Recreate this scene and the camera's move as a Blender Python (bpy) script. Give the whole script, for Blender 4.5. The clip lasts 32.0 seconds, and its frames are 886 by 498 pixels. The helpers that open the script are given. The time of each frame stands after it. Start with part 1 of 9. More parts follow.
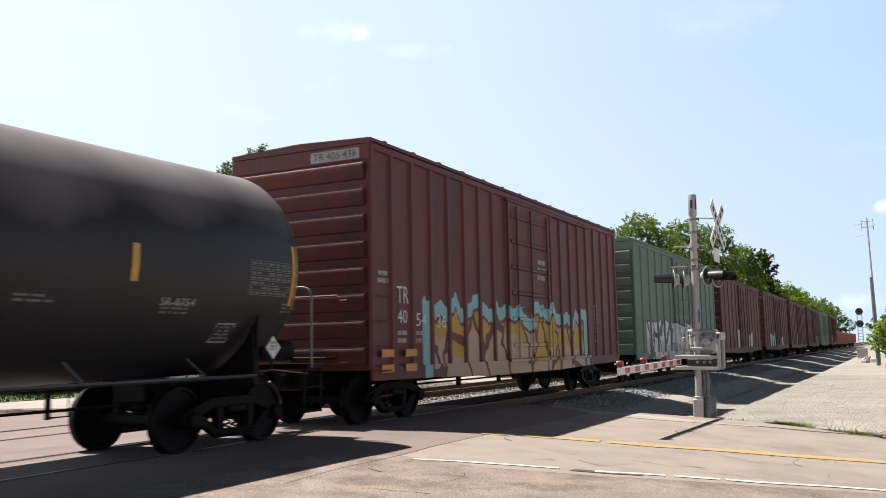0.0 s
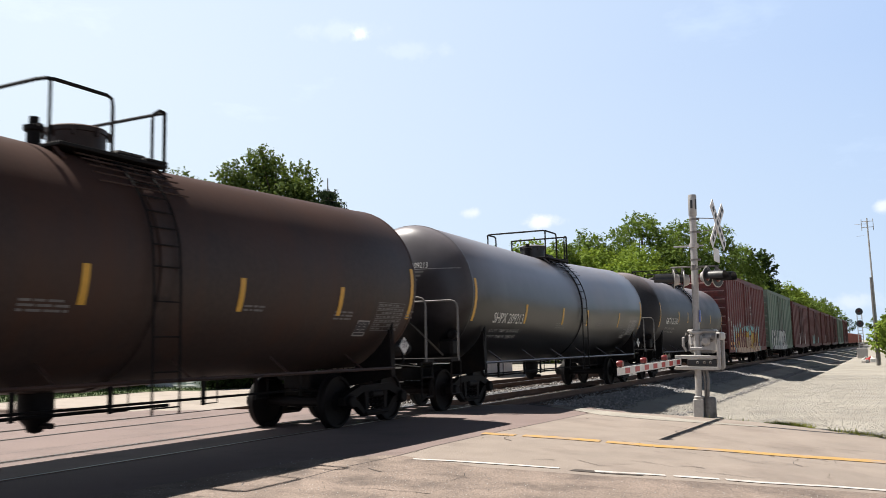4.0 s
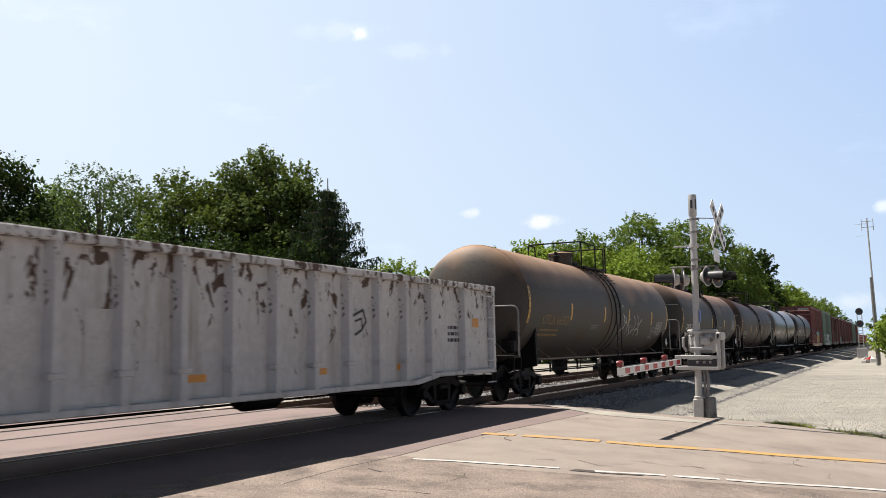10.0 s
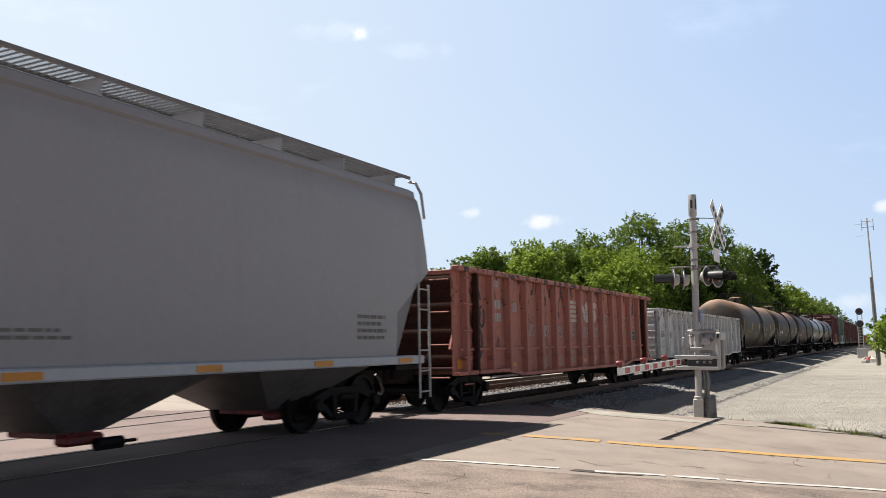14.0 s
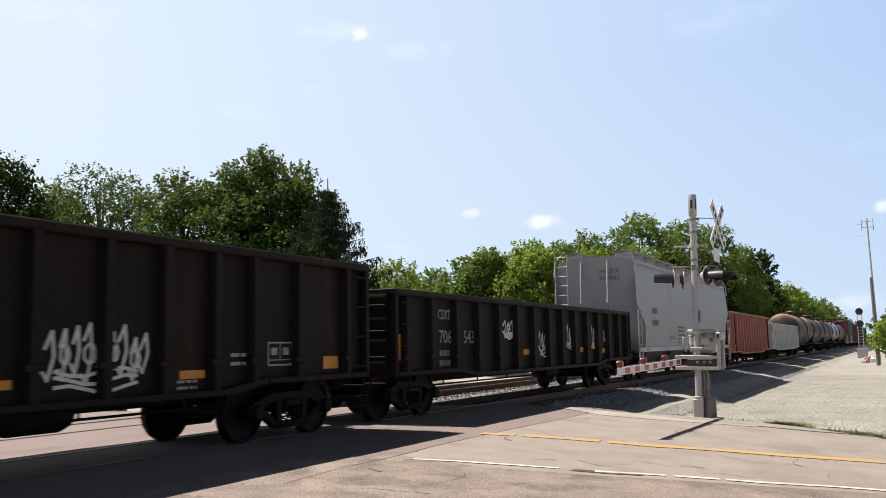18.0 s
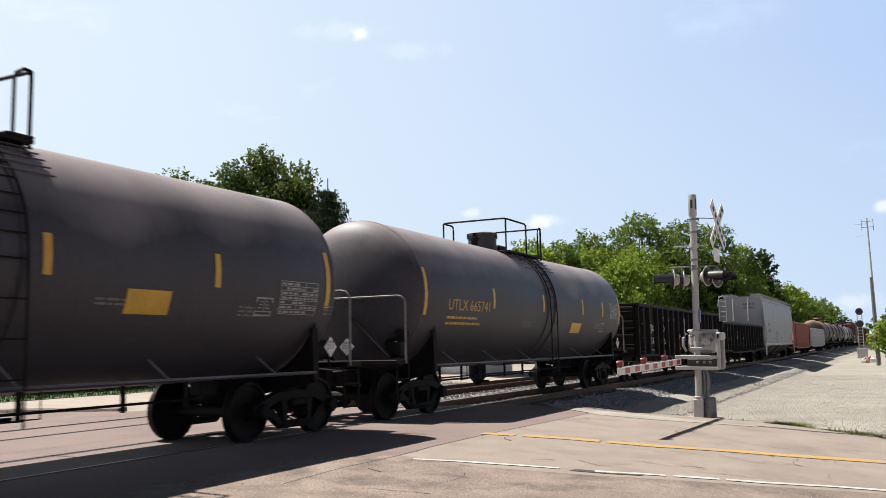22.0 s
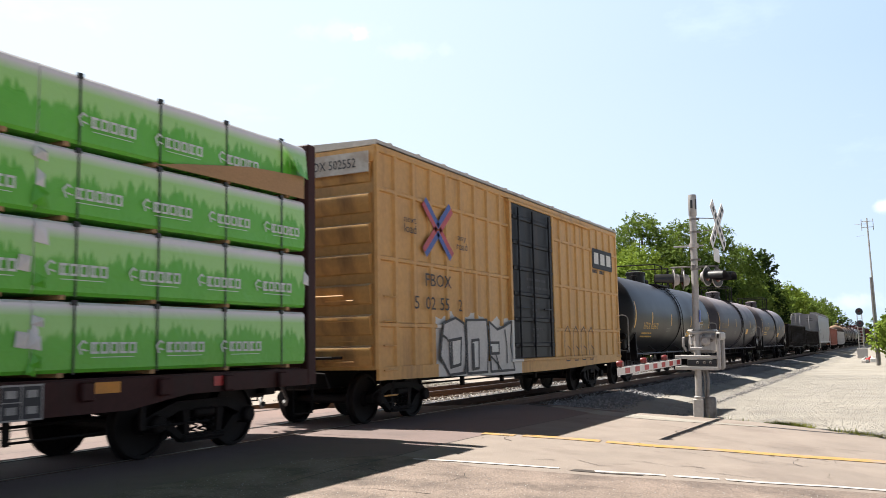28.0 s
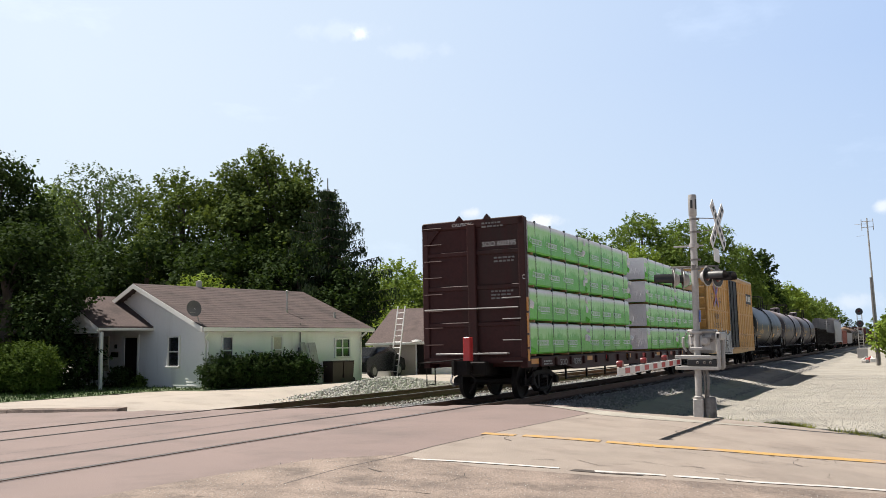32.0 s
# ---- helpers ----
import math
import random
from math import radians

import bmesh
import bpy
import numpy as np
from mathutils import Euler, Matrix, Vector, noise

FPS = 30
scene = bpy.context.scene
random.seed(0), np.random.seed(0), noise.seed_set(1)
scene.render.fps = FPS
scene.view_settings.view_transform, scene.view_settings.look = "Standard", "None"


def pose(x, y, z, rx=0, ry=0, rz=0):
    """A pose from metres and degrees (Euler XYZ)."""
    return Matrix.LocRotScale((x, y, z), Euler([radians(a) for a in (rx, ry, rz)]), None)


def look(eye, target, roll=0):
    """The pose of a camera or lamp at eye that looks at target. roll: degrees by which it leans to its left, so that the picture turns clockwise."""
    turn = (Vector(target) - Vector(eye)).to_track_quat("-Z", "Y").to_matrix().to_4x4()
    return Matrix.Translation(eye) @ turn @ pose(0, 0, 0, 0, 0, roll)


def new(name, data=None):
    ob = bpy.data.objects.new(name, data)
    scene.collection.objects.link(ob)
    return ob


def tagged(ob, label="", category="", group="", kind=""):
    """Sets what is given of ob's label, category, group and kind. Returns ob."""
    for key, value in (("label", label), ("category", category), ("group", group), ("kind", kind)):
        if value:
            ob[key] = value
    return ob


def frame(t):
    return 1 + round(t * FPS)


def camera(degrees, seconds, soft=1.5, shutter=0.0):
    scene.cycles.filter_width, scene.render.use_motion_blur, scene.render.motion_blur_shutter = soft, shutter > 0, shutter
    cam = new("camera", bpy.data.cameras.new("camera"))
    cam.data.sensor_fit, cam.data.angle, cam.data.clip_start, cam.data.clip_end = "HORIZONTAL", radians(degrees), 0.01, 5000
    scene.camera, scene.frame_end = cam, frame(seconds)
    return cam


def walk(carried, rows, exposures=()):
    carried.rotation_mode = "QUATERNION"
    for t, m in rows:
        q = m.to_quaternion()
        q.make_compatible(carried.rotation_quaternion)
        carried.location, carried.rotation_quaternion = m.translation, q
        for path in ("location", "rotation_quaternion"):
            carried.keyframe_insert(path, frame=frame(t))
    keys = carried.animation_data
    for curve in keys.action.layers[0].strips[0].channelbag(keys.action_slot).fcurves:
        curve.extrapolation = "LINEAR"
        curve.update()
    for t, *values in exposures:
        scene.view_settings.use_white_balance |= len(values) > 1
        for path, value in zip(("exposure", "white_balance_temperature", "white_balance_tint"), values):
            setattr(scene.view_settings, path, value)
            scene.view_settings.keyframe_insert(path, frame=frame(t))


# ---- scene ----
# The camera stands still beside a level crossing; x is across the track, y along it, z = 0 is the rail head.
cam = camera(53.757, 32.0, 0.8, 0.2)
EYE = (9.648, 0.0, 1.368)
CAM_POSE = look(EYE, (9.648 - 4.5328, 8.8426, 1.368 + 1.1234), -1.12)
walk(cam, [(0.0, CAM_POSE), (32.0, CAM_POSE)], [
    (0.0, 0.74), (1.0, 0.60), (3.0, 0.62), (7.0, 0.63), (10.0, 0.58), (12.0, 0.50), (14.0, 0.54), (18.0, 0.56), (21.0, 0.56), (25.0, 0.60), (28.0, 0.86),
    (30.5, 0.70), (32.0, 0.57)])


def travelled(t):
    """Metres that the train has gone since the start; it slows a little."""
    return 9.307 * t - 0.02719 * t**2 + 0.000696 * t**3 - 0.00001696 * t**4


# ---- world and sun ----
TO_SUN = Vector((-0.615, -0.03, 1.0)).normalized()
SUN_EL = math.asin(TO_SUN.z)
SUN_ROT = math.atan2(TO_SUN.x, TO_SUN.y)
world = bpy.data.worlds.new("sky")
scene.world = world
world.use_nodes = True
wn, wl = world.node_tree.nodes, world.node_tree.links
wn.clear()
w_out = wn.new("ShaderNodeOutputWorld")
w_bg = wn.new("ShaderNodeBackground")
w_bg.inputs["Strength"].default_value = 0.05
w_sky = wn.new("ShaderNodeTexSky")
w_sky.sky_type = "NISHITA"
w_sky.sun_disc = False
w_sky.sun_elevation = SUN_EL
w_sky.sun_rotation = SUN_ROT
w_sky.altitude = 1500
w_sky.air_density = 0.6
w_sky.dust_density = 0.4
w_sky.ozone_density = 1.2
w_tc = wn.new("ShaderNodeTexCoord")
w_map = wn.new("ShaderNodeMapping")
w_map.inputs["Scale"].default_value = (1.0, 1.0, 2.6)
wl.new(w_tc.outputs["Generated"], w_map.inputs["Vector"])
w_n = wn.new("ShaderNodeTexNoise")
w_n.inputs["Scale"].default_value = 3.1
w_n.inputs["Detail"].default_value = 8
w_n.inputs["Roughness"].default_value = 0.62
wl.new(w_map.outputs["Vector"], w_n.inputs["Vector"])
w_r = wn.new("ShaderNodeValToRGB")
w_r.color_ramp.elements[0].position = 0.60
w_r.color_ramp.elements[1].position = 0.95
wl.new(w_n.outputs["Fac"], w_r.inputs["Fac"])
w_mix = wn.new("ShaderNodeMixRGB")
w_mix.inputs["Color2"].default_value = (20, 20.4, 21, 1)
wl.new(w_r.outputs["Color"], w_mix.inputs["Fac"])
w_dim = wn.new("ShaderNodeVectorMath")
w_dim.operation = "SCALE"
w_dim.inputs["Scale"].default_value = 0.18
wl.new(w_sky.outputs["Color"], w_dim.inputs[0])
wl.new(w_dim.outputs["Vector"], w_mix.inputs["Color1"])
w_haze = wn.new("ShaderNodeMixRGB")
w_sep = wn.new("ShaderNodeSeparateXYZ")
wl.new(w_tc.outputs["Generated"], w_sep.inputs[0])
w_el = wn.new("ShaderNodeMapRange")          # summer haze, thick near the horizon, thin overhead
w_el.inputs["From Min"].default_value = 0.40
w_el.inputs["From Max"].default_value = 0.52
w_el.inputs["To Min"].default_value = 0.84
w_el.inputs["To Max"].default_value = 0.0
wl.new(w_sep.outputs["Z"], w_el.inputs["Value"])
wl.new(w_el.outputs["Result"], w_haze.inputs["Fac"])
w_side = wn.new("ShaderNodeMapRange")        # paler towards the sun's side
w_side.inputs["From Min"].default_value = 0.85
w_side.inputs["From Max"].default_value = -0.75
wl.new(w_sep.outputs["X"], w_side.inputs["Value"])
w_hc = wn.new("ShaderNodeValToRGB")
w_hc.color_ramp.elements[0].position = 0.0
w_hc.color_ramp.elements[0].color = (0.24, 0.31, 0.42, 1)
w_hc.color_ramp.elements[1].position = 1.0
w_hc.color_ramp.elements[1].color = (0.86, 0.98, 1.11, 1)
w_mid = w_hc.color_ramp.elements.new(0.5)
w_mid.color = (0.52, 0.695, 1.02, 1)
w_hs = wn.new("ShaderNodeVectorMath")
w_hs.operation = "SCALE"
w_hs.inputs["Scale"].default_value = 14.6
wl.new(w_side.outputs["Result"], w_hc.inputs["Fac"])
w_low = wn.new("ShaderNodeMapRange")         # the lowest sky is milkier
w_low.inputs["From Min"].default_value = 0.30
w_low.inputs["From Max"].default_value = 0.02
w_low.inputs["To Max"].default_value = 0.55
wl.new(w_sep.outputs["Z"], w_low.inputs["Value"])
w_milk = wn.new("ShaderNodeMixRGB")
w_milk.inputs["Color2"].default_value = (0.78, 0.93, 1.04, 1)
wl.new(w_low.outputs["Result"], w_milk.inputs["Fac"])
wl.new(w_hc.outputs["Color"], w_milk.inputs["Color1"])
wl.new(w_milk.outputs["Color"], w_hs.inputs[0])
wl.new(w_hs.outputs["Vector"], w_haze.inputs["Color2"])
wl.new(w_mix.outputs["Color"], w_haze.inputs["Color1"])


def cloud(colour, towards, across, high, dense, white):
    """A small summer cloud in the sky, about a direction, with a frayed edge; across, high: its half sizes."""
    d = Vector(towards).normalized()
    side = d.cross(Vector((0, 0, 1))).normalized()
    rise = side.cross(d)

    def op(kind, a, b=None, c=None):
        q = wn.new("ShaderNodeMath")
        q.operation = kind
        for i, val in enumerate((a, b, c)):
            if isinstance(val, (int, float)):
                q.inputs[i].default_value = val
            elif val is not None:
                wl.new(val, q.inputs[i])
        return q.outputs[0]

    def along(axis, size):
        q = wn.new("ShaderNodeVectorMath")
        q.operation = "DOT_PRODUCT"
        q.inputs[1].default_value = axis
        wl.new(w_tc.outputs["Generated"], q.inputs[0])
        return op("DIVIDE", op("SUBTRACT", q.outputs["Value"], d.dot(axis)), size)
    a, b = along(side, across), along(rise, high)
    far_off = op("SQRT", op("ADD", op("MULTIPLY", a, a), op("MULTIPLY", b, b)))
    puff = wn.new("ShaderNodeTexNoise")
    puff.inputs["Scale"].default_value = 46.0
    puff.inputs["Detail"].default_value = 7
    puff.inputs["Roughness"].default_value = 0.6
    wl.new(w_tc.outputs["Generated"], puff.inputs["Vector"])
    edge = op("SUBTRACT", op("MULTIPLY_ADD", puff.outputs["Fac"], 1.9, 0.05), far_off)
    fade = wn.new("ShaderNodeMapRange")
    fade.interpolation_type = "SMOOTHSTEP"
    fade.inputs["From Min"].default_value = 0.0
    fade.inputs["From Max"].default_value = 0.9
    fade.inputs["To Max"].default_value = dense
    wl.new(edge, fade.inputs["Value"])
    mx = wn.new("ShaderNodeMixRGB")
    mx.inputs["Color2"].default_value = (*white, 1)
    wl.new(fade.outputs["Result"], mx.inputs["Fac"])
    wl.new(colour, mx.inputs["Color1"])
    return mx.outputs["Color"]


sky_colour = w_haze.outputs["Color"]
for towards, across, high, dense, white in (((-.5022, .7925, .3459), .015, .009, .75, (16.5, 17.0, 17.4)), ((-.5220, .7800, .3500), .060, .014, .16, (16, 16.6, 17.2)),
                                            ((-.4579, .8278, .3300), .05, .013, .14, (16, 16.6, 17.2)), ((-.3476, .9270, .1406), .026, .010, .60, (16.0, 15.6, 15.6)),
                                            ((-.4206, .8944, .1520), .018, .008, .45, (16.0, 15.6, 15.7)), ((-.0026, .9908, .1351), .010, .010, .5, (16.6, 16.5, 16.2)),
                                            ((-.0391, .9985, .0388), .05, .012, .3, (15.6, 15.5, 15.5))):
    sky_colour = cloud(sky_colour, towards, across, high, dense, white)
wl.new(sky_colour, w_bg.inputs["Color"])
wl.new(w_bg.outputs["Background"], w_out.inputs["Surface"])

sun_data = bpy.data.lights.new("sun", "SUN")
sun_data.energy = 5.0
sun_data.angle = radians(0.6)
sun_data.color = (1.0, 0.95, 0.87)
sun = new("sun", sun_data)
sun.matrix_world = look((-30, 10, 40), (-30 - TO_SUN.x, 10 - TO_SUN.y, 40 - TO_SUN.z))


# ---- materials ----
def material(name, base, rough=0.6, metal=0.0, var=0.25, scale=1.3, fine=22.0, bump=0.15, stain=None, stain_amt=0.5, stain_scale=0.8,
             streak=False, island=0.0, rnd=0.0, top=None, top_from=0.72, spec=0.5):
    """A procedural surface: base colour varied at two scales, stains (streaked downwards if wished), and fine relief.
    top: a colour on the upward parts, rust or painted-on light. island / rnd: random brightness by piece or by object."""
    m = bpy.data.materials.new(name)
    m.use_nodes = True
    nt = m.node_tree
    n, l = nt.nodes, nt.links
    b = n["Principled BSDF"]
    b.inputs["Roughness"].default_value = rough
    b.inputs["Metallic"].default_value = metal
    b.inputs["Specular IOR Level"].default_value = spec
    tc = n.new("ShaderNodeTexCoord")
    big = n.new("ShaderNodeTexNoise")
    big.inputs["Scale"].default_value = scale
    big.inputs["Detail"].default_value = 5
    l.new(tc.outputs["Object"], big.inputs["Vector"])
    small = n.new("ShaderNodeTexNoise")
    small.inputs["Scale"].default_value = fine
    small.inputs["Detail"].default_value = 3
    l.new(tc.outputs["Object"], small.inputs["Vector"])
    add = n.new("ShaderNodeMath")
    add.operation = "ADD"
    l.new(big.outputs["Fac"], add.inputs[0])
    l.new(small.outputs["Fac"], add.inputs[1])
    rng = n.new("ShaderNodeMapRange")
    rng.inputs["From Min"].default_value = 0.6
    rng.inputs["From Max"].default_value = 1.4
    rng.inputs["To Min"].default_value = 1 - var
    rng.inputs["To Max"].default_value = 1 + var
    l.new(add.outputs[0], rng.inputs["Value"])
    value = rng.outputs["Result"]
    if island or rnd:
        src = n.new("ShaderNodeNewGeometry").outputs["Random Per Island"] if island else n.new("ShaderNodeObjectInfo").outputs["Random"]
        r2 = n.new("ShaderNodeMapRange")
        r2.inputs["To Min"].default_value = 1 - (island or rnd)
        r2.inputs["To Max"].default_value = 1 + (island or rnd)
        l.new(src, r2.inputs["Value"])
        mu = n.new("ShaderNodeMath")
        mu.operation = "MULTIPLY"
        l.new(value, mu.inputs[0])
        l.new(r2.outputs["Result"], mu.inputs[1])
        value = mu.outputs[0]
    col = n.new("ShaderNodeVectorMath")
    col.operation = "SCALE"
    col.inputs[0].default_value = base
    l.new(value, col.inputs["Scale"])
    out = col.outputs["Vector"]
    if stain:
        sm = n.new("ShaderNodeMapping")
        if streak:
            sm.inputs["Scale"].default_value = (1.0, 1.0, 0.12)
        l.new(tc.outputs["Object"], sm.inputs["Vector"])
        sn = n.new("ShaderNodeTexNoise")
        sn.inputs["Scale"].default_value = stain_scale
        sn.inputs["Detail"].default_value = 7
        sn.inputs["Roughness"].default_value = 0.65
        l.new(sm.outputs["Vector"], sn.inputs["Vector"])
        sr = n.new("ShaderNodeMapRange")
        sr.inputs["From Min"].default_value = 0.62 - 0.22 * stain_amt
        sr.inputs["From Max"].default_value = 0.82 - 0.22 * stain_amt
        l.new(sn.outputs["Fac"], sr.inputs["Value"])
        mx = n.new("ShaderNodeMixRGB")
        mx.inputs["Color2"].default_value = (*stain, 1)
        l.new(sr.outputs["Result"], mx.inputs["Fac"])
        l.new(out, mx.inputs["Color1"])
        out = mx.outputs["Color"]
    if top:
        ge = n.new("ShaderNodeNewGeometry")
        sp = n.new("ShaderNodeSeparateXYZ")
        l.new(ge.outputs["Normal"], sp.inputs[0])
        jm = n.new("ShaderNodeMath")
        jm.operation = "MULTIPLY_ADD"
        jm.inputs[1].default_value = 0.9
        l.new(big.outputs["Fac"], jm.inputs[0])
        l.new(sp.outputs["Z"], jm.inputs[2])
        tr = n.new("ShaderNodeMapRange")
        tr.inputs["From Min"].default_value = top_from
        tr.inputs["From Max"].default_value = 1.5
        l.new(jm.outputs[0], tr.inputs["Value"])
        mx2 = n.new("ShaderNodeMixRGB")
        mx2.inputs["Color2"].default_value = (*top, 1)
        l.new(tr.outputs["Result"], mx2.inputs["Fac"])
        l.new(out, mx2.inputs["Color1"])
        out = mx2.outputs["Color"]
    l.new(out, b.inputs["Base Color"])
    rr = n.new("ShaderNodeMapRange")
    rr.inputs["To Min"].default_value = max(0.02, rough - 0.12)
    rr.inputs["To Max"].default_value = min(1.0, rough + 0.12)
    l.new(big.outputs["Fac"], rr.inputs["Value"])
    l.new(rr.outputs["Result"], b.inputs["Roughness"])
    if bump:
        bp = n.new("ShaderNodeBump")
        bp.inputs["Strength"].default_value = bump
        bp.inputs["Distance"].default_value = 0.02
        l.new(small.outputs["Fac"], bp.inputs["Height"])
        l.new(bp.outputs["Normal"], b.inputs["Normal"])
    return m


RUST = (0.12, 0.05, 0.025)
M = {}
M["steel_dark"] = material("dark_greasy_steel", (0.010, 0.0085, 0.0085), 0.65, 0.0, 0.4, 2, 30, 0.2, (0.022, 0.015, 0.012), 0.4, 2.0, spec=0.13)
M["wheel"] = material("wheel_steel", (0.011, 0.009, 0.009), 0.6, 0.0, 0.3, 3, 30, 0.1, spec=0.15)
M["tread"] = material("worn_bright_tread", (0.35, 0.33, 0.31), 0.3, 0.9, 0.2, 3, 30, 0.05)
M["rail"] = material("rail_steel", (0.11, 0.06, 0.04), 0.7, 0.2, 0.3, 2, 30, 0.2, (0.06, 0.035, 0.025), 0.5, 1.5)
M["rail_head"] = material("worn_rail_head", (0.3, 0.27, 0.25), 0.35, 0.8, 0.2, 2, 30, 0.05)
# Black, charcoal, gloss and grey tanks: top is lit sheen painted into the colour.
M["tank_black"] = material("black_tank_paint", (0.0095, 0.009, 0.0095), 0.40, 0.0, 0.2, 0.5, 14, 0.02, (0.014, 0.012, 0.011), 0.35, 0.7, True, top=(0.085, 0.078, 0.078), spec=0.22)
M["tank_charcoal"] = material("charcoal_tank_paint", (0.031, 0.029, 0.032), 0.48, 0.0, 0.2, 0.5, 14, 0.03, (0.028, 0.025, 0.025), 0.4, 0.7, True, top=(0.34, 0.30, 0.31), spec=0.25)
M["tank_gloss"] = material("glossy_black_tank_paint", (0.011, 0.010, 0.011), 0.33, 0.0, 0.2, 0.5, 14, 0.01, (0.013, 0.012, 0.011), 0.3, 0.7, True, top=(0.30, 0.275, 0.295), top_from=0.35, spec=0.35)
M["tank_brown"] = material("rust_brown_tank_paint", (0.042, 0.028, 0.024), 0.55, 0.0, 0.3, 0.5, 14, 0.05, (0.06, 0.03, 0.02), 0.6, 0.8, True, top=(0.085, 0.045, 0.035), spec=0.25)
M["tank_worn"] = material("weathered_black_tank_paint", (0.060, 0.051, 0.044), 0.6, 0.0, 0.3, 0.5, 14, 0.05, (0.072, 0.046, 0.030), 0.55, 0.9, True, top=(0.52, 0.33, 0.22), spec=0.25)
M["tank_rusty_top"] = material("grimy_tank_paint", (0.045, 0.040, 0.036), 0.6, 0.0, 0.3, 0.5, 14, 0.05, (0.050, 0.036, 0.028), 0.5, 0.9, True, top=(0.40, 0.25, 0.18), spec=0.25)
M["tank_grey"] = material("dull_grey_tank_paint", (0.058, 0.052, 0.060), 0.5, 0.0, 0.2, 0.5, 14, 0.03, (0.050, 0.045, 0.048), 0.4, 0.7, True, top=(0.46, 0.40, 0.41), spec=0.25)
M["box_red"] = material("oxide_red_paint", (0.125, 0.024, 0.022), 0.6, 0, 0.25, 0.6, 18, 0.06, (0.05, 0.02, 0.018), 0.45, 1.2, True)
# Both end paints carry sunlit corrugation tops as a pale top colour.
M["box_red_end"] = material("oxide_red_paint_with_lit_ridges", (0.125, 0.024, 0.022), 0.6, 0, 0.25, 0.6, 18, 0.06, (0.05, 0.02, 0.018), 0.45, 1.2, True, top=(0.42, 0.27, 0.24))
M["box_yellow_end"] = material("yellow_paint_with_lit_ridges", (0.54, 0.30, 0.095), 0.55, 0, 0.18, 0.6, 10, 0.05, (0.24, 0.13, 0.05), 0.45, 1.6, True, top=(0.75, 0.55, 0.32))
M["box_red_far"] = material("faded_red_paint", (0.095, 0.024, 0.021), 0.65, 0, 0.3, 0.4, 8, 0.06, (0.06, 0.025, 0.02), 0.5, 1.0, True, rnd=0.25)
M["box_green"] = material("faded_green_paint", (0.12, 0.17, 0.13), 0.65, 0, 0.25, 0.6, 14, 0.06, (0.16, 0.15, 0.13), 0.5, 1.0, True)
M["box_yellow"] = material("yellow_boxcar_paint", (0.60, 0.335, 0.105), 0.55, 0, 0.14, 0.6, 10, 0.05, (0.34, 0.185, 0.065), 0.4, 1.6, True)
M["door_black"] = material("black_door_paint", (0.013, 0.013, 0.015), 0.55, 0, 0.25, 0.8, 18, 0.05, (0.05, 0.035, 0.025), 0.3, 1.2, True, spec=0.25)
M["galv"] = material("galvanised_roof", (0.5, 0.45, 0.38), 0.5, 0.2, 0.2, 1, 14, 0.05, (0.3, 0.2, 0.13), 0.4, 1.2)
M["gon_white"] = material("chalky_grey_gondola_paint", (0.52, 0.505, 0.50), 0.7, 0, 0.16, 0.9, 9, 0.35, (0.30, 0.26, 0.23), 0.4, 2.2, True)
M["gon_red"] = material("faded_oxide_gondola_paint", (0.40, 0.150, 0.112), 0.7, 0, 0.2, 0.9, 9, 0.3, (0.20, 0.075, 0.055), 0.45, 2.4, True)
M["gon_black"] = material("black_gondola_paint", (0.0155, 0.0118, 0.0105), 0.68, 0, 0.3, 0.6, 12, 0.12, (0.05, 0.026, 0.018), 0.35, 2.0, True, spec=0.15)
M["gon_inside"] = material("rusty_inner_steel", (0.10, 0.045, 0.025), 0.85, 0, 0.4, 1, 12, 0.3)
M["scrap"] = material("rusty_scrap", (0.15, 0.07, 0.04), 0.85, 0, 0.4, 2, 12, 0.3, island=0.6)
M["hopper"] = material("light_grey_hopper_paint", (0.31, 0.305, 0.320), 0.5, 0, 0.06, 0.4, 10, 0.02, (0.25, 0.24, 0.235), 0.3, 0.6, True)
M["hopper_pale"] = material("pale_sill_paint", (0.45, 0.47, 0.51), 0.45, 0, 0.1, 0.4, 10, 0.03)
M["red_gate"] = material("red_outlet_paint", (0.16, 0.018, 0.018), 0.6, 0, 0.4, 2, 14, 0.1, (0.03, 0.02, 0.018), 0.6, 3)
M["maroon"] = material("maroon_flatcar_paint", (0.042, 0.012, 0.011), 0.6, 0, 0.3, 0.7, 14, 0.08, (0.03, 0.018, 0.015), 0.5, 1.4, True, spec=0.25)
M["white_paint"] = material("white_stencil_paint", (0.68, 0.67, 0.64), 0.6, 0, 0.2, 2, 20, 0.05)
M["dull_white"] = material("worn_white_stencil_paint", (0.34, 0.33, 0.32), 0.7, 0, 0.3, 3, 20, 0.05)
M["pale_grey"] = material("pale_grey_stencil", (0.16, 0.155, 0.15), 0.7, 0, 0.3, 3, 20, 0.05)
M["black_paint"] = material("black_stencil_paint", (0.035, 0.035, 0.04), 0.6)
M["yellow_mark"] = material("yellow_reflector", (0.62, 0.34, 0.03), 0.45, 0, 0.15, 4, 20, 0.03)
M["yellow_letter"] = material("yellow_stencil_paint", (0.55, 0.33, 0.06), 0.6, 0, 0.25, 3, 20, 0.05)
M["yellow_faded"] = material("faded_yellow_stencil", (0.22, 0.135, 0.04), 0.7, 0, 0.3, 3, 20, 0.05)
M["orange_faded"] = material("faded_orange_panel", (0.20, 0.095, 0.022), 0.7, 0, 0.3, 3, 20, 0.05)
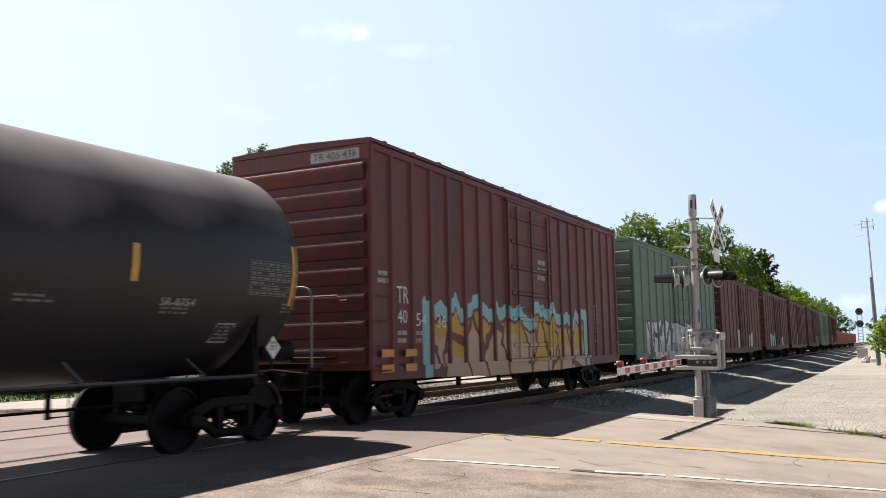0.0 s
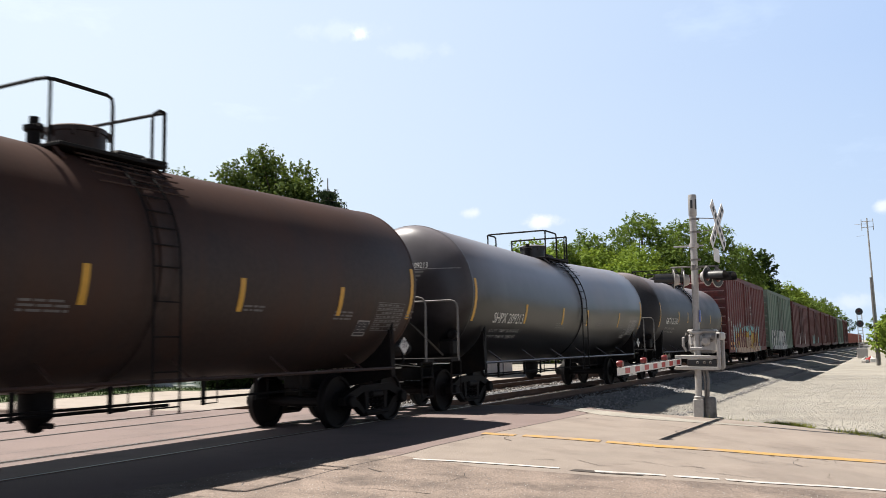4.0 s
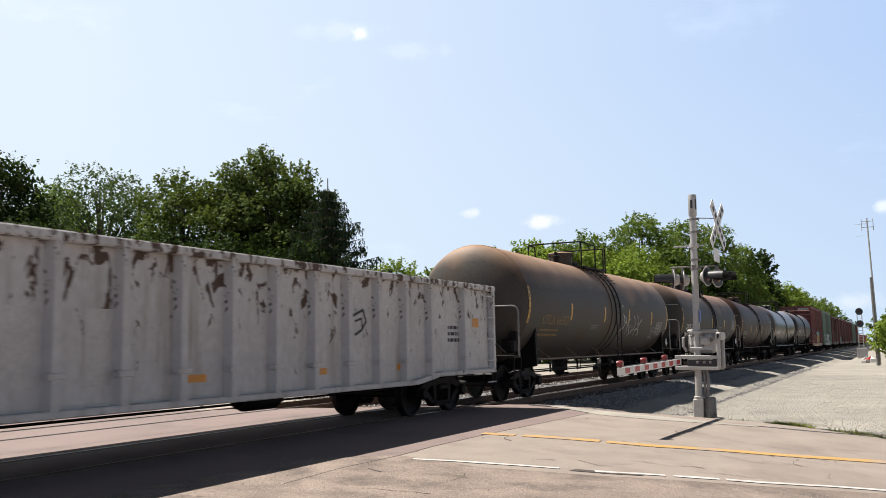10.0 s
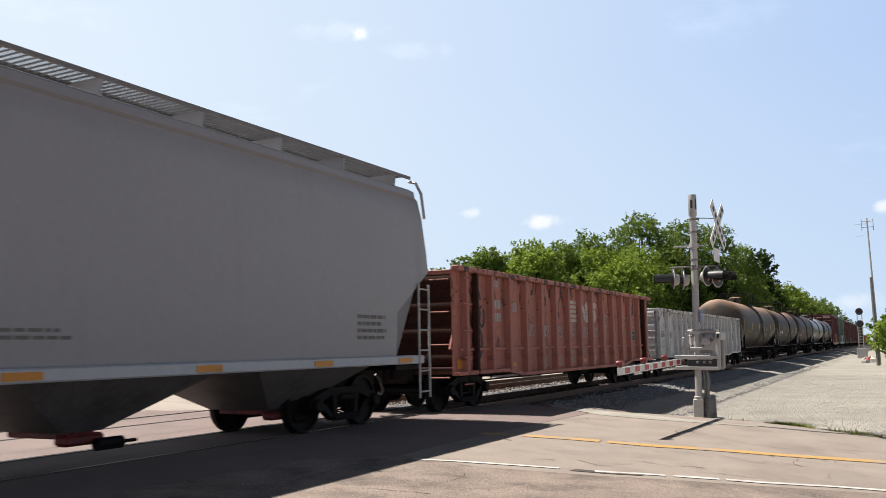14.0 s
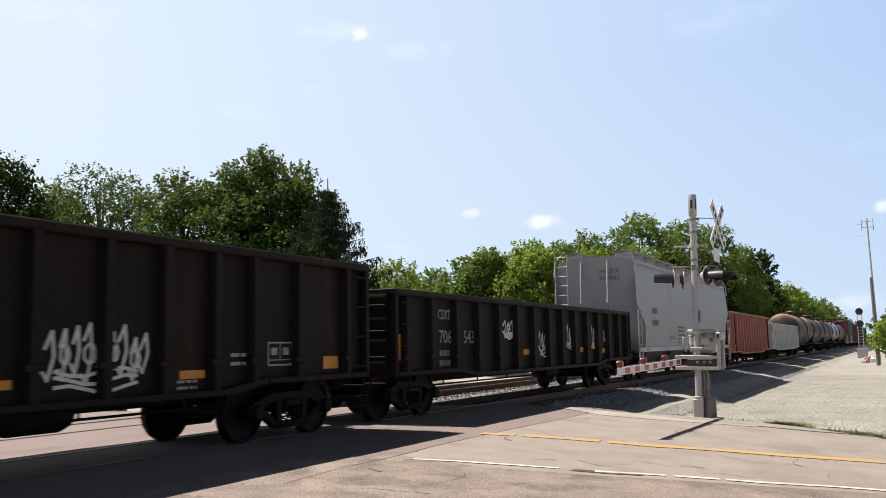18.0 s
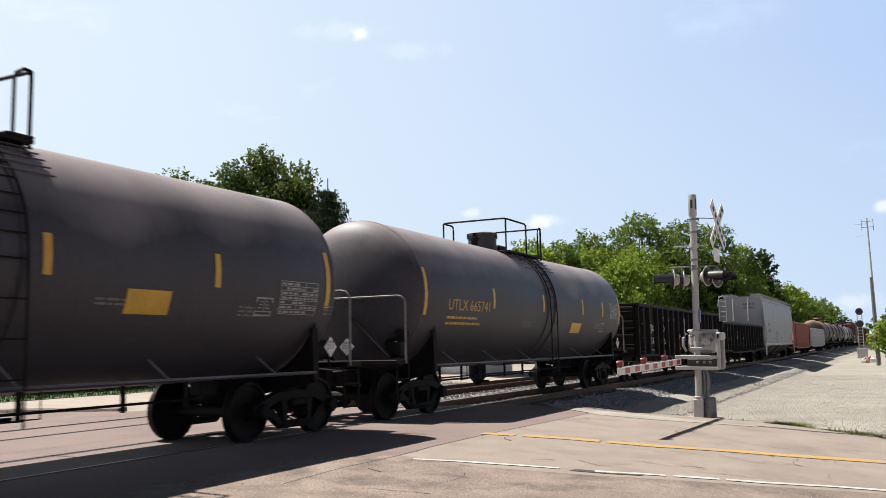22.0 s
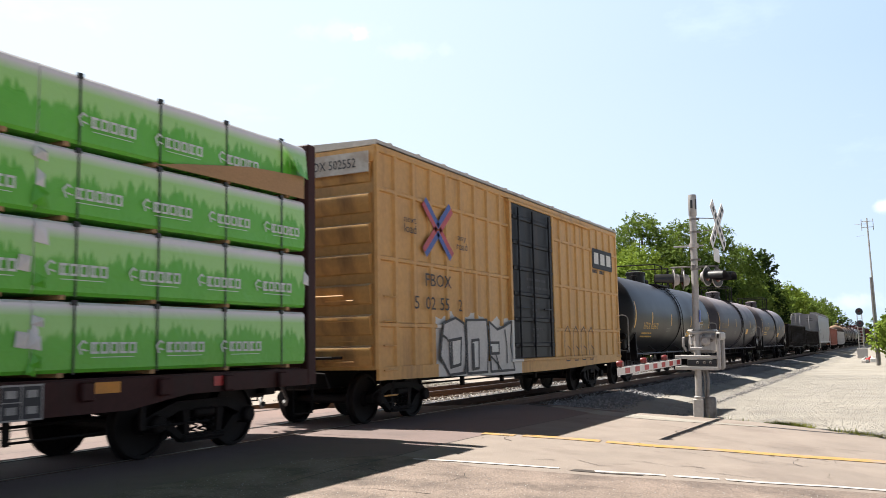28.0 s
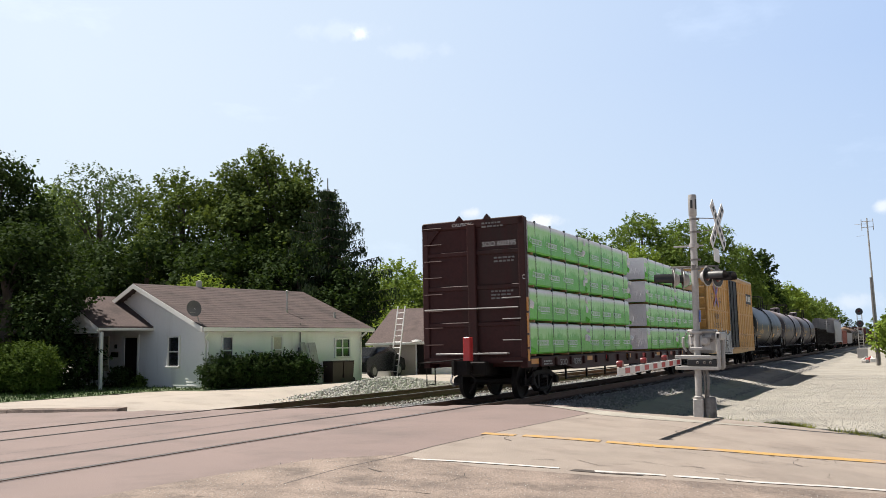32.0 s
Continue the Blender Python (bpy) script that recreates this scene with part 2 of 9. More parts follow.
M["orange_mark"] = material("orange_reflector", (0.60, 0.24, 0.02), 0.45, 0, 0.15, 4, 20, 0.03)
M["red_mark"] = material("red_reflector", (0.45, 0.03, 0.03), 0.4)
M["lamp_red"] = material("dull_red_lamp_lens", (0.16, 0.018, 0.018), 0.3)
M["teal_spray"] = material("teal_spray_paint", (0.25, 0.5, 0.47), 0.6, 0, 0.2, 3, 20, 0.03)
M["mustard_spray"] = material("mustard_spray_paint", (0.42, 0.24, 0.03), 0.6, 0, 0.25, 3, 20, 0.03)
M["pink_spray"] = material("pale_pink_spray_paint", (0.45, 0.26, 0.18), 0.6, 0, 0.2, 3, 20, 0.03)
M["silver_spray"] = material("silver_spray_paint", (0.5, 0.48, 0.47), 0.5, 0, 0.2, 3, 20, 0.03)
M["blue_mark"] = material("blue_paint", (0.06, 0.1, 0.35), 0.5)
M["alu"] = material("weathered_aluminium", (0.40, 0.38, 0.365), 0.5, 0.2, 0.15, 3, 25, 0.05, (0.3, 0.27, 0.25), 0.3, 3)
M["black_metal"] = material("black_signal_paint", (0.02, 0.02, 0.022), 0.45)
M["white_board"] = material("white_reflective_board", (0.72, 0.70, 0.68), 0.5, 0, 0.1, 3, 20, 0.03)
M["mirror_glass"] = material("dark_lens", (0.07, 0.008, 0.008), 0.15)

M["grate"] = material("dull_galvanised_grating", (0.19, 0.18, 0.175), 0.6, 0.2, 0.3, 3, 25, 0.05)
# Rusted steel for inset ends, with the recess's shade put into the colour.
M["gon_dark"] = material("rusted_steel_in_recess_shade", (0.045, 0.02, 0.015), 0.85, 0, 0.4, 1, 12, 0.3, spec=0.2)
M["hopper_low"] = material("dark_grey_hopper_paint", (0.12, 0.115, 0.115), 0.6, 0, 0.25, 0.8, 12, 0.06, (0.06, 0.055, 0.05), 0.5, 1.5, True, spec=0.3)


def flaked(src, name, colour, z0, z1, level, scale=3.2):
    """A copy of a paint that has flaked and bled rust in ragged spots, thicker towards the upper edge, between heights z0 and z1."""
    m = src.copy()
    m.name = name
    n, l = m.node_tree.nodes, m.node_tree.links
    b = n["Principled BSDF"]
    old = b.inputs["Base Color"].links[0].from_socket
    tc = n.new("ShaderNodeTexCoord")
    mp = n.new("ShaderNodeMapping")
    mp.inputs["Scale"].default_value = (1.0, 1.0, 0.55)
    l.new(tc.outputs["Object"], mp.inputs["Vector"])
    nz = n.new("ShaderNodeTexNoise")
    nz.inputs["Scale"].default_value = scale
    nz.inputs["Detail"].default_value = 9
    nz.inputs["Roughness"].default_value = 0.62
    nz.inputs["Distortion"].default_value = 0.8
    l.new(mp.outputs["Vector"], nz.inputs["Vector"])
    sp = n.new("ShaderNodeSeparateXYZ")
    l.new(tc.outputs["Object"], sp.inputs[0])
    up = n.new("ShaderNodeMapRange")
    up.inputs["From Min"].default_value = z0
    up.inputs["From Max"].default_value = z1
    up.inputs["To Max"].default_value = 0.16
    l.new(sp.outputs["Z"], up.inputs["Value"])
    ad = n.new("ShaderNodeMath")
    ad.operation = "ADD"
    l.new(nz.outputs["Fac"], ad.inputs[0])
    l.new(up.outputs["Result"], ad.inputs[1])
    cut = n.new("ShaderNodeMapRange")
    cut.inputs["From Min"].default_value = level
    cut.inputs["From Max"].default_value = level + 0.02
    l.new(ad.outputs[0], cut.inputs["Value"])
    mx = n.new("ShaderNodeMixRGB")
    mx.inputs["Color2"].default_value = (*colour, 1)
    l.new(cut.outputs["Result"], mx.inputs["Fac"])
    l.new(old, mx.inputs["Color1"])
    l.new(mx.outputs["Color"], b.inputs["Base Color"])
    return m


M["gon_red"] = flaked(M["gon_red"], "flaking_oxide_gondola_paint", (0.055, 0.020, 0.014), 1.4, 3.1, 0.665, 4.5)
M["gon_white"] = flaked(M["gon_white"], "rust_spotted_gondola_paint", (0.075, 0.045, 0.030), 1.2, 2.7, 0.675, 5.0)


# ---- mesh helpers ----
class Geo:
    """Collects vertices and faces of one part."""

    def __init__(self):
        self.v, self.f = [], []

    def add(self, verts, faces):
        k = len(self.v)
        self.v.extend(verts)
        self.f.extend([tuple(i + k for i in f) for f in faces])
        return self

    def box(self, x0, x1, y0, y1, z0, z1):
        return self.add([(x0, y0, z0), (x1, y0, z0), (x1, y1, z0), (x0, y1, z0), (x0, y0, z1), (x1, y0, z1), (x1, y1, z1), (x0, y1, z1)],
                        [(3, 2, 1, 0), (4, 5, 6, 7), (0, 1, 5, 4), (1, 2, 6, 5), (2, 3, 7, 6), (3, 0, 4, 7)])

    def bbox(self, x0, x1, y0, y1, z0, z1, b=0.02):
        """A box with chamfered edges."""
        cx, cy, cz = (x0 + x1) / 2, (y0 + y1) / 2, (z0 + z1) / 2
        hx, hy, hz = (x1 - x0) / 2, (y1 - y0) / 2, (z1 - z0) / 2
        b = min(b, hx * 0.9, hy * 0.9, hz * 0.9)
        bm = bmesh.new()
        bmesh.ops.create_cube(bm, size=2)
        bmesh.ops.scale(bm, vec=(hx, hy, hz), verts=bm.verts)
        bmesh.ops.bevel(bm, geom=bm.edges, offset=b, segments=1, affect="EDGES")
        bm.verts.index_update()
        self.add([(v.co.x + cx, v.co.y + cy, v.co.z + cz) for v in bm.verts], [tuple(v.index for v in f.verts) for f in bm.faces])
        bm.free()
        return self

    def prism(self, pts, axis, a, b):
        """Polygon pts (two coordinates) pushed from a to b along the axis 'x', 'y' or 'z'."""
        n = len(pts)

        def at(p, t):
            return {"x": (t, p[0], p[1]), "y": (p[0], t, p[1]), "z": (p[0], p[1], t)}[axis]
        v = [at(p, a) for p in pts] + [at(p, b) for p in pts]
        f = [tuple(range(n - 1, -1, -1)), tuple(range(n, 2 * n))] + [(i, (i + 1) % n, n + (i + 1) % n, n + i) for i in range(n)]
        return self.add(v, f)

    def rod(self, pts, r, seg=6, caps=True):
        """A tube along a line of points."""
        pts = [Vector(p) for p in pts]
        k = len(pts)
        rings = []
        for i, p in enumerate(pts):
            d = (pts[min(i + 1, k - 1)] - pts[max(i - 1, 0)]).normalized()
            ref = Vector((0, 0, 1)) if abs(d.z) < 0.9 else Vector((1, 0, 0))
            u = d.cross(ref).normalized()
            w = d.cross(u)
            rr = r[i] if isinstance(r, (list, tuple)) else r
            rings.append([tuple(p + rr * (math.cos(2 * math.pi * j / seg) * u + math.sin(2 * math.pi * j / seg) * w)) for j in range(seg)])
        v = [q for ring in rings for q in ring]
        f = []
        for i in range(k - 1):
            for j in range(seg):
                a, b = i * seg + j, i * seg + (j + 1) % seg
                f.append((a, b, b + seg, a + seg))
        if caps:
            f += [tuple(range(seg - 1, -1, -1)), tuple(range((k - 1) * seg, k * seg))]
        return self.add(v, f)

    def lathe(self, prof, axis="y", seg=32, c=(0, 0, 0), arc=(0, 2 * math.pi)):
        """Profile of (radius, place along the axis) turned round the axis through c."""
        full = abs(arc[1] - arc[0] - 2 * math.pi) < 1e-6
        m = seg if full else seg + 1
        v, f = [], []
        for r, t in prof:
            for j in range(m):
                a = arc[0] + (arc[1] - arc[0]) * j / seg
                p, q = r * math.cos(a), r * math.sin(a)
                v.append({"y": (c[0] + p, c[1] + t, c[2] + q), "x": (c[0] + t, c[1] + p, c[2] + q), "z": (c[0] + p, c[1] + q, c[2] + t)}[axis])
        for i in range(len(prof) - 1):
            for j in range(seg):
                a, b = i * m + j, i * m + (j + 1) % m
                f.append((a, a + m, b + m, b))
        return self.add(v, f)

    def mesh(self, name, smooth=True):
        me = bpy.data.meshes.new(name)
        me.from_pydata(self.v, [], self.f)
        me.update()
        bm = bmesh.new()
        bm.from_mesh(me)
        bmesh.ops.recalc_face_normals(bm, faces=bm.faces)
        bm.to_mesh(me)
        bm.free()
        if smooth:
            me.shade_smooth()
            me.set_sharp_from_angle(angle=radians(32))
        return me


def part(name, geo, mat, parent, label="", at=None):
    """Links a Geo or a ready mesh as one part under its parent."""
    me = geo.mesh(name) if isinstance(geo, Geo) else geo
    if not me.materials:
        me.materials.append(mat)
    ob = new(name, me)
    ob.parent = parent
    if at is not None:
        ob.matrix_basis = at
    if label:
        ob["label"] = label
    if name in ("stencil", "data_line", "print"):
        ob["kind"] = "stuff"
    return ob


def thing(name, label, category, m=None, group="", kind=""):
    ob = new(name)
    if m is not None:
        ob.matrix_world = m
    return tagged(ob, label, category, group, kind)


def solid(name, geo, mat, label, category, m=None, group="", kind=""):
    me = geo.mesh(name) if isinstance(geo, Geo) else geo
    if not me.materials:
        me.materials.append(mat)
    ob = new(name, me)
    if m is not None:
        ob.matrix_world = m
    return tagged(ob, label, category, group, kind)


TEXTS = {}


def letters(text):
    """Outline mesh of a line of writing, one unit high, from its lower left corner: vertices and faces."""
    if text not in TEXTS:
        cu = bpy.data.curves.new("writing", "FONT")
        cu.body = text
        cu.resolution_u = 2
        ob = bpy.data.objects.new("writing", cu)
        scene.collection.objects.link(ob)
        dg = bpy.context.evaluated_depsgraph_get()
        me = ob.evaluated_get(dg).to_mesh()
        v = [tuple(p.co) for p in me.vertices]
        f = [tuple(p.vertices) for p in me.polygons]
        ob.evaluated_get(dg).to_mesh_clear()
        bpy.data.objects.remove(ob)
        bpy.data.curves.remove(cu)
        x0, x1 = min(p[0] for p in v), max(p[0] for p in v)
        TEXTS[text] = ([((p[0] - x0) / (x1 - x0), p[1] / 0.7) for p in v], f)
    return TEXTS[text]


def writing(geo, text, y0, y1, z0, h, surf, lift=0.006):
    """Writing from y0 to y1 on the side that faces +x; surf(y, z) gives that side's x."""
    v, f = letters(text)
    pts = []
    for a, b in v:
        y, z = y0 + a * (y1 - y0), z0 + b * h
        pts.append((surf(y, z) + lift, y, z))
    geo.add(pts, f)


def patch(geo, poly, surf, lift=0.005):
    """A painted flat shape, given by its outline (y, z)."""
    geo.add([(surf(y, z) + lift, y, z) for y, z in poly], [tuple(range(len(poly)))])


def rect(geo, y0, y1, z0, z1, surf, lift=0.005, n=1):
    for i in range(n):
        a, b = z0 + (z1 - z0) * i / n, z0 + (z1 - z0) * (i + 1) / n
        patch(geo, [(y0, a), (y1, a), (y1, b), (y0, b)], surf, lift)


def stroke(geo, pts, w, surf, lift=0.007):
    """A painted line of width w through points (y, z)."""
    for (a, b), (c, d) in zip(pts, pts[1:]):
        L = math.hypot(c - a, d - b) or 1
        nx, nz = -(d - b) / L * w / 2, (c - a) / L * w / 2
        ex, ez = (c - a) / L * w * 0.3, (d - b) / L * w * 0.3
        patch(geo, [(a + nx - ex, b + nz - ez), (a - nx - ex, b - nz - ez), (c - nx + ex, d - nz + ez), (c + nx + ex, d + nz + ez)], surf, lift)
        lift += 0.0004


def bars(geo, y0, y1, z0, rows, dz, h, surf, rng, fill=0.8):
    """Small unreadable writing: rows of short bars."""
    for r in range(rows):
        y = y0
        z = z0 - r * dz
        end = y0 + (y1 - y0) * rng.uniform(fill, 1)
        while y < end - 0.02:
            wd = min(rng.uniform(0.05, 0.22), end - y)
            rect(geo, y, y + wd, z, z + h, surf)
            y += wd + 0.035


def scribble(geo, yc, zc, w, h, surf, rng, n=4, lw=0.035):
    """A sprayed tag: loops and strokes that spell nothing."""
    for i in range(n):
        a = yc - w / 2 + w * (i + 0.5) / n
        k = rng.randint(4, 7)
        pts = []
        ph = rng.uniform(0, 6.28)
        for j in range(k + 1):
            t = j / k
            pts.append((a + w / n * 0.5 * math.sin(ph + t * rng.uniform(3, 6)), zc + h * (0.5 - t) * rng.uniform(0.75, 1.0) + 0.08 * h * math.cos(ph + 7 * t)))
        stroke(geo, pts, lw, surf, 0.007 + 0.003 * i)


# ---- ground, road, tracks ----
def smooth(a, b, t):
    t = max(0.0, min(1.0, (t - a) / (b - a)))
    return t * t * (3 - 2 * t)


def road_z(x):
    """The road lies level over both tracks and falls away towards the lot."""
    if x < 2:
        return 0.0 - 0.02 * smooth(-7, -12, x)
    return max(-0.009 * (x - 2) ** 2, -0.72)


def far_edge(x):
    """The far edge of the road."""
    if x < -6:
        return 15.9 + 0.42 * (x + 6) * smooth(-60, -6, x)
    if x < 2:
        return 15.9 + 0.47 * (x + 6)
    return float(np.interp(x, (2, 4.37, 6.29, 8.1, 10, 14), (19.66, 18.41, 18.12, 18.46, 19.45, 19.9)))


def land_z(x, y):
    r = road_z(x)
    k = smooth(0.0, 3.0, y - far_edge(x))
    if x > 0:
        low = -0.36 - 0.30 * smooth(2.8, 4.6, x) - 0.1 * smooth(20, 60, y) * smooth(2.6, 5, x)
    else:
        low = -0.36 + 0.3 * smooth(-6.0, -8.0, x)
    low += 0.03 * noise.noise(Vector((x * 0.5, y * 0.5, 3.0)))
    z = r * (1 - k) + low * k
    near = smooth(2.0, -6.0, y)
    return z * (1 - near) + near * (road_z(x) - 0.05) if y < 2 else z


def grid(name, xs, ys, zf, keep=None):
    v = [(x, y, zf(x, y)) for y in ys for x in xs]
    n = len(xs)
    f = []
    for j in range(len(ys) - 1):
        for i in range(n - 1):
            if keep is None or keep((xs[i] + xs[i + 1]) / 2, (ys[j] + ys[j + 1]) / 2):
                f.append((j * n + i, j * n + i + 1, (j + 1) * n + i + 1, (j + 1) * n + i))
    me = bpy.data.meshes.new(name)
    me.from_pydata(v, [], f)
    me.update()
    me.shade_smooth()
    return me


def spread(a, b, step, grow, far):
    """Places from a to b at even steps, then ever wider out to far on both sides."""
    out = list(np.arange(a, b + 1e-6, step))
    s = step
    while out[-1] < far[1]:
        s *= grow
        out.append(out[-1] + s)
    s = step
    while out[0] > far[0]:
        s *= grow
        out.insert(0, out[0] - s)
    return out


M["lot"] = material("pale_gravel_lot", (0.36, 0.33, 0.285), 0.9, 0, 0.45, 0.7, 38, 0.8, (0.28, 0.26, 0.235), 0.5, 0.35)
M["asphalt"] = material("sun_bleached_asphalt", (0.235, 0.176, 0.162), 0.85, 0, 0.16, 0.6, 60, 0.3, (0.172, 0.134, 0.124), 0.6, 0.45)
M["shoulder"] = material("crumbled_asphalt", (0.275, 0.215, 0.180), 0.92, 0, 0.42, 1.6, 34, 1.0, (0.14, 0.110, 0.095), 0.62, 1.5)
M["concrete"] = material("pale_concrete", (0.40, 0.345, 0.30), 0.85, 0, 0.15, 0.8, 30, 0.3, (0.3, 0.26, 0.22), 0.45, 1.0)
M["tar"] = material("dark_tar", (0.045, 0.04, 0.04), 0.7, 0, 0.3, 2, 30, 0.3)
M["line_white"] = material("worn_white_line", (0.62, 0.58, 0.55), 0.7, 0, 0.15, 3, 40, 0.1, (0.38, 0.32, 0.29), 0.45, 4)
M["line_yellow"] = material("worn_yellow_line", (0.56, 0.33, 0.10), 0.7, 0, 0.2, 3, 40, 0.1, (0.34, 0.27, 0.23), 0.75, 3)
M["ballast_bed"] = material("ballast_bed", (0.20, 0.195, 0.20), 0.9, 0, 0.4, 2, 14, 1.0)
M["ballast"] = material("grey_ballast_stone", (0.27, 0.26, 0.265), 0.85, 0, 0.2, 6, 30, 0.3, island=0.45)
M["pale_stone"] = material("pale_limestone_rubble", (0.42, 0.40, 0.372), 0.85, 0, 0.15, 6, 30, 0.3, island=0.22)
M["tie"] = material("creosoted_tie", (0.07, 0.05, 0.04), 0.85, 0, 0.35, 4, 30, 0.3)
M["grass"] = material("lawn_grass", (0.075, 0.12, 0.03), 0.8, 0, 0.35, 1, 20, 0.5, island=0.4)
M["lawn"] = material("lawn_soil", (0.07, 0.10, 0.035), 0.9, 0, 0.4, 0.8, 20, 0.8, (0.10, 0.09, 0.05), 0.4, 1)

gx = spread(-24, 16, 0.5, 1.22, (-1500, 1500))
gy = spread(-6, 70, 0.5, 1.22, (-600, 2500))
ground = new("ground", grid("ground", gx, gy, lambda x, y: land_z(x, y) - (0.06 if y < far_edge(x) + 0.2 else 0.0) - 0.02))
ground.data.materials.append(M["lot"])
tagged(ground, "pale gravel lot and yard ground reaching the horizon", "ground", kind="structure")


rx = spread(-22, 14, 0.4, 1.25, (-300, 200))
road = new("road", grid("road", rx, spread(-8, 20, 0.4, 1.3, (-60, 24)), lambda x, y: road_z(x) - 0.012 * (0 if y < far_edge(x) else 1),
                        lambda x, y: y < far_edge(x) + 0.2))
road.data.materials.append(M["asphalt"])
tagged(road, "sun-bleached pinkish asphalt road over the tracks", "road", kind="structure")


def on_road(name, pts_a, pts_b, mat, label, lift=0.005, cat="marking", step=0.35, parent=True):
    """A strip between two lines of (x, y) laid on the road."""
    g = Geo()
    n = max(2, int(max(math.dist(pts_a[0], pts_a[-1]), 0.5) / step))

    def along(pts, t):
        d = [0.0]
        for p, q in zip(pts, pts[1:]):
            d.append(d[-1] + math.dist(p, q))
        s = t * d[-1]
        for i in range(len(pts) - 1):
            if s <= d[i + 1] or i == len(pts) - 2:
                k = (s - d[i]) / (d[i + 1] - d[i])
                return (pts[i][0] + k * (pts[i + 1][0] - pts[i][0]), pts[i][1] + k * (pts[i + 1][1] - pts[i][1]))
    m = max(1, int(max(math.dist(a, b) for a, b in zip(pts_a, pts_b)) / 0.5)) + 1
    v = []
    for i in range(n + 1):
        p, q = along(pts_a, i / n), along(pts_b, i / n)
        for k in range(m):
            x, y = p[0] + (q[0] - p[0]) * k / (m - 1), p[1] + (q[1] - p[1]) * k / (m - 1)
            v.append((x, y, road_z(x) + lift))
    g.add(v, [(m * i + k, m * i + k + 1, m * (i + 1) + k + 1, m * (i + 1) + k) for i in range(n) for k in range(m - 1)])
    return part(name, g, mat, road, label)


rng = random.Random(4)


def worn_line(name, a, b, width, mat, label, gaps, wob=0.012):
    """A worn painted line from a to b, in lengths with gaps."""
    L = math.dist(a, b)
    d = ((b[0] - a[0]) / L, (b[1] - a[1]) / L)
    s = 0.0
    for g0, g1 in gaps + [(L, L)]:
        if g0 > s:
            n = max(2, int((g0 - s) / 0.25))
            lo, hi = [], []
            for i in range(n + 1):
                t = s + (g0 - s) * i / n
                w0, w1 = width / 2 + rng.uniform(-wob, wob), width / 2 + rng.uniform(-wob, wob)
                p = (a[0] + d[0] * t, a[1] + d[1] * t)
                lo.append((p[0] + d[1] * w0, p[1] - d[0] * w0))
                hi.append((p[0] - d[1] * w1, p[1] + d[0] * w1))
            on_road(name, lo, hi, mat, label, 0.012, step=0.25)
        s = g1


def worn_path(name, pts, width, mat, label, gaps):
    for a, b, g in zip(pts, pts[1:], gaps):
        worn_line(name, a, b, width, mat, label, g)


WHITE = [(4.08, 9.91), (6.29, 10.48), (8.1, 11.38), (10.0, 12.74), (14.04, 14.54)]
YELLOW = [(3.62, 13.03), (6.29, 13.34), (8.1, 14.15), (10.0, 15.48), (14.04, 17.0)]
worn_path("edge_line", WHITE, 0.10, M["line_white"], "worn white edge line", [[(1.85, 2.28)], [(0.85, 0.95), (1.5, 1.58)], [], []])
worn_line("edge_line", (-40, -4.5), (-3.2, 8.3), 0.10, M["line_white"], "worn white edge line", [])
worn_path("centre_line", YELLOW, 0.26, M["line_yellow"], "worn yellow centre line", [[(0.55, 0.68), (1.9, 2.0)], [], [], []])
# older, greyer asphalt beyond a dark joint
M["asphalt_old"] = material("old_grey_asphalt", (0.315, 0.262, 0.225), 0.9, 0, 0.2, 1.4, 55, 0.45, (0.24, 0.195, 0.168), 0.5, 0.8)
SEAM = [(3.81, 7.59), (3.71, 8.79), (3.76, 10.0), (3.69, 11.25), (3.72, 13.11), (3.88, 16.28), (3.94, 18.26)]
on_road("old_asphalt", SEAM, [(30, 9 + 2 * k) for k in range(7)], M["asphalt_old"], "older greyish asphalt beside the joint", 0.004, step=0.4)
on_road("road_joint", SEAM, [(x + 0.014, y + 0.02 * (k % 2) + 0.005) for k, (x, y) in enumerate(SEAM)], M["tar"], "dark open joint in the asphalt", 0.009, step=0.3)
# crumbled near shoulder
on_road("road_shoulder", [(2.28, -4), (2.73, 7.31), (2.98, 9.28), (3.73, 10.2), (4.37, 9.63), (6.29, 10.15), (8.1, 11.1), (10, 12.45), (14.04, 14.24), (30, 21.5)],
        [(30, -4), (30, 4), (30, 7.0), (30, 9.0), (30, 11), (30, 14), (30, 16.5), (30, 18.5), (30, 20.5)], M["shoulder"], "rough crumbled asphalt shoulder", 0.008, step=0.3)
# cracks and tar
M["crack"] = material("dusty_crack", (0.085, 0.070, 0.062), 0.9, 0, 0.4, 3, 30, 0.3)
for k in range(70):
    x, y = rng.uniform(3.0, 12), rng.uniform(6.5, 17.4)
    ang = rng.choice([0.35, 0.35, 0.45, 1.6]) + rng.uniform(-0.35, 0.35)
    if rng.random() < 0.25:
        x, y = 6.6 + rng.uniform(-1.2, 1.6), 12.6 + rng.uniform(-1.3, 1.5)
    pts = [(x, y)]
    for i in range(rng.randint(2, 6)):
        turn = ang + rng.uniform(-0.9, 0.9)
        pts.append((pts[-1][0] + 0.16 * math.cos(turn), pts[-1][1] + 0.16 * math.sin(turn)))
    w = rng.uniform(0.004, 0.016)
    on_road("crack", pts, [(p[0] + w * 0.4, p[1] + w * rng.uniform(0.3, 1.8)) for p in pts], M["crack"], "thin ragged crack in the asphalt", 0.0115, step=0.16)
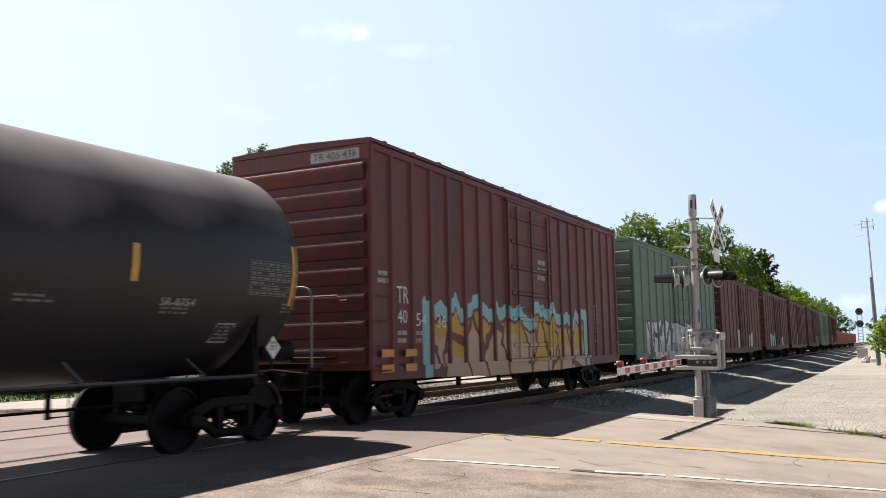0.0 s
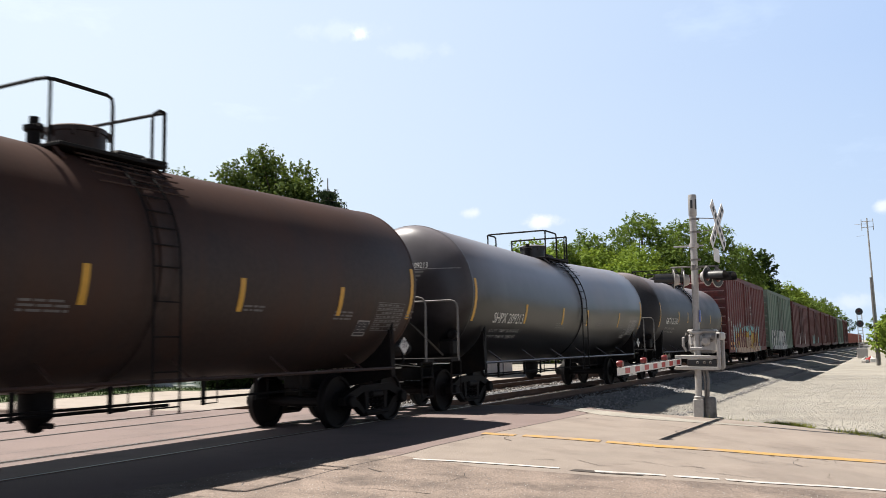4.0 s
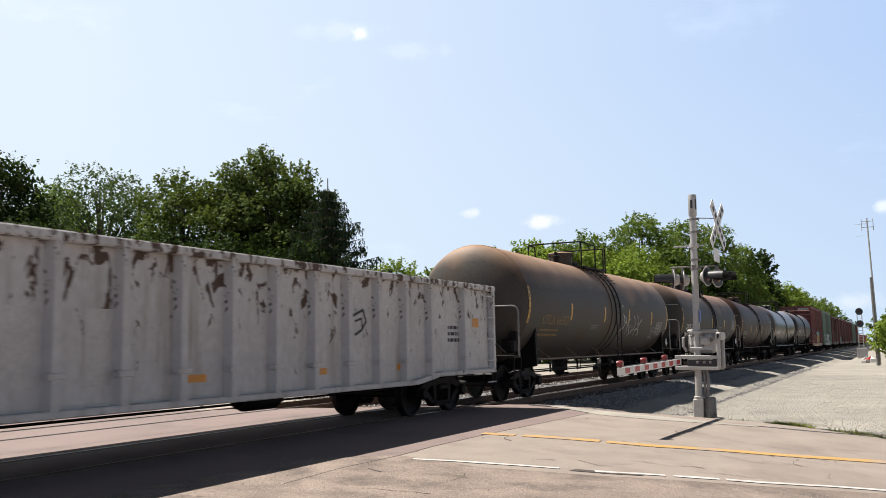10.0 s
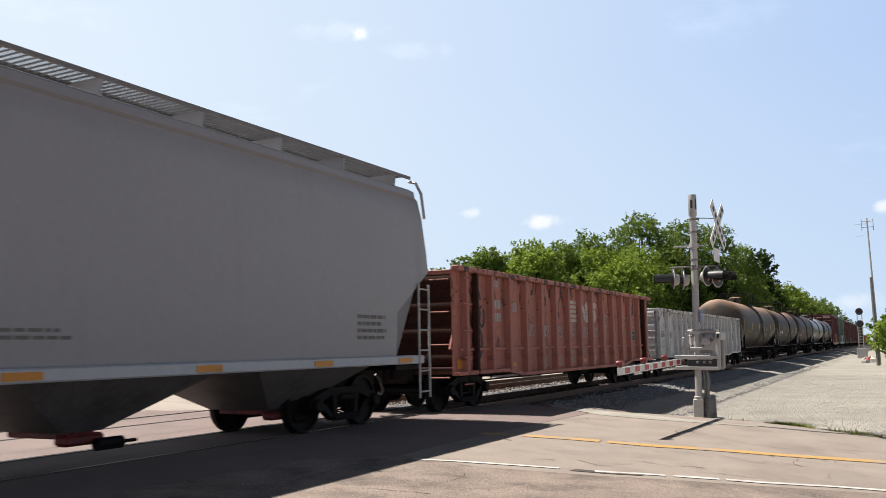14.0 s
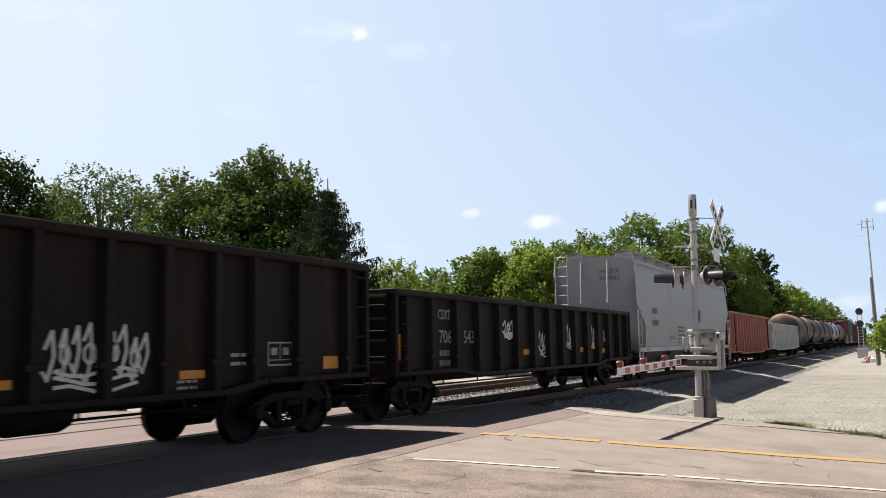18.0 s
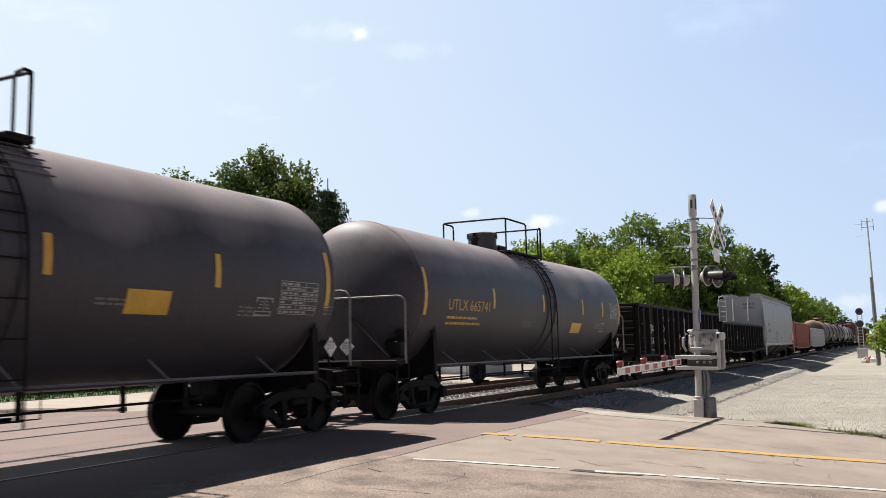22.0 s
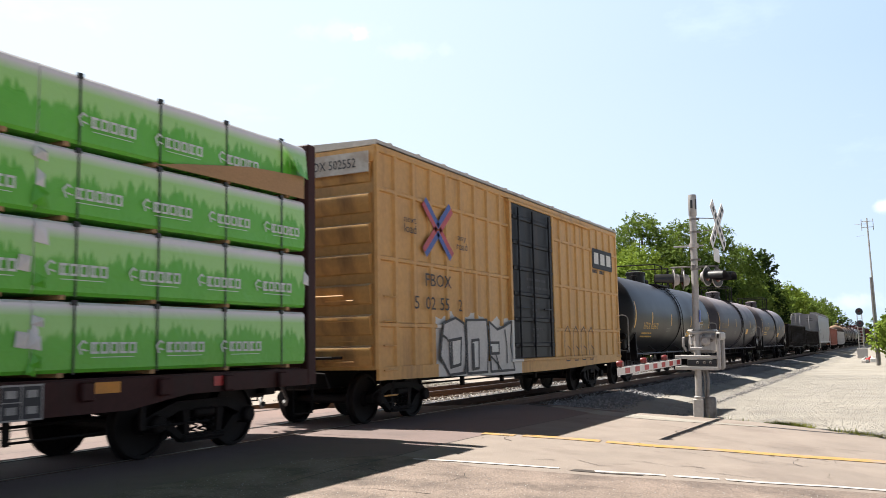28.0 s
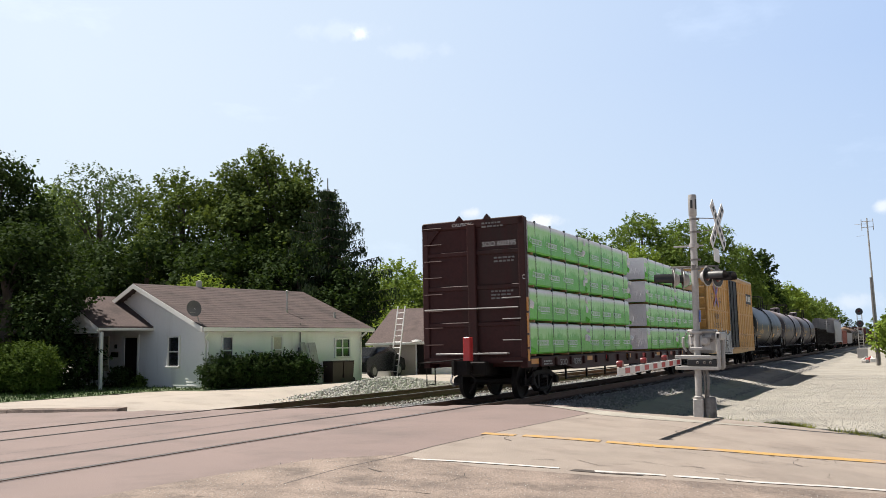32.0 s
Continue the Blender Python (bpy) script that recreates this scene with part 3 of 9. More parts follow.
# worn dark hollow in the white line, and pale grit along the far edge
on_road("worn_hollow", [(6.02, 10.30), (6.45, 10.42), (6.85, 10.62)], [(6.05, 10.46), (6.42, 10.56), (6.80, 10.70)], M["crack"], "dark worn hollow in the road", 0.0105, step=0.2)
on_road("gritty_edge", [(2.6, 18.9), (4.3, 17.3), (5.4, 17.15), (6.29, 17.35), (7.2, 17.66)], [(2.7, 19.1), (4.5, 18.05), (5.5, 17.85), (6.29, 17.68), (7.2, 17.86)], M["lot"], "pale gritty edge of the road", 0.010, step=0.25)
# the flangeways and rubber seams across the road
for x0, w, mm in ((0.655, 0.075, "tar"), (-0.73, 0.07, "tar"), (0.84, 0.02, "tar"), (-3.46, 0.07, "tar"), (-4.9, 0.06, "tar"), (-1.62, 0.012, "tar")):
    on_road("flangeway", [(x0, -30), (x0, 18.4 + 0.47 * (x0 if x0 < 2 else 0))], [(x0 + w, -30), (x0 + w, 18.4 + 0.47 * x0)], M[mm], "dark flangeway slot along the rail", 0.004, step=1.0)
on_road("road_edge_seam", [(1.9, 19.3), (4.57, 17.6), (6.29, 17.56), (8.1, 18.0), (9.03, 18.57), (14, 19.5)], [(1.9, 19.5), (4.57, 17.74), (6.29, 17.67), (8.1, 18.12), (9.03, 18.7), (14, 19.68)], M["tar"], "ragged dark road edge", 0.008)

# kerb by the house
kerb = thing("kerb", "low broken concrete kerb along the road", "kerb", kind="structure")
for i in range(9):
    x = -7.2 - 2.6 * i
    g = Geo()
    e0, e1 = far_edge(x), far_edge(x - 2.58)
    g.add([(x, e0, -0.1), (x - 2.58, e1, -0.1), (x - 2.58, e1 + 0.35, -0.1), (x, e0 + 0.35, -0.1), (x, e0 + 0.06, 0.06), (x - 2.58, e1 + 0.06, 0.055), (x - 2.58, e1 + 0.35, 0.085), (x, e0 + 0.35, 0.08)],
          [(3, 2, 1, 0), (4, 5, 6, 7), (0, 1, 5, 4), (1, 2, 6, 5), (2, 3, 7, 6), (3, 0, 4, 7)])
    part("kerb_stone", g, M["shoulder"], kerb)

# drive and lawn before the house
lawn = new("lawn", grid("lawn", list(np.arange(-34, -9.4, 0.4)), list(np.arange(14, 34, 0.4)), lambda x, y: 0.09 + 0.02 * noise.noise(Vector((x, y, 0))),
                        lambda x, y: y > far_edge(x) + 2.6 + 0.35 * (x + 20) * 0.2 and x < (-12.7 if y < 23 else -11.3) and y > 16))
lawn.data.materials.append(M["lawn"])
tagged(lawn, "shaded lawn in front of the house", "lawn", kind="structure")
gb = Geo()
for k in range(9000):
    x, y = rng.uniform(-30, -9.5), rng.uniform(16, 26)
    if y < far_edge(x) + 2.6 + 0.07 * (x + 20) or x > (-12.8 if y < 23 else -11.4):
        continue
    a, h = rng.uniform(0, 6.3), rng.uniform(0.04, 0.10)
    dx, dy = 0.03 * math.cos(a), 0.03 * math.sin(a)
    gb.add([(x - dx, y - dy, 0.08), (x + dx, y + dy, 0.08), (x + rng.uniform(-.03, .03), y + rng.uniform(-.03, .03), 0.09 + h)], [(0, 1, 2)])
grass = solid("grass", gb, M["grass"], "short green lawn grass", "grass", kind="stuff")
drive = new("drive", grid("drive", list(np.arange(-30, -5.4, 0.5)), list(np.arange(10, 46, 0.5)), lambda x, y: 0.075 + 0.015 * noise.noise(Vector((x, y, 5))) - 0.2 * smooth(-9.0, -6.5, x),
                          lambda x, y: y > far_edge(x) + 0.3 and (y < far_edge(x) + 3.0 + 0.07 * (x + 20) or x > (-13.0 if y < 23 else -11.6))))
drive.data.materials.append(M["concrete"])
tagged(drive, "pale dusty gravel drive by the house", "drive", kind="structure")


# ---- tracks ----
def stones(name, n, place, size, mat, label, seed):
    """Loose stones as small uneven lumps; place(rng) gives x, y, z of each."""
    r = np.random.RandomState(seed)
    base = np.array([(1, 0, 0), (-1, 0, 0), (0, 1, 0), (0, -1, 0), (0, 0, 1), (0, 0, -1)], float)
    faces = np.array([(0, 2, 4), (2, 1, 4), (1, 3, 4), (3, 0, 4), (2, 0, 5), (1, 2, 5), (3, 1, 5), (0, 3, 5)])
    P = np.array(place(r, n))
    S = size * r.uniform(0.6, 1.4, (len(P), 1, 1))
    q = r.uniform(-1, 1, (len(P), 3, 3))
    q, _ = np.linalg.qr(q)
    V = (base[None] * r.uniform(0.55, 1.15, (len(P), 6, 1)) * np.array([1, 0.8, 0.65])[None, None]) @ q
    V = V * S + P[:, None, :]
    F = faces[None] + 6 * np.arange(len(P))[:, None, None]
    me = bpy.data.meshes.new(name)
    me.from_pydata(V.reshape(-1, 3).tolist(), [], F.reshape(-1, 3).tolist())
    me.update()
    return solid(name, me, mat, label, "gravel", kind="stuff")


def track(x0, name, y_from):
    """One track beyond the crossing: bed, ties and two rails that run on through the road."""
    bed = Geo()
    ys = spread(y_from, 120, 1.0, 1.3, (y_from, 900))
    prof = [(-3.6, -0.62), (-1.75, -0.2), (1.75, -0.2), (3.1, -0.5 if x0 == 0 else -0.3), (3.9, -0.72 if x0 == 0 else -0.3)]
    v = [(x0 + p[0] + 0.15 * noise.noise(Vector((y * 0.4, i * 7.0, x0))), y, p[1] + (0.04 * noise.noise(Vector((y * 0.6, i * 5.0, 2)))) - (0.4 if y == ys[0] and abs(p[0]) > 3 else 0)) for y in ys for i, p in enumerate(prof)]
    k = len(prof)
    bed.add(v, [(j * k + i, j * k + i + 1, (j + 1) * k + i + 1, (j + 1) * k + i) for j in range(len(ys) - 1) for i in range(k - 1)])
    tr = solid(name, bed, M["ballast_bed"], "grey ballasted railway track bed", "track", kind="structure")
    head = [(-0.036, 0), (0.036, 0), (0.036, -0.03), (0.01, -0.045), (0.01, -0.14), (0.07, -0.16), (0.07, -0.175), (-0.07, -0.175), (-0.07, -0.16), (-0.01, -0.14), (-0.01, -0.045), (-0.036, -0.03)]
    for s in (-0.753, 0.753):
        g = Geo()
        g.prism([(x0 + s + a, b + (0.008 if b == 0 else 0)) for a, b in head], "y", -120, 900)
        rail_ob = part("rail", g, M["rail"], tr, "rusty steel rail with a worn head")
        h = Geo()
        h.box(x0 + s - 0.03, x0 + s + 0.03, -120, 900, 0.004, 0.0105)
        part("rail_head", h, M["rail_head"], rail_ob, "bright worn running surface")
    t = Geo()
    t.bbox(-1.3, 1.3, -0.115, 0.115, -0.3, -0.165, 0.012)
    me = t.mesh("tie")
    me.materials.append(M["tie"])
    y = y_from + 0.4
    i = 0
    while y < 130:
        part("tie", me, M["tie"], tr, at=pose(x0 + rng.uniform(-0.03, 0.03), y, rng.uniform(-0.01, 0.01), 0, 0, rng.uniform(-1, 1)))
        y += 0.53
    return tr


track(0.0, "track_main", 19.6)
track(-4.23, "track_second", 17.2)


def bed_place(r, n):
    y = 19.3 + 55 * r.uniform(0, 1, n) ** 1.8
    x = r.uniform(-2.6, 4.3, n)
    z = np.where(x < 1.75, -0.2, -0.2 - 0.44 * np.clip((x - 1.75) / 2.2, 0, 1)) + r.uniform(-0.01, 0.04, n)
    z = np.where(y < 20.5, np.maximum(z, -0.35), z)
    return np.stack([x, y, z], 1)


def lot_place(r, n):
    y = 19.0 + 40 * r.uniform(0, 1, n) ** 1.7
    x = 3.6 + 9.4 * r.uniform(0, 1, n) ** 1.6
    return np.array([(a, b, land_z(a, b) - 0.005) for a, b in zip(x, y)])


def shoulder_place(r, n):
    x = r.uniform(2.8, 11, n)
    y = r.uniform(4.0, 12, n)
    keep = y < 9.5 + 0.1 * (x - 4.2) + 0.07 * (x - 4.2) ** 2
    return np.array([(a, b, road_z(a) + 0.006) for a, b, q in zip(x, y, keep) if q])


def pile_place(r, n):
    out = []
    for i in range(n):
        a, b = r.normal(0, 1), r.normal(0, 1)
        x, y = -7.0 + 0.5 * a, 27.6 + 2.6 * b
        out.append((x, y, -0.15 + 0.5 * math.exp(-0.5 * (a * a + b * b * 0.9)) * r.uniform(0.75, 1.02)))
    return out


def between_place(r, n):
    y = 18.2 + 70 * r.uniform(0, 1, n) ** 1.8
    x = r.uniform(-7.2, -1.2, n)
    return np.stack([x, y, np.full(n, -0.2) + r.uniform(-0.02, 0.05, n)], 1)


stones("ballast", 26000, bed_place, 0.036, M["ballast"], "grey crushed ballast stones", 1)
stones("ballast_between_tracks", 9000, between_place, 0.04, M["pale_stone"], "pale ballast between the two tracks", 2)
stones("lot_gravel", 42000, lot_place, 0.015, M["pale_stone"], "scattered pale gravel on the lot", 3)
stones("shoulder_grit", 5000, shoulder_place, 0.010, M["pale_stone"], "loose grit on the road shoulder", 4)
heap = Geo()
heap.lathe([(0.01, 0.45), (0.5, 0.4), (1.0, 0.2), (1.5, 0.02), (1.9, -0.1)], "z", 20)
heap_ob = solid("rubble_heap_core", heap, M["pale_stone"], "core of a pale rubble heap beside the track", "heap", Matrix.Translation((-7.0, 27.6, -0.15)) @ Matrix.Diagonal((0.6, 2.6, .85, 1)), kind="structure")
stones("rubble_heap", 7000, pile_place, 0.06, M["pale_stone"], "heap of pale limestone rubble beside the track", 5)


# ---- the train: common parts ----
MOVING = []        # (car, place of its centre along the track at the start)
SPINNING = []      # wheelsets of the cars that pass close by
CACHE = {}


def cached(key, build, mat):
    if key not in CACHE:
        CACHE[key] = build().mesh(key)
        CACHE[key].materials.append(mat)
    return CACHE[key]


WR = 0.457


def g_wheelset():
    g = Geo()
    g.lathe([(0.0, -1.1), (0.07, -1.1), (0.07, -0.88), (0.09, -0.86), (0.09, 0.86), (0.07, 0.88), (0.07, 1.1), (0.0, 1.1)], "x", 10)
    for s in (-1, 1):
        prof = [(0.10, 0.88), (0.15, 0.86), (0.16, 0.80), (0.30, 0.775), (0.40, 0.79), (0.405, 0.835), (WR - 0.01, 0.835), (WR, 0.82), (WR + 0.002, 0.735), (WR + 0.026, 0.72), (WR + 0.026, 0.70), (WR - 0.01, 0.69), (0.405, 0.695), (0.39, 0.73), (0.28, 0.70), (0.16, 0.70), (0.10, 0.68)]
        g.lathe([(r, s * x) for r, x in prof], "x", 28)
    return g


def g_side_frame():
    g = Geo()
    w0, w1 = 0.93, 1.07
    g.prism([(-1.06, .40), (-1.08, .53), (-.92, .60), (-.5, .73), (.5, .73), (.92, .60), (1.08, .53), (1.06, .40), (.80, .38), (.74, .50), (.46, .60), (-.46, .60), (-.74, .50), (-.80, .38)], "x", w0, w1)
    g.prism([(-.80, .38), (-.66, .36), (-.36, .17), (.36, .17), (.66, .36), (.80, .38), (.74, .50), (.60, .46), (.40, .28), (-.40, .28), (-.60, .46), (-.74, .50)], "x", w0, w1)
    for s in (-1, 1):
        g.prism([(s * .26, .27), (s * .36, .27), (s * .40, .61), (s * .27, .61)], "x", w0, w1)
        g.lathe([(0.0, 1.16), (0.09, 1.16), (0.115, 1.14), (0.12, 1.0), (0.12, 0.90)], "x", 14, (0, s * 0.889, WR))
    g.bbox(w0 - 0.04, w1 + 0.04, -.40, .40, .20, .26, 0.02)
    return g


def g_spring():
    return Geo().rod([(.055 * math.cos(k * .9), .055 * math.sin(k * .9), .28 + .012 * k) for k in range(26)], .014, 5)


def g_bolster():
    g = Geo()
    g.bbox(-1.12, 1.12, -.2, .2, .50, .62, 0.03)
    g.prism([(-.8, .50), (-.5, .40), (.5, .40), (.8, .50)], "y", -.18, .18)
    g.lathe([(.0, .72), (.2, .72), (.22, .62)], "z", 14)
    for s in (-1, 1):
        g.bbox(-.75, .75, s * .42 - .04, s * .42 + .04, .36, .46, .015)   # brake beams
        g.rod([(-.62, s * .42, .41), (-.05, s * .12, .52), (.62, s * .42, .41)], .02)
        for x in (-.75, .75):
            g.bbox(x - .06, x + .06, s * .38 - .03, s * .38 + .03, .30, .52, .02)
    return g


def bogie(car, y, spin):
    b = part("bogie", cached("bogie", g_bolster, M["steel_dark"]), None, car, "greasy dark three-piece freight bogie", Matrix.Translation((0, y, 0)))
    for s in (0, 180):
        part("side_frame", cached("side_frame", g_side_frame, M["steel_dark"]), None, b, at=pose(0, 0, 0, 0, 0, s))
        for k in (-.16, 0, .16) if spin else ():
            part("spring", cached("spring", g_spring, M["steel_dark"]), None, b, at=Matrix.Translation((1.03 if s == 0 else -1.03, k, 0)))
    for s in (-0.889, 0.889):
        w = part("wheelset", cached("wheelset", lambda: Geo().add(*centred(g_wheelset())), M["wheel"]), None, b, "steel wheels on an axle", Matrix.Translation((0, s, WR)))
        if spin:
            SPINNING.append((w, s))
    return b


def centred(g):
    return g.v, g.f


def g_coupler():
    g = Geo()
    g.bbox(-.09, .09, -.75, -.12, -.11, .11, .03)
    g.prism([(-.2, -.16), (.05, -.2), (.2, -.12), (.22, .02), (.13, .06), (.08, -.02), (-.08, -.03), (-.12, .08), (-.22, .05)], "z", -.17, .17)
    g.rod([(.16, -.03, -.2), (.16, -.03, .2)], .03)
    return g


def g_hose():
    g = Geo()
    g.rod([(.28, -.35, .0), (.30, -.2, -.12), (.24, .02, -.33), (.1, .16, -.42)], .028, 7)
    g.rod([(.1, .16, -.42), (.02, .22, -.38)], .045, 7)
    return g


def ends(car, half, z=0.86):
    """Couplers, air hoses and uncoupling levers at both ends; half: from the middle to the coupling face."""
    for rz in (0, 180):
        at = pose(0, half if rz == 0 else -half, z, 0, 0, rz)
        part("coupler", cached("coupler", g_coupler, M["steel_dark"]), None, car, "heavy knuckle coupler", at)
        part("air_hose", cached("air_hose", g_hose, M["black_metal"]), None, car, "black rubber brake hose", at)
        g = Geo()
        s = 1 if rz == 0 else -1
        g.rod([(s * 0.05, s * (half - 0.3), z + 0.22), (s * 0.7, s * (half - 0.35), z + 0.16), (s * 1.35, s * (half - 0.45), z + 0.12), (s * 1.42, s * (half - 0.4), z - 0.12)], 0.016)
        part("uncoupling_lever", g, M["steel_dark"], car)


def car_empty(name, label, category, yc):
    car = thing(name, label, category, Matrix.Translation((0, yc, 0)), "train cars")
    MOVING.append((car, yc))
    return car


def rungs(g, name, mat, parent):
    """Makes each loose rung of a ladder a part of its own."""
    per = 12
    for i in range(len(g.v) // per):
        part(name, Geo().add(g.v[i * per:(i + 1) * per], [(j, (j + 1) % 6, (j + 1) % 6 + 6, j + 6) for j in range(6)] + [(5, 4, 3, 2, 1, 0), (6, 7, 8, 9, 10, 11)]), mat, parent)


def ladder_geo(x, y0, y1, z0, z1, n, r=0.016, rails=True, face="x"):
    """Rungs (and stiles) of a ladder on a side (face x) or an end (face y, where x0..x1 are given as y0, y1 and x is the place along y)."""
    g = Geo()

    def P(a, z, o=0.0):
        return (x + o, a, z) if face == "x" else (a, x + o, z)
    for i in range(n):
        z = z0 + (z1 - z0) * i / max(1, n - 1)
        g.rod([P(y0, z), P(y1, z)], r, 6)
    if rails:
        for a in (y0, y1):
            g.rod([P(a, z0 - 0.12), P(a, z1 + 0.1)], r * 1.3, 6)
    return g


# ---- tank cars ----
def tank_car(yc, half, trucks, mat, label, code, code_mat, code_y, code_z, R=1.53, cz=2.435, dome=0.0, plat=(-1.1, 1.15, .15),  stripes=(), stripe_z=(2.24, 2.72), bands=1,
             placard=None, un=True, small=M["pale_grey"], seed=1, tank_extra=None, table=(5.6, 1.7), box_at=(5.1, 1.6), data=None, dip=0.03, head_text=None, spin=True):
    """A tank car; dip: how much higher the tank's axis lies at its ends than in the middle."""
    rng = random.Random(seed)
    car = car_empty("tank_car", label, "tank car", yc)
    axis = lambda y: cz + dip * (min(abs(y) / half, 1.1) - .35)
    X = lambda y, z: math.sqrt(max(0.0, R * R - (z - axis(y)) ** 2))
    hd = 0.56

    def round_about(prof):
        g = Geo().lathe(prof, "y", 64)
        g.v = [(x, y, z + axis(y)) for x, y, z in g.v]
        return g
    prof = [(R * math.sin(a), -half - hd * math.cos(a)) for a in [max(.001, i / 10 * math.pi / 2) for i in range(11)]]
    prof += [(R, half * (i - 4) / 4) for i in range(1, 8)]
    prof += [(R * math.sin(a), half + hd * math.cos(a)) for a in [max(.001, i / 10 * math.pi / 2) for i in range(10, -1, -1)]]
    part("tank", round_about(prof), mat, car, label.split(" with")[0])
    # raised head seams
    for s in (-1, 1):
        part("head_seam", round_about([(R - .002, s * half - .04), (R + .007, s * half - .015), (R + .007, s * half + .015), (R - .004, s * half + .04)]), mat, car)
        # body bolster saddle and web
        g = Geo()
        y = s * trucks
        pts = [(-1.42, 1.0)] + [((R + .02) * math.sin(a), cz - (R + .02) * math.cos(a)) for a in [-1.15 + 2.3 * i / 16 for i in range(17)]] + [(1.42, 1.0), (1.42, .86), (.3, .66), (-.3, .66), (-1.42, .86)]
        g.prism(pts, "y", y - .02, y + .02)
        for q in (-1, 1):
            g.prism([(q * 1.38, .9), (q * 1.44, .9), (q * 1.41, 1.72), (q * 1.36, 1.72)], "y", y - .07, y + .07)
        part("saddle", g, M["steel_dark"], car)
        g = Geo()
        g.bbox(-.3, .3, min(y - s * 1.0, s * (half + 1.0)), max(y - s * 1.0, s * (half + 1.0)), .68, .98, .03)
        part("stub_sill", g, M["steel_dark"], car)
        # end platform with one bent handrail across the car, close to the tank's head
        e = s * (half + .95)
        r_y = s * (half + .60)
        g = Geo()
        g.bbox(-1.45, 1.45, *sorted((e, e - s * .45)), 1.08, 1.16, .01)
        part("end_platform", g, M["steel_dark"], car)
        bend = [(1.45, 1.10), (1.45, 2.20), (1.43, 2.29), (1.37, 2.35), (1.28, 2.37)]
        g = Geo()
        g.rod([(x, r_y, z) for x, z in bend] + [(-x, r_y, z) for x, z in reversed(bend)], .021, 7)
        part("end_handrail", g, M["grate"], car, "bent pipe handrail")
        part("brace", Geo().rod([(.2, s * (half + .58), 2.0), (1.1, s * (half + .62), 1.2)], .028), M["steel_dark"], car, "slanted end brace")
        for q in (-1, 1):
            g = Geo()
            for z in (.42, .80):
                g.rod([(q * 1.42, e - s * .06, z), (q * 1.42, e - s * .5, z)], .018)
            for d in (.06, .5):
                g.rod([(q * 1.42, e - s * d, .40), (q * 1.42, e - s * d, 1.1)], .018)
            part("corner_step", g, M["steel_dark"], car)
    # air reservoir and valve cluster
    g = Geo()
    g.lathe([(.01, -.42), (.14, -.40), (.17, -.3), (.17, .3), (.14, .4), (.01, .42)], "y", 16, (.95, half + .25, 1.38))
    part("air_reservoir", g, M["steel_dark"], car)
    g = Geo()
    g.bbox(.9, 1.25, -half - .5, -half - .1, 1.2, 1.55, .05)
    g.lathe([(.01, -.12), (.1, -.1), (.1, .1), (.01, .12)], "y", 12, (1.2, -half - .3, 1.65))
    part("brake_valve", g, M["steel_dark"], car)
    # long safety rail along the bottom and hanging brake gear
    for q in (-1, 1):
        g = Geo()
        g.rod([(q * 1.42, -trucks, 1.02), (q * 1.42, trucks, 1.02)], .028, 7)
        for y in np.linspace(-trucks + 1.0, trucks - 1.0, 6):
            g.rod([(q * 1.42, y, 1.02), (q * 1.05, y, 1.28)], .018)
        part("side_rail", g, mat, car)
    g = Geo()
    g.rod([(.55, -trucks + .6, .70), (.55, trucks - .6, .70)], .02)
    g.rod([(.2, -trucks + .5, .62), (.2, trucks * .3, .62)], .025)
    for y in np.linspace(-trucks + 1.7, trucks - 1.7, 8):
        y += rng.uniform(-.3, .3)
        g.box(.51, .55, y - .03, y + .03, .60, 1.02)
        if rng.random() < .6:
            g.rod([(.53, y, .62), (.53, y + .3, .62), (.53, y + .3, 1.0)], .012)
    part("brake_rigging", g, M["steel_dark"], car)
    g = Geo()
    y = dome - .5
    g.lathe([(.01, .40), (.09, .42), (.13, .5), (.22, .6), (.22, cz - R + .05)], "z", 14, (0, y, 0))
    g.rod([(.0, y, .5), (.32, y, .5)], .04)
    part("bottom_outlet", g, M["steel_dark"], car)
    # bands round the middle
    for b in range(bands):
        y = (plat[0] + plat[1]) / 2 + .35 + .52 * (b - (bands - 1) / 2)
        part("band", round_about([(R + .002, y - .09), (R + .03, y - .08), (R + .03, y + .08), (R + .002, y + .09)]), mat, car)
    # ladder at the middle, hugging the shell
    lm = (plat[0] + plat[1]) / 2 + .35
    arc = [(math.cos(q) * (R + .04), cz + math.sin(q) * (R + .04)) for q in [.0 + 1.0 * i / 7 for i in range(8)]]
    line = [(R + .05, .62), (R + .05, cz - .3)] + arc
    for y in (lm - .23, lm + .23):
        part("ladder_stile", Geo().rod([(x, y, z) for x, z in line], .016, 6), M["steel_dark"], car)
    for z in np.linspace(.70, cz - .05, 5):
        part("ladder_rung", Geo().rod([(R + .05, lm - .23, z), (R + .05, lm + .23, z)], .011), M["steel_dark"], car)
    for x, z in arc[1:]:
        part("ladder_rung", Geo().rod([(x, lm - .23, z), (x, lm + .23, z)], .011), M["steel_dark"], car)
    # platform, manway dome, valves and railing on top
    top = cz + R
    pa, pb, po = plat
    pz = top - .16
    g = Geo()
    g.bbox(.55, .93, pa + .2, pb + .05, pz, pz + .05, .008)
    g.bbox(-.93, -.55, pa + .2, pb + .05, pz, pz + .05, .008)
    g.bbox(-.93, .93, pb - .32, pb + .05, pz + .052, pz + .09, .008)
    part("platform", g, M["steel_dark"], car, "steel grating platform beside the manway")
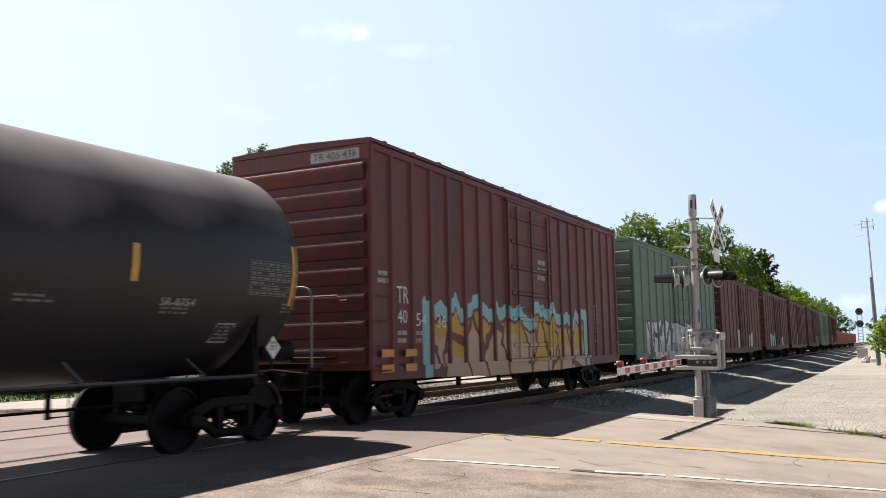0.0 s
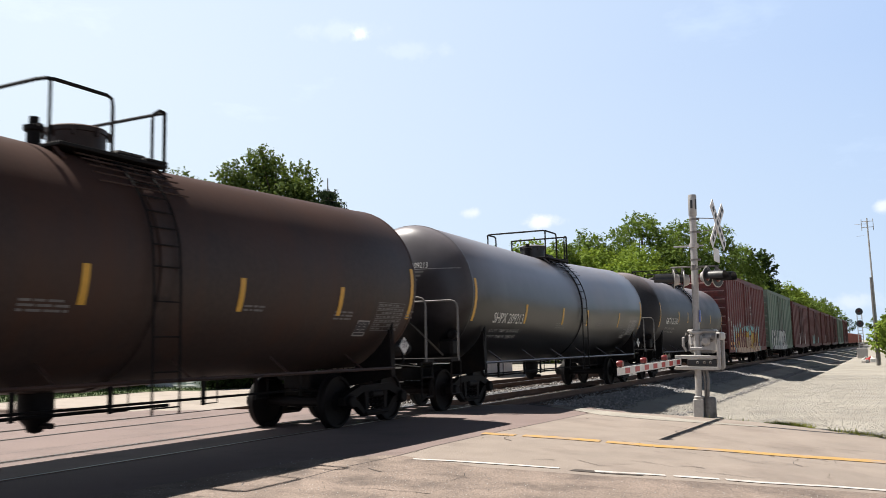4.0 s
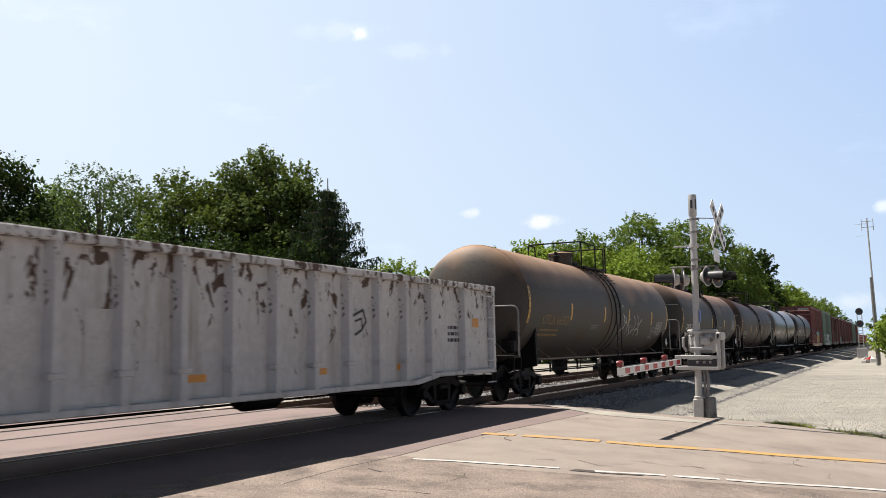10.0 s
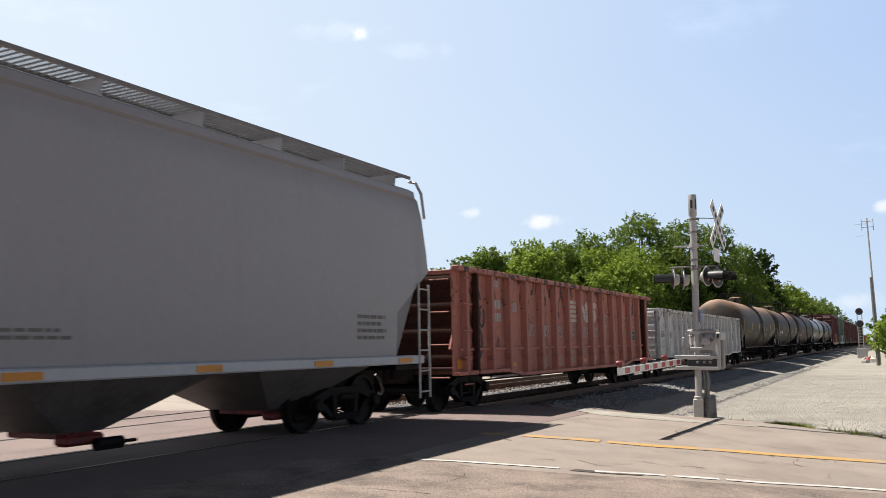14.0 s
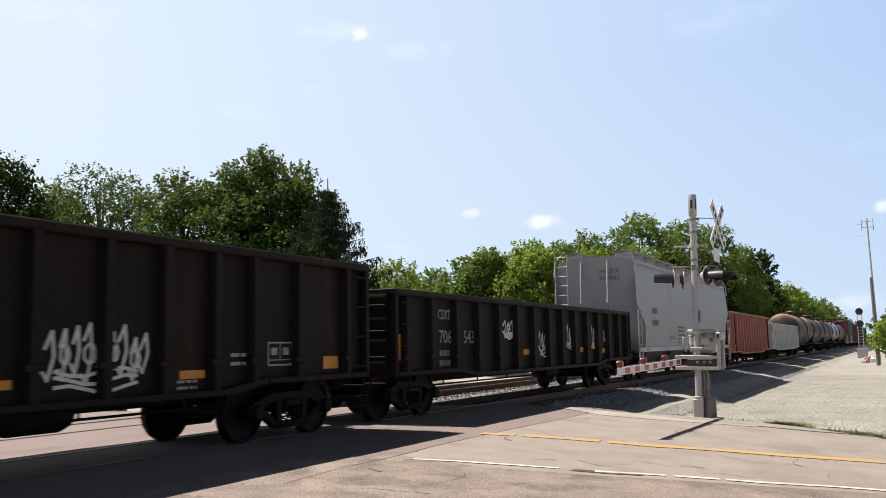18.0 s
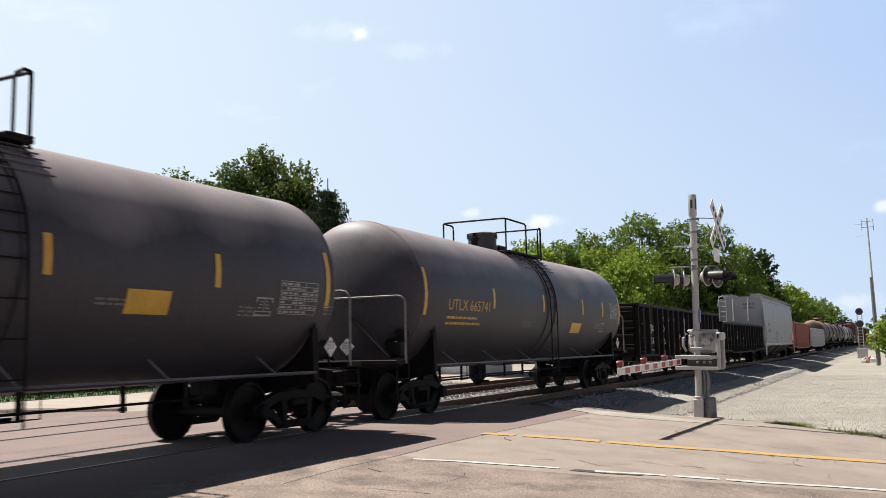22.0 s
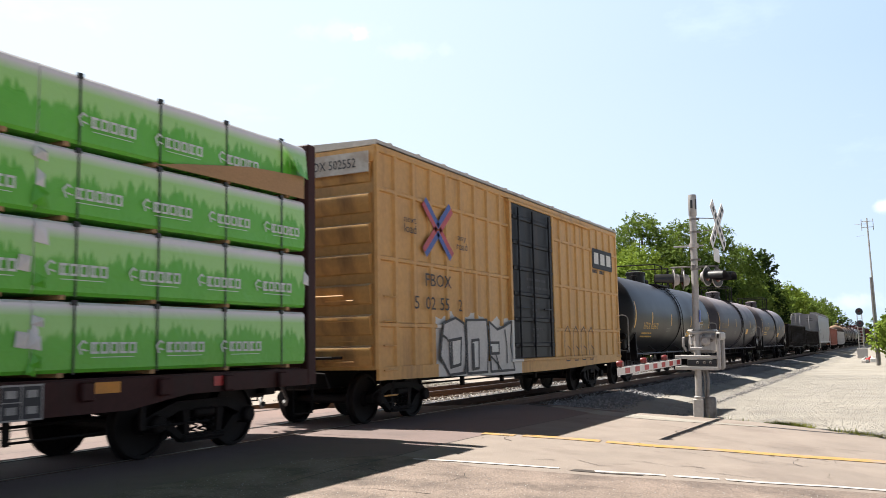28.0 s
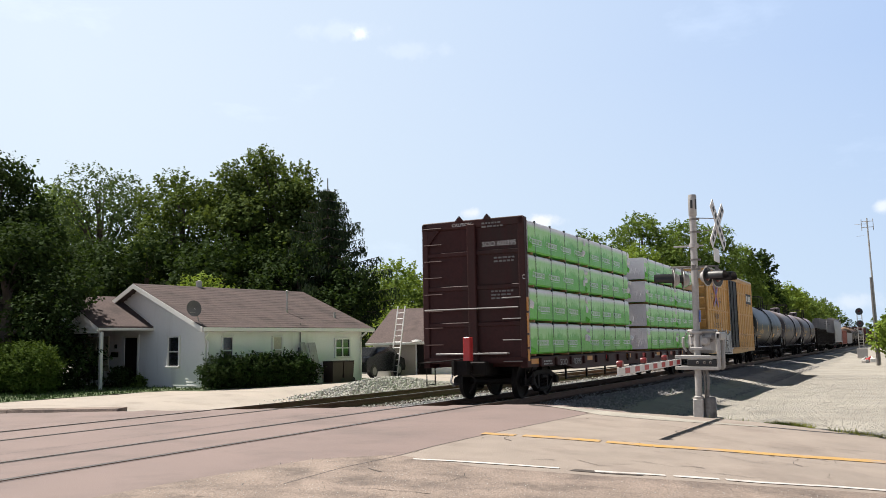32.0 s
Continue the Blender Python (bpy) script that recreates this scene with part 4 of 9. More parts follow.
    for y in np.linspace(pa + .25, pb, 4):
        for q in (-1, 1):
            part("platform_bracket", Geo().rod([(q * .75, y, pz + .01), (q * .95, y, cz + math.sqrt(R * R - .9))], .025), mat, car)
    # step grid lying on the shell below the platform
    for i in range(5):
        q = 1.02 - .09 * i
        part("step_bar", Geo().rod([((R + .04) * math.cos(q), pa + .5, cz + (R + .04) * math.sin(q)), ((R + .04) * math.cos(q), pb + .1, cz + (R + .04) * math.sin(q))], .012), mat, car)
    g = Geo()
    dh = 4.42 - top
    g.lathe([(.38, -.1), (.38, dh - .12), (.40, dh - .11), (.40, dh - .05), (.37, dh - .03), (.2, dh), (.01, dh + .01)], "z", 24, (0, dome, top))
    dm = part("manway_dome", g, mat, car, "round bolted manway dome")
    for a in range(8):
        part("dome_bolt", Geo().rod([(.41 * math.cos(a * .785), dome + .41 * math.sin(a * .785), top + dh - .18), (.41 * math.cos(a * .785), dome + .41 * math.sin(a * .785), top + dh - .06)], .024), mat, dm)
    g = Geo()
    y, h = dome - .75, .26
    g.lathe([(.09, -.05), (.09, h - .1), (.13, h - .1), (.13, h - .04), (.06, h - .02), (.06, h + .08), (.01, h + .09)], "z", 12, (.12, y, top))
    g.rod([(-.02, y, top + .2), (.26, y, top + .2)], .045)
    part("safety_valve", g, M["steel_dark"], car)
    g = Geo()
    g.bbox(-.25, .3, dome + .45, dome + 1.0, top - .02, top + .14, .04)
    part("valve_housing", g, M["steel_dark"], car)
    rz = 4.66
    for q in (-1, 1):
        x = q * .9
        o = po if q > 0 else pa + .65
        part("platform_railing", Geo().rod([(0, pa, rz), (x * .8, pa, rz), (x * .96, pa + .03, rz), (x, pa + .12, rz), (x, o - .1, rz), (x, o - .02, rz - .03), (x, o, rz - .12), (x, o, pz)], .024, 7), M["steel_dark"], car, "black pipe railing")
        part("railing_post", Geo().rod([(x, pa + .06, pz), (x, pa + .06, rz)], .022), M["steel_dark"], car)
        part("railing_post", Geo().rod([(x, pb, pz - .05), (x, pb, rz)], .026), M["steel_dark"], car)
    part("platform_railing", Geo().rod([(-.9, pb, rz), (.9, pb, rz)], .024, 7), M["steel_dark"], car, "black pipe railing")
    part("platform_railing", Geo().rod([(.9, pb, rz), (.9, pb - .1, rz + .01), (.9, pb - .2, rz - .06), (.9, pb - .22, rz - .15), (.9, pb - .22, pz)], .022, 7), M["steel_dark"], car, "black pipe railing")
    # markings
    for (y, wd, z0, z1) in stripes:
        g = Geo()
        rect(g, y - wd / 2, y + wd / 2, z0, z1, X, .006, 6)
        part("reflector_stripe", g, M["yellow_mark"], car, "yellow reflective stripe")
    if code:
        g = Geo()
        writing(g, code, code_y[0], code_y[1], code_z[0], code_z[1] - code_z[0], X)
        part("lettering", g, code_mat, car, "stencilled car letters")
        pale = code_mat if code_mat is not M["white_paint"] else M["dull_white"]
        if data:
            for row, line in enumerate(data):
                g = Geo()
                writing(g, line, code_y[0] + .02, code_y[0] + (1.72 if row == 0 else 1.66), code_z[0] - .21 - .14 * row, .075, X)
                part("data_line", g, pale, car, "small stencilled weight line")
        else:
            g = Geo()
            bars(g, code_y[0], code_y[0] + (code_y[1] - code_y[0]) * .85, code_z[0] - .18, 2, .12, .05, X, rng)
            part("stencil", g, pale, car, "small stencilled data lines")
    for y, wd, z, rows in ((trucks - 1.9, .6, 1.98, 3), (-trucks + 4.6, .7, 1.95, 3), (2.0, .5, 2.0, 2), (half - .2, .3, 2.05, 3)):
        g = Geo()
        bars(g, y, y + wd, z, rows, .055, .028, X, rng)
        part("stencil", g, M["pale_grey"], car, "small stencilled data lines")
    # ruled data table, and the framed test-date block
    if head_text:
        txt, x0, x1, z0 = head_text
        on_head = lambda x, z: -half - hd * math.sqrt(max(0.0, 1 - (x * x + (z - axis(half)) ** 2) / (R * R))) - .008
        g = Geo()
        v, f = letters(txt)
        g.add([(x0 + a * (x1 - x0), on_head(x0 + a * (x1 - x0), z0 + b * .13), z0 + b * .13) for a, b in v], f)
        part("lettering", g, code_mat, car, "stencilled car letters on the tank head")
        g = Geo()
        for k in range(4):
            a, z = x0 + .14, z0 - .10 - .085 * k
            w = .5 - .07 * k
            g.add([(a, on_head(a, z), z), (a + w, on_head(a + w, z), z), (a + w, on_head(a + w, z + .04), z + .04), (a, on_head(a, z + .04), z + .04)], [(0, 1, 2, 3)])
        part("stencil", g, M["pale_grey"], car, "small stencilled data lines")
        g = Geo()
        xs = np.linspace(-1.36, 1.36, 25)
        for a, b in zip(xs, xs[1:]):
            z = z0 - .03
            g.add([(a, on_head(a, z), z), (b, on_head(b, z), z), (b, on_head(b, z + .014), z + .014), (a, on_head(a, z + .014), z + .014)], [(0, 1, 2, 3)])
        part("head_line", g, M["dull_white"], car, "thin white line across the tank head")
    ty, tz = table
    g = Geo()
    for k in range(8):
        rect(g, ty, ty + .95, tz + .07 * k, tz + .07 * k + .010, X, .006)
        if k < 7:
            y = ty + .03
            while y < ty + .88:
                wd = rng.uniform(.05, .16)
                if rng.random() < .8:
                    rect(g, y, min(y + wd, ty + .93), tz + .07 * k + .022, tz + .07 * k + .052, X, .006)
                y += wd + .035
    for y in (ty, ty + .42, ty + .62, ty + .94):
        rect(g, y, y + .010, tz, tz + .50, X, .0065, 3)
    part("data_table", g, small, car, "ruled table of stencilled data")["kind"] = "stuff"
    by, bz = box_at
    g = Geo()
    rect(g, by, by + .38, bz, bz + .27, X, .006, 3)
    blk = part("test_date_block", g, M["black_paint"], car, "black framed test-date block")
    g = Geo()
    for a, b, c, d in ((0, .38, 0, .022), (0, .38, .248, .27), (0, .022, .022, .248), (.358, .38, .022, .248), (.016, .364, .06, .072), (.184, .198, .072, .254)):
        rect(g, by + a, by + b, bz + c, bz + d, X, .009)
    for k in range(3):
        rect(g, by + .06 + .02 * k, by + .13, bz + .11 + .045 * k, bz + .125 + .045 * k, X, .009)
        rect(g, by + .23, by + .31 - .015 * k, bz + .11 + .045 * k, bz + .125 + .045 * k, X, .009)
    part("block_print", g, small if small is not M["pale_grey"] else M["dull_white"], blk)
    if placard:
        g = Geo()
        rect(g, placard[0], placard[1], placard[2], placard[3], X, .008, 3)
        pl = part("placard", g, M["yellow_mark"], car, "yellow warning panel")
        g = Geo()
        bars(g, placard[0] + .08, placard[1] - .06, placard[3] - .12, 2, .1, .03, X, rng)
        part("panel_print", g, M["black_paint"], pl)
    if un:
        d = .165
        for back in (False, True):
            def at(u, v, o):
                return (.2 + u, -half - .70 - o, 1.42 + v) if back else (1.50 + o, trucks + .28 + u, 1.42 + v)
            g = Geo()
            rim = ((0, -d), (d, 0), (0, d), (-d, 0))
            g.add([at(u, v, .02) for u, v in rim] + [at(u, v, 0) for u, v in rim], [(0, 1, 2, 3), (7, 6, 5, 4), (0, 4, 5, 1), (1, 5, 6, 2), (2, 6, 7, 3), (3, 7, 4, 0)])
            pl = part("hazard_placard", g, M["white_paint"], car, "white diamond hazard placard")
            g = Geo()
            v, f = letters(un)
            g.add([at(-.09 + a * .18, -.03 + b * .07, .024) for a, b in v], f)
            for k in range(3):
                u = -.07 + .055 * k
                g.add([at(u, .055, .024), at(u + .025, .055, .024), at(u + .025, .10, .024), at(u, .10, .024)], [(0, 1, 2, 3)])
            part("placard_print", g, M["black_paint"], pl)
            part("placard_holder", Geo().rod([at(0, -.32, -.02), at(0, .08, -.02)], .02), M["steel_dark"], car)
    for s in (-1, 1):
        bogie(car, s * trucks, spin)
    ends(car, half + 1.38)
    if tank_extra:
        tank_extra(car, X, rng)
    return car


def stripe_set(ys, zs, wd=.11):
    return [(y, wd, z0, z1) for y, (z0, z1) in zip(ys, zs)]


Z1 = [(2.02, 2.96)] + [(2.24, 2.70)] * 4 + [(2.04, 2.95)]
Z2 = [(1.95, 2.88)] + [(2.08, 2.55)] * 4 + [(1.95, 2.87)]
Z3 = [(1.94, 2.88)] + [(1.93, 2.40)] * 4 + [(1.92, 2.87)]


def charcoal_marks(car, X, rng):
    g = Geo()
    for a, b, c, d in ((0, .24, 0, .012), (0, .24, .25, .262), (0, .012, 0, .262), (.228, .24, 0, .262)):
        rect(g, -3.37 + a, -3.37 + b, 2.14 + c, 2.14 + d, X, .007)
    writing(g, "C", -3.29, -3.20, 2.2, .12, X)
    part("class_mark", g, M["pale_grey"], car, "small boxed class letter")
    g = Geo()
    writing(g, "SR-8754", 4.07, 4.68, 1.97, .10, X)
    part("data_line", g, M["dull_white"], car, "chalked white letters")


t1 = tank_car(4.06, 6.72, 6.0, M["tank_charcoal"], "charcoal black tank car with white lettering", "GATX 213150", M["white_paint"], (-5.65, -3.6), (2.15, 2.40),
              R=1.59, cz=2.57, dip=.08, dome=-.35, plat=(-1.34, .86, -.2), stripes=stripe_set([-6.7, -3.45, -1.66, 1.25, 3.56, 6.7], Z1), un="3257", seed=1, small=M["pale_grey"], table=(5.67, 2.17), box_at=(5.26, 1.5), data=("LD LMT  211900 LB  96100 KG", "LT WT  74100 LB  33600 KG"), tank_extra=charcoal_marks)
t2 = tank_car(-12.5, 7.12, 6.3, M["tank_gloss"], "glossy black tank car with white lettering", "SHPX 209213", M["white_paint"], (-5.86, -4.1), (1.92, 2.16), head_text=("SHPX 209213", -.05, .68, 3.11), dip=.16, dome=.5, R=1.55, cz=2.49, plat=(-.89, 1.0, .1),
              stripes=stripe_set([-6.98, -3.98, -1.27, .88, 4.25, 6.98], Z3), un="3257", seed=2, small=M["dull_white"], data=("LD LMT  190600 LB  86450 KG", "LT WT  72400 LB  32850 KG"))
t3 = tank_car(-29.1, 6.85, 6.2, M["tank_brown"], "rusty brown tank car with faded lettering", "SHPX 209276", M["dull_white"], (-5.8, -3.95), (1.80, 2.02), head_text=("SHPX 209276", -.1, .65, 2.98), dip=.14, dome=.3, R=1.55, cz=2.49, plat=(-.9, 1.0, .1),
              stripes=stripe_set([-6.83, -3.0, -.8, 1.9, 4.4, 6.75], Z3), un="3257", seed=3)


def faded_panel(car, X, rng):
    g = Geo()
    rect(g, 1.98, 2.70, 1.70, 1.98, X, .007, 3)
    pn = part("faded_panel", g, M["orange_faded"], car, "faded orange panel")
    g = Geo()
    bars(g, 2.03, 2.65, 1.88, 2, .1, .035, X, rng)
    part("panel_print", g, M["yellow_faded"], pn)
    g = Geo()
    bars(g, 1.86, 2.78, 2.13, 2, .09, .05, X, rng)
    part("stencil", g, M["pale_grey"], car, "small stencilled data lines")
    g = Geo()
    for y0 in (1.08, 3.3):
        rect(g, y0, y0 + .36, 1.64, 1.80, X, .006, 2)
    part("cover_patch", g, M["black_paint"], car, "dark painted-over patches")


def white_tag(car, X, rng):
    g = Geo()
    scribble(g, 2.2, 2.0, 2.6, .7, X, rng, 6, .05)
    stroke(g, [(1.05, 2.65), (1.2, 2.3), (1.1, 1.6), (1.45, 2.1), (1.5, 1.5)], .12, X)
    part("graffiti", g, M["dull_white"], car, "faded white sprayed tag")["kind"] = "stuff"


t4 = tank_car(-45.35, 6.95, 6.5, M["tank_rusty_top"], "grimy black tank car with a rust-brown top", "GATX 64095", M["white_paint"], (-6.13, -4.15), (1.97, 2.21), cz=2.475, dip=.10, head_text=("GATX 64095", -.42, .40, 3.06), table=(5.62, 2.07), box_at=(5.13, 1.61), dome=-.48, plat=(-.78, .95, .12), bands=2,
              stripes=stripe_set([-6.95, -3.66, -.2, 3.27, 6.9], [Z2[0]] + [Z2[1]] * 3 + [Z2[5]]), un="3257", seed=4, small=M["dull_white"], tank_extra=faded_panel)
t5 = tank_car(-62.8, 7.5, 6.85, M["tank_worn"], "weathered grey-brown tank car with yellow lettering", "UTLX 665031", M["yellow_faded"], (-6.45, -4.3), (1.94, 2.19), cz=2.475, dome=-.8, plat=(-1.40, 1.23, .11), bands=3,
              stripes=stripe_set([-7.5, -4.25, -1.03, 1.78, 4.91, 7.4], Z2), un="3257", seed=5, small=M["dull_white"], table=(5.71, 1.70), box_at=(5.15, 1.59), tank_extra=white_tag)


def upper_panel(car, X, rng):
    g = Geo()
    rect(g, 4.42, 5.42, 2.20, 2.40, X, .006, 2)
    pn = part("worn_panel", g, M["dull_white"], car, "worn pale and orange panel")
    g = Geo()
    rect(g, 4.47, 5.36, 2.235, 2.365, X, .009, 2)
    part("panel_print", g, M["yellow_faded"], pn)
    g = Geo()
    bars(g, 5.5, 5.95, 2.12, 2, .07, .035, X, rng)
    part("stencil", g, M["yellow_faded"], car, "faded yellow data lines")


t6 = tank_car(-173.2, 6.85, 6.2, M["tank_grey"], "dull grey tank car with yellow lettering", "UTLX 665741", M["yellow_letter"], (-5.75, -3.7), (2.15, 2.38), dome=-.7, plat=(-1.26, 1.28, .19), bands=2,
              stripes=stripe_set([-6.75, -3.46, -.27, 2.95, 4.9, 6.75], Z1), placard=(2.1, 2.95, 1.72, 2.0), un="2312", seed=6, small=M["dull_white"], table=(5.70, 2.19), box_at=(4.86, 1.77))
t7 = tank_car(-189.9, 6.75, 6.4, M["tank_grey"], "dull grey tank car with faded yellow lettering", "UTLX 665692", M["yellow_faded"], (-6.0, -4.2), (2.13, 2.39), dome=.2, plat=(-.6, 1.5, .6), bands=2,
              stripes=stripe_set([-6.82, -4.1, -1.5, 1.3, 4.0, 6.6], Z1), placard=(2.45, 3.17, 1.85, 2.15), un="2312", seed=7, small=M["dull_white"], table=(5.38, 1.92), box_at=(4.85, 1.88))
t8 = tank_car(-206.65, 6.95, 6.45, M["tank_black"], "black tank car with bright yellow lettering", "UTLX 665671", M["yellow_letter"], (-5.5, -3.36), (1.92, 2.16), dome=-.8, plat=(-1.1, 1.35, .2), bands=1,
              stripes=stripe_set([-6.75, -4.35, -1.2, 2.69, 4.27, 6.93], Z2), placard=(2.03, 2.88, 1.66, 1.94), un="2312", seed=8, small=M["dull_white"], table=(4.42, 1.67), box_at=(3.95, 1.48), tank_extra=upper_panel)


# ---- boxcars ----
def sprayed(src, name, y0, y1, z1, amp, freq, layers, cell=None):
    """A copy of a paint with a sprayed panel on it, from y0 to y1 and up to about z1, its upper edge ragged.
    layers: (how far inside the edge it starts, colour); cell: letter-like cells (scale, outline colour, lower colour, split height)."""
    m = src.copy()
    m.name = name
    n, l = m.node_tree.nodes, m.node_tree.links
    b = n["Principled BSDF"]
    old = b.inputs["Base Color"].links[0].from_socket

    def math_(op, x, y=None, z=None):
        q = n.new("ShaderNodeMath")
        q.operation = op
        for i, val in enumerate((x, y, z)):
            if val is None:
                continue
            if isinstance(val, (int, float)):
                q.inputs[i].default_value = val
            else:
                l.new(val, q.inputs[i])
        return q.outputs[0]
    tc = n.new("ShaderNodeTexCoord")
    sp = n.new("ShaderNodeSeparateXYZ")
    l.new(tc.outputs["Object"], sp.inputs[0])
    X, Y, Z = sp.outputs
    nz = n.new("ShaderNodeTexNoise")
    nz.noise_dimensions = "1D"
    nz.inputs["Scale"].default_value = freq
    nz.inputs["Detail"].default_value = 3
    l.new(Y, nz.inputs["W"])
    edge = math_("MULTIPLY_ADD", nz.outputs["Fac"], 2 * amp, z1 - amp)
    inside = math_("SUBTRACT", edge, Z)
    inside = math_("MINIMUM", inside, math_("SUBTRACT", Y, y0))
    inside = math_("MINIMUM", inside, math_("SUBTRACT", y1, Y))
    side = math_("GREATER_THAN", X, 1.0)
    col = old
    cur = None
    for depth, colour in layers:
        fac = math_("MULTIPLY", math_("GREATER_THAN", inside, depth), side)
        mx = n.new("ShaderNodeMixRGB")
        mx.inputs["Color2"].default_value = (*colour, 1)
        l.new(fac, mx.inputs["Fac"])
        l.new(col, mx.inputs["Color1"])
        col = mx.outputs["Color"]
        last = fac
    if cell:
        scale, outline, lower, split = cell
        cb = n.new("ShaderNodeCombineXYZ")
        wob = n.new("ShaderNodeTexNoise")
        wob.inputs["Scale"].default_value = 1.6
        l.new(tc.outputs["Object"], wob.inputs["Vector"])
        l.new(math_("MULTIPLY_ADD", wob.outputs["Fac"], 0.9, Y), cb.inputs[0])
        l.new(math_("MULTIPLY_ADD", Y, 0.25, math_("MULTIPLY", Z, 0.62)), cb.inputs[1])
        vo = n.new("ShaderNodeTexVoronoi")
        vo.voronoi_dimensions = "2D"
        vo.feature = "DISTANCE_TO_EDGE"
        vo.inputs["Scale"].default_value = scale
        l.new(cb.outputs[0], vo.inputs["Vector"])
        v2 = n.new("ShaderNodeTexVoronoi")
        v2.voronoi_dimensions = "2D"
        v2.inputs["Scale"].default_value = scale
        l.new(cb.outputs[0], v2.inputs["Vector"])
        cs = n.new("ShaderNodeSeparateColor")
        l.new(v2.outputs["Color"], cs.inputs[0])
        low = math_("LESS_THAN", math_("MULTIPLY_ADD", cs.outputs[0], 1.3, math_("MULTIPLY_ADD", wob.outputs["Fac"], -0.8, Z)), split + 0.25)
        mx = n.new("ShaderNodeMixRGB")
        mx.inputs["Color2"].default_value = (*lower, 1)
        l.new(math_("MULTIPLY", low, last), mx.inputs["Fac"])
        l.new(col, mx.inputs["Color1"])
        col = mx.outputs["Color"]
        line = math_("LESS_THAN", vo.outputs["Distance"], 0.055)
        mx = n.new("ShaderNodeMixRGB")
        mx.inputs["Color2"].default_value = (*outline, 1)
        l.new(math_("MULTIPLY", line, last), mx.inputs["Fac"])
        l.new(col, mx.inputs["Color1"])
        col = mx.outputs["Color"]
    l.new(col, b.inputs["Base Color"])
    return m


M["box_red_sprayed"] = sprayed(M["box_red"], "oxide_red_paint_with_graffiti", -5.7, 4.5, 2.30, 0.75, 1.1, [(0.0, (0.26, 0.50, 0.50)), (0.30, (0.17, 0.035, 0.03)), (0.38, (0.50, 0.31, 0.04))], (0.92, (0.15, 0.035, 0.03), (0.52, 0.36, 0.25), 1.5))
M["box_yellow_sprayed"] = sprayed(M["box_yellow"], "yellow_paint_with_silver_graffiti", -5.35, -1.0, 2.0, 0.40, 1.0, [(0.0, (0.62, 0.60, 0.57))])

M["box_green_sprayed"] = sprayed(M["box_green"], "faded_green_paint_with_white_graffiti", -6.2, 3.2, 2.25, 0.35, 1.2, [(0.0, (0.07, 0.05, 0.09)), (0.07, (0.58, 0.58, 0.57))], (0.85, (0.08, 0.06, 0.10), (0.42, 0.43, 0.44), 1.2))


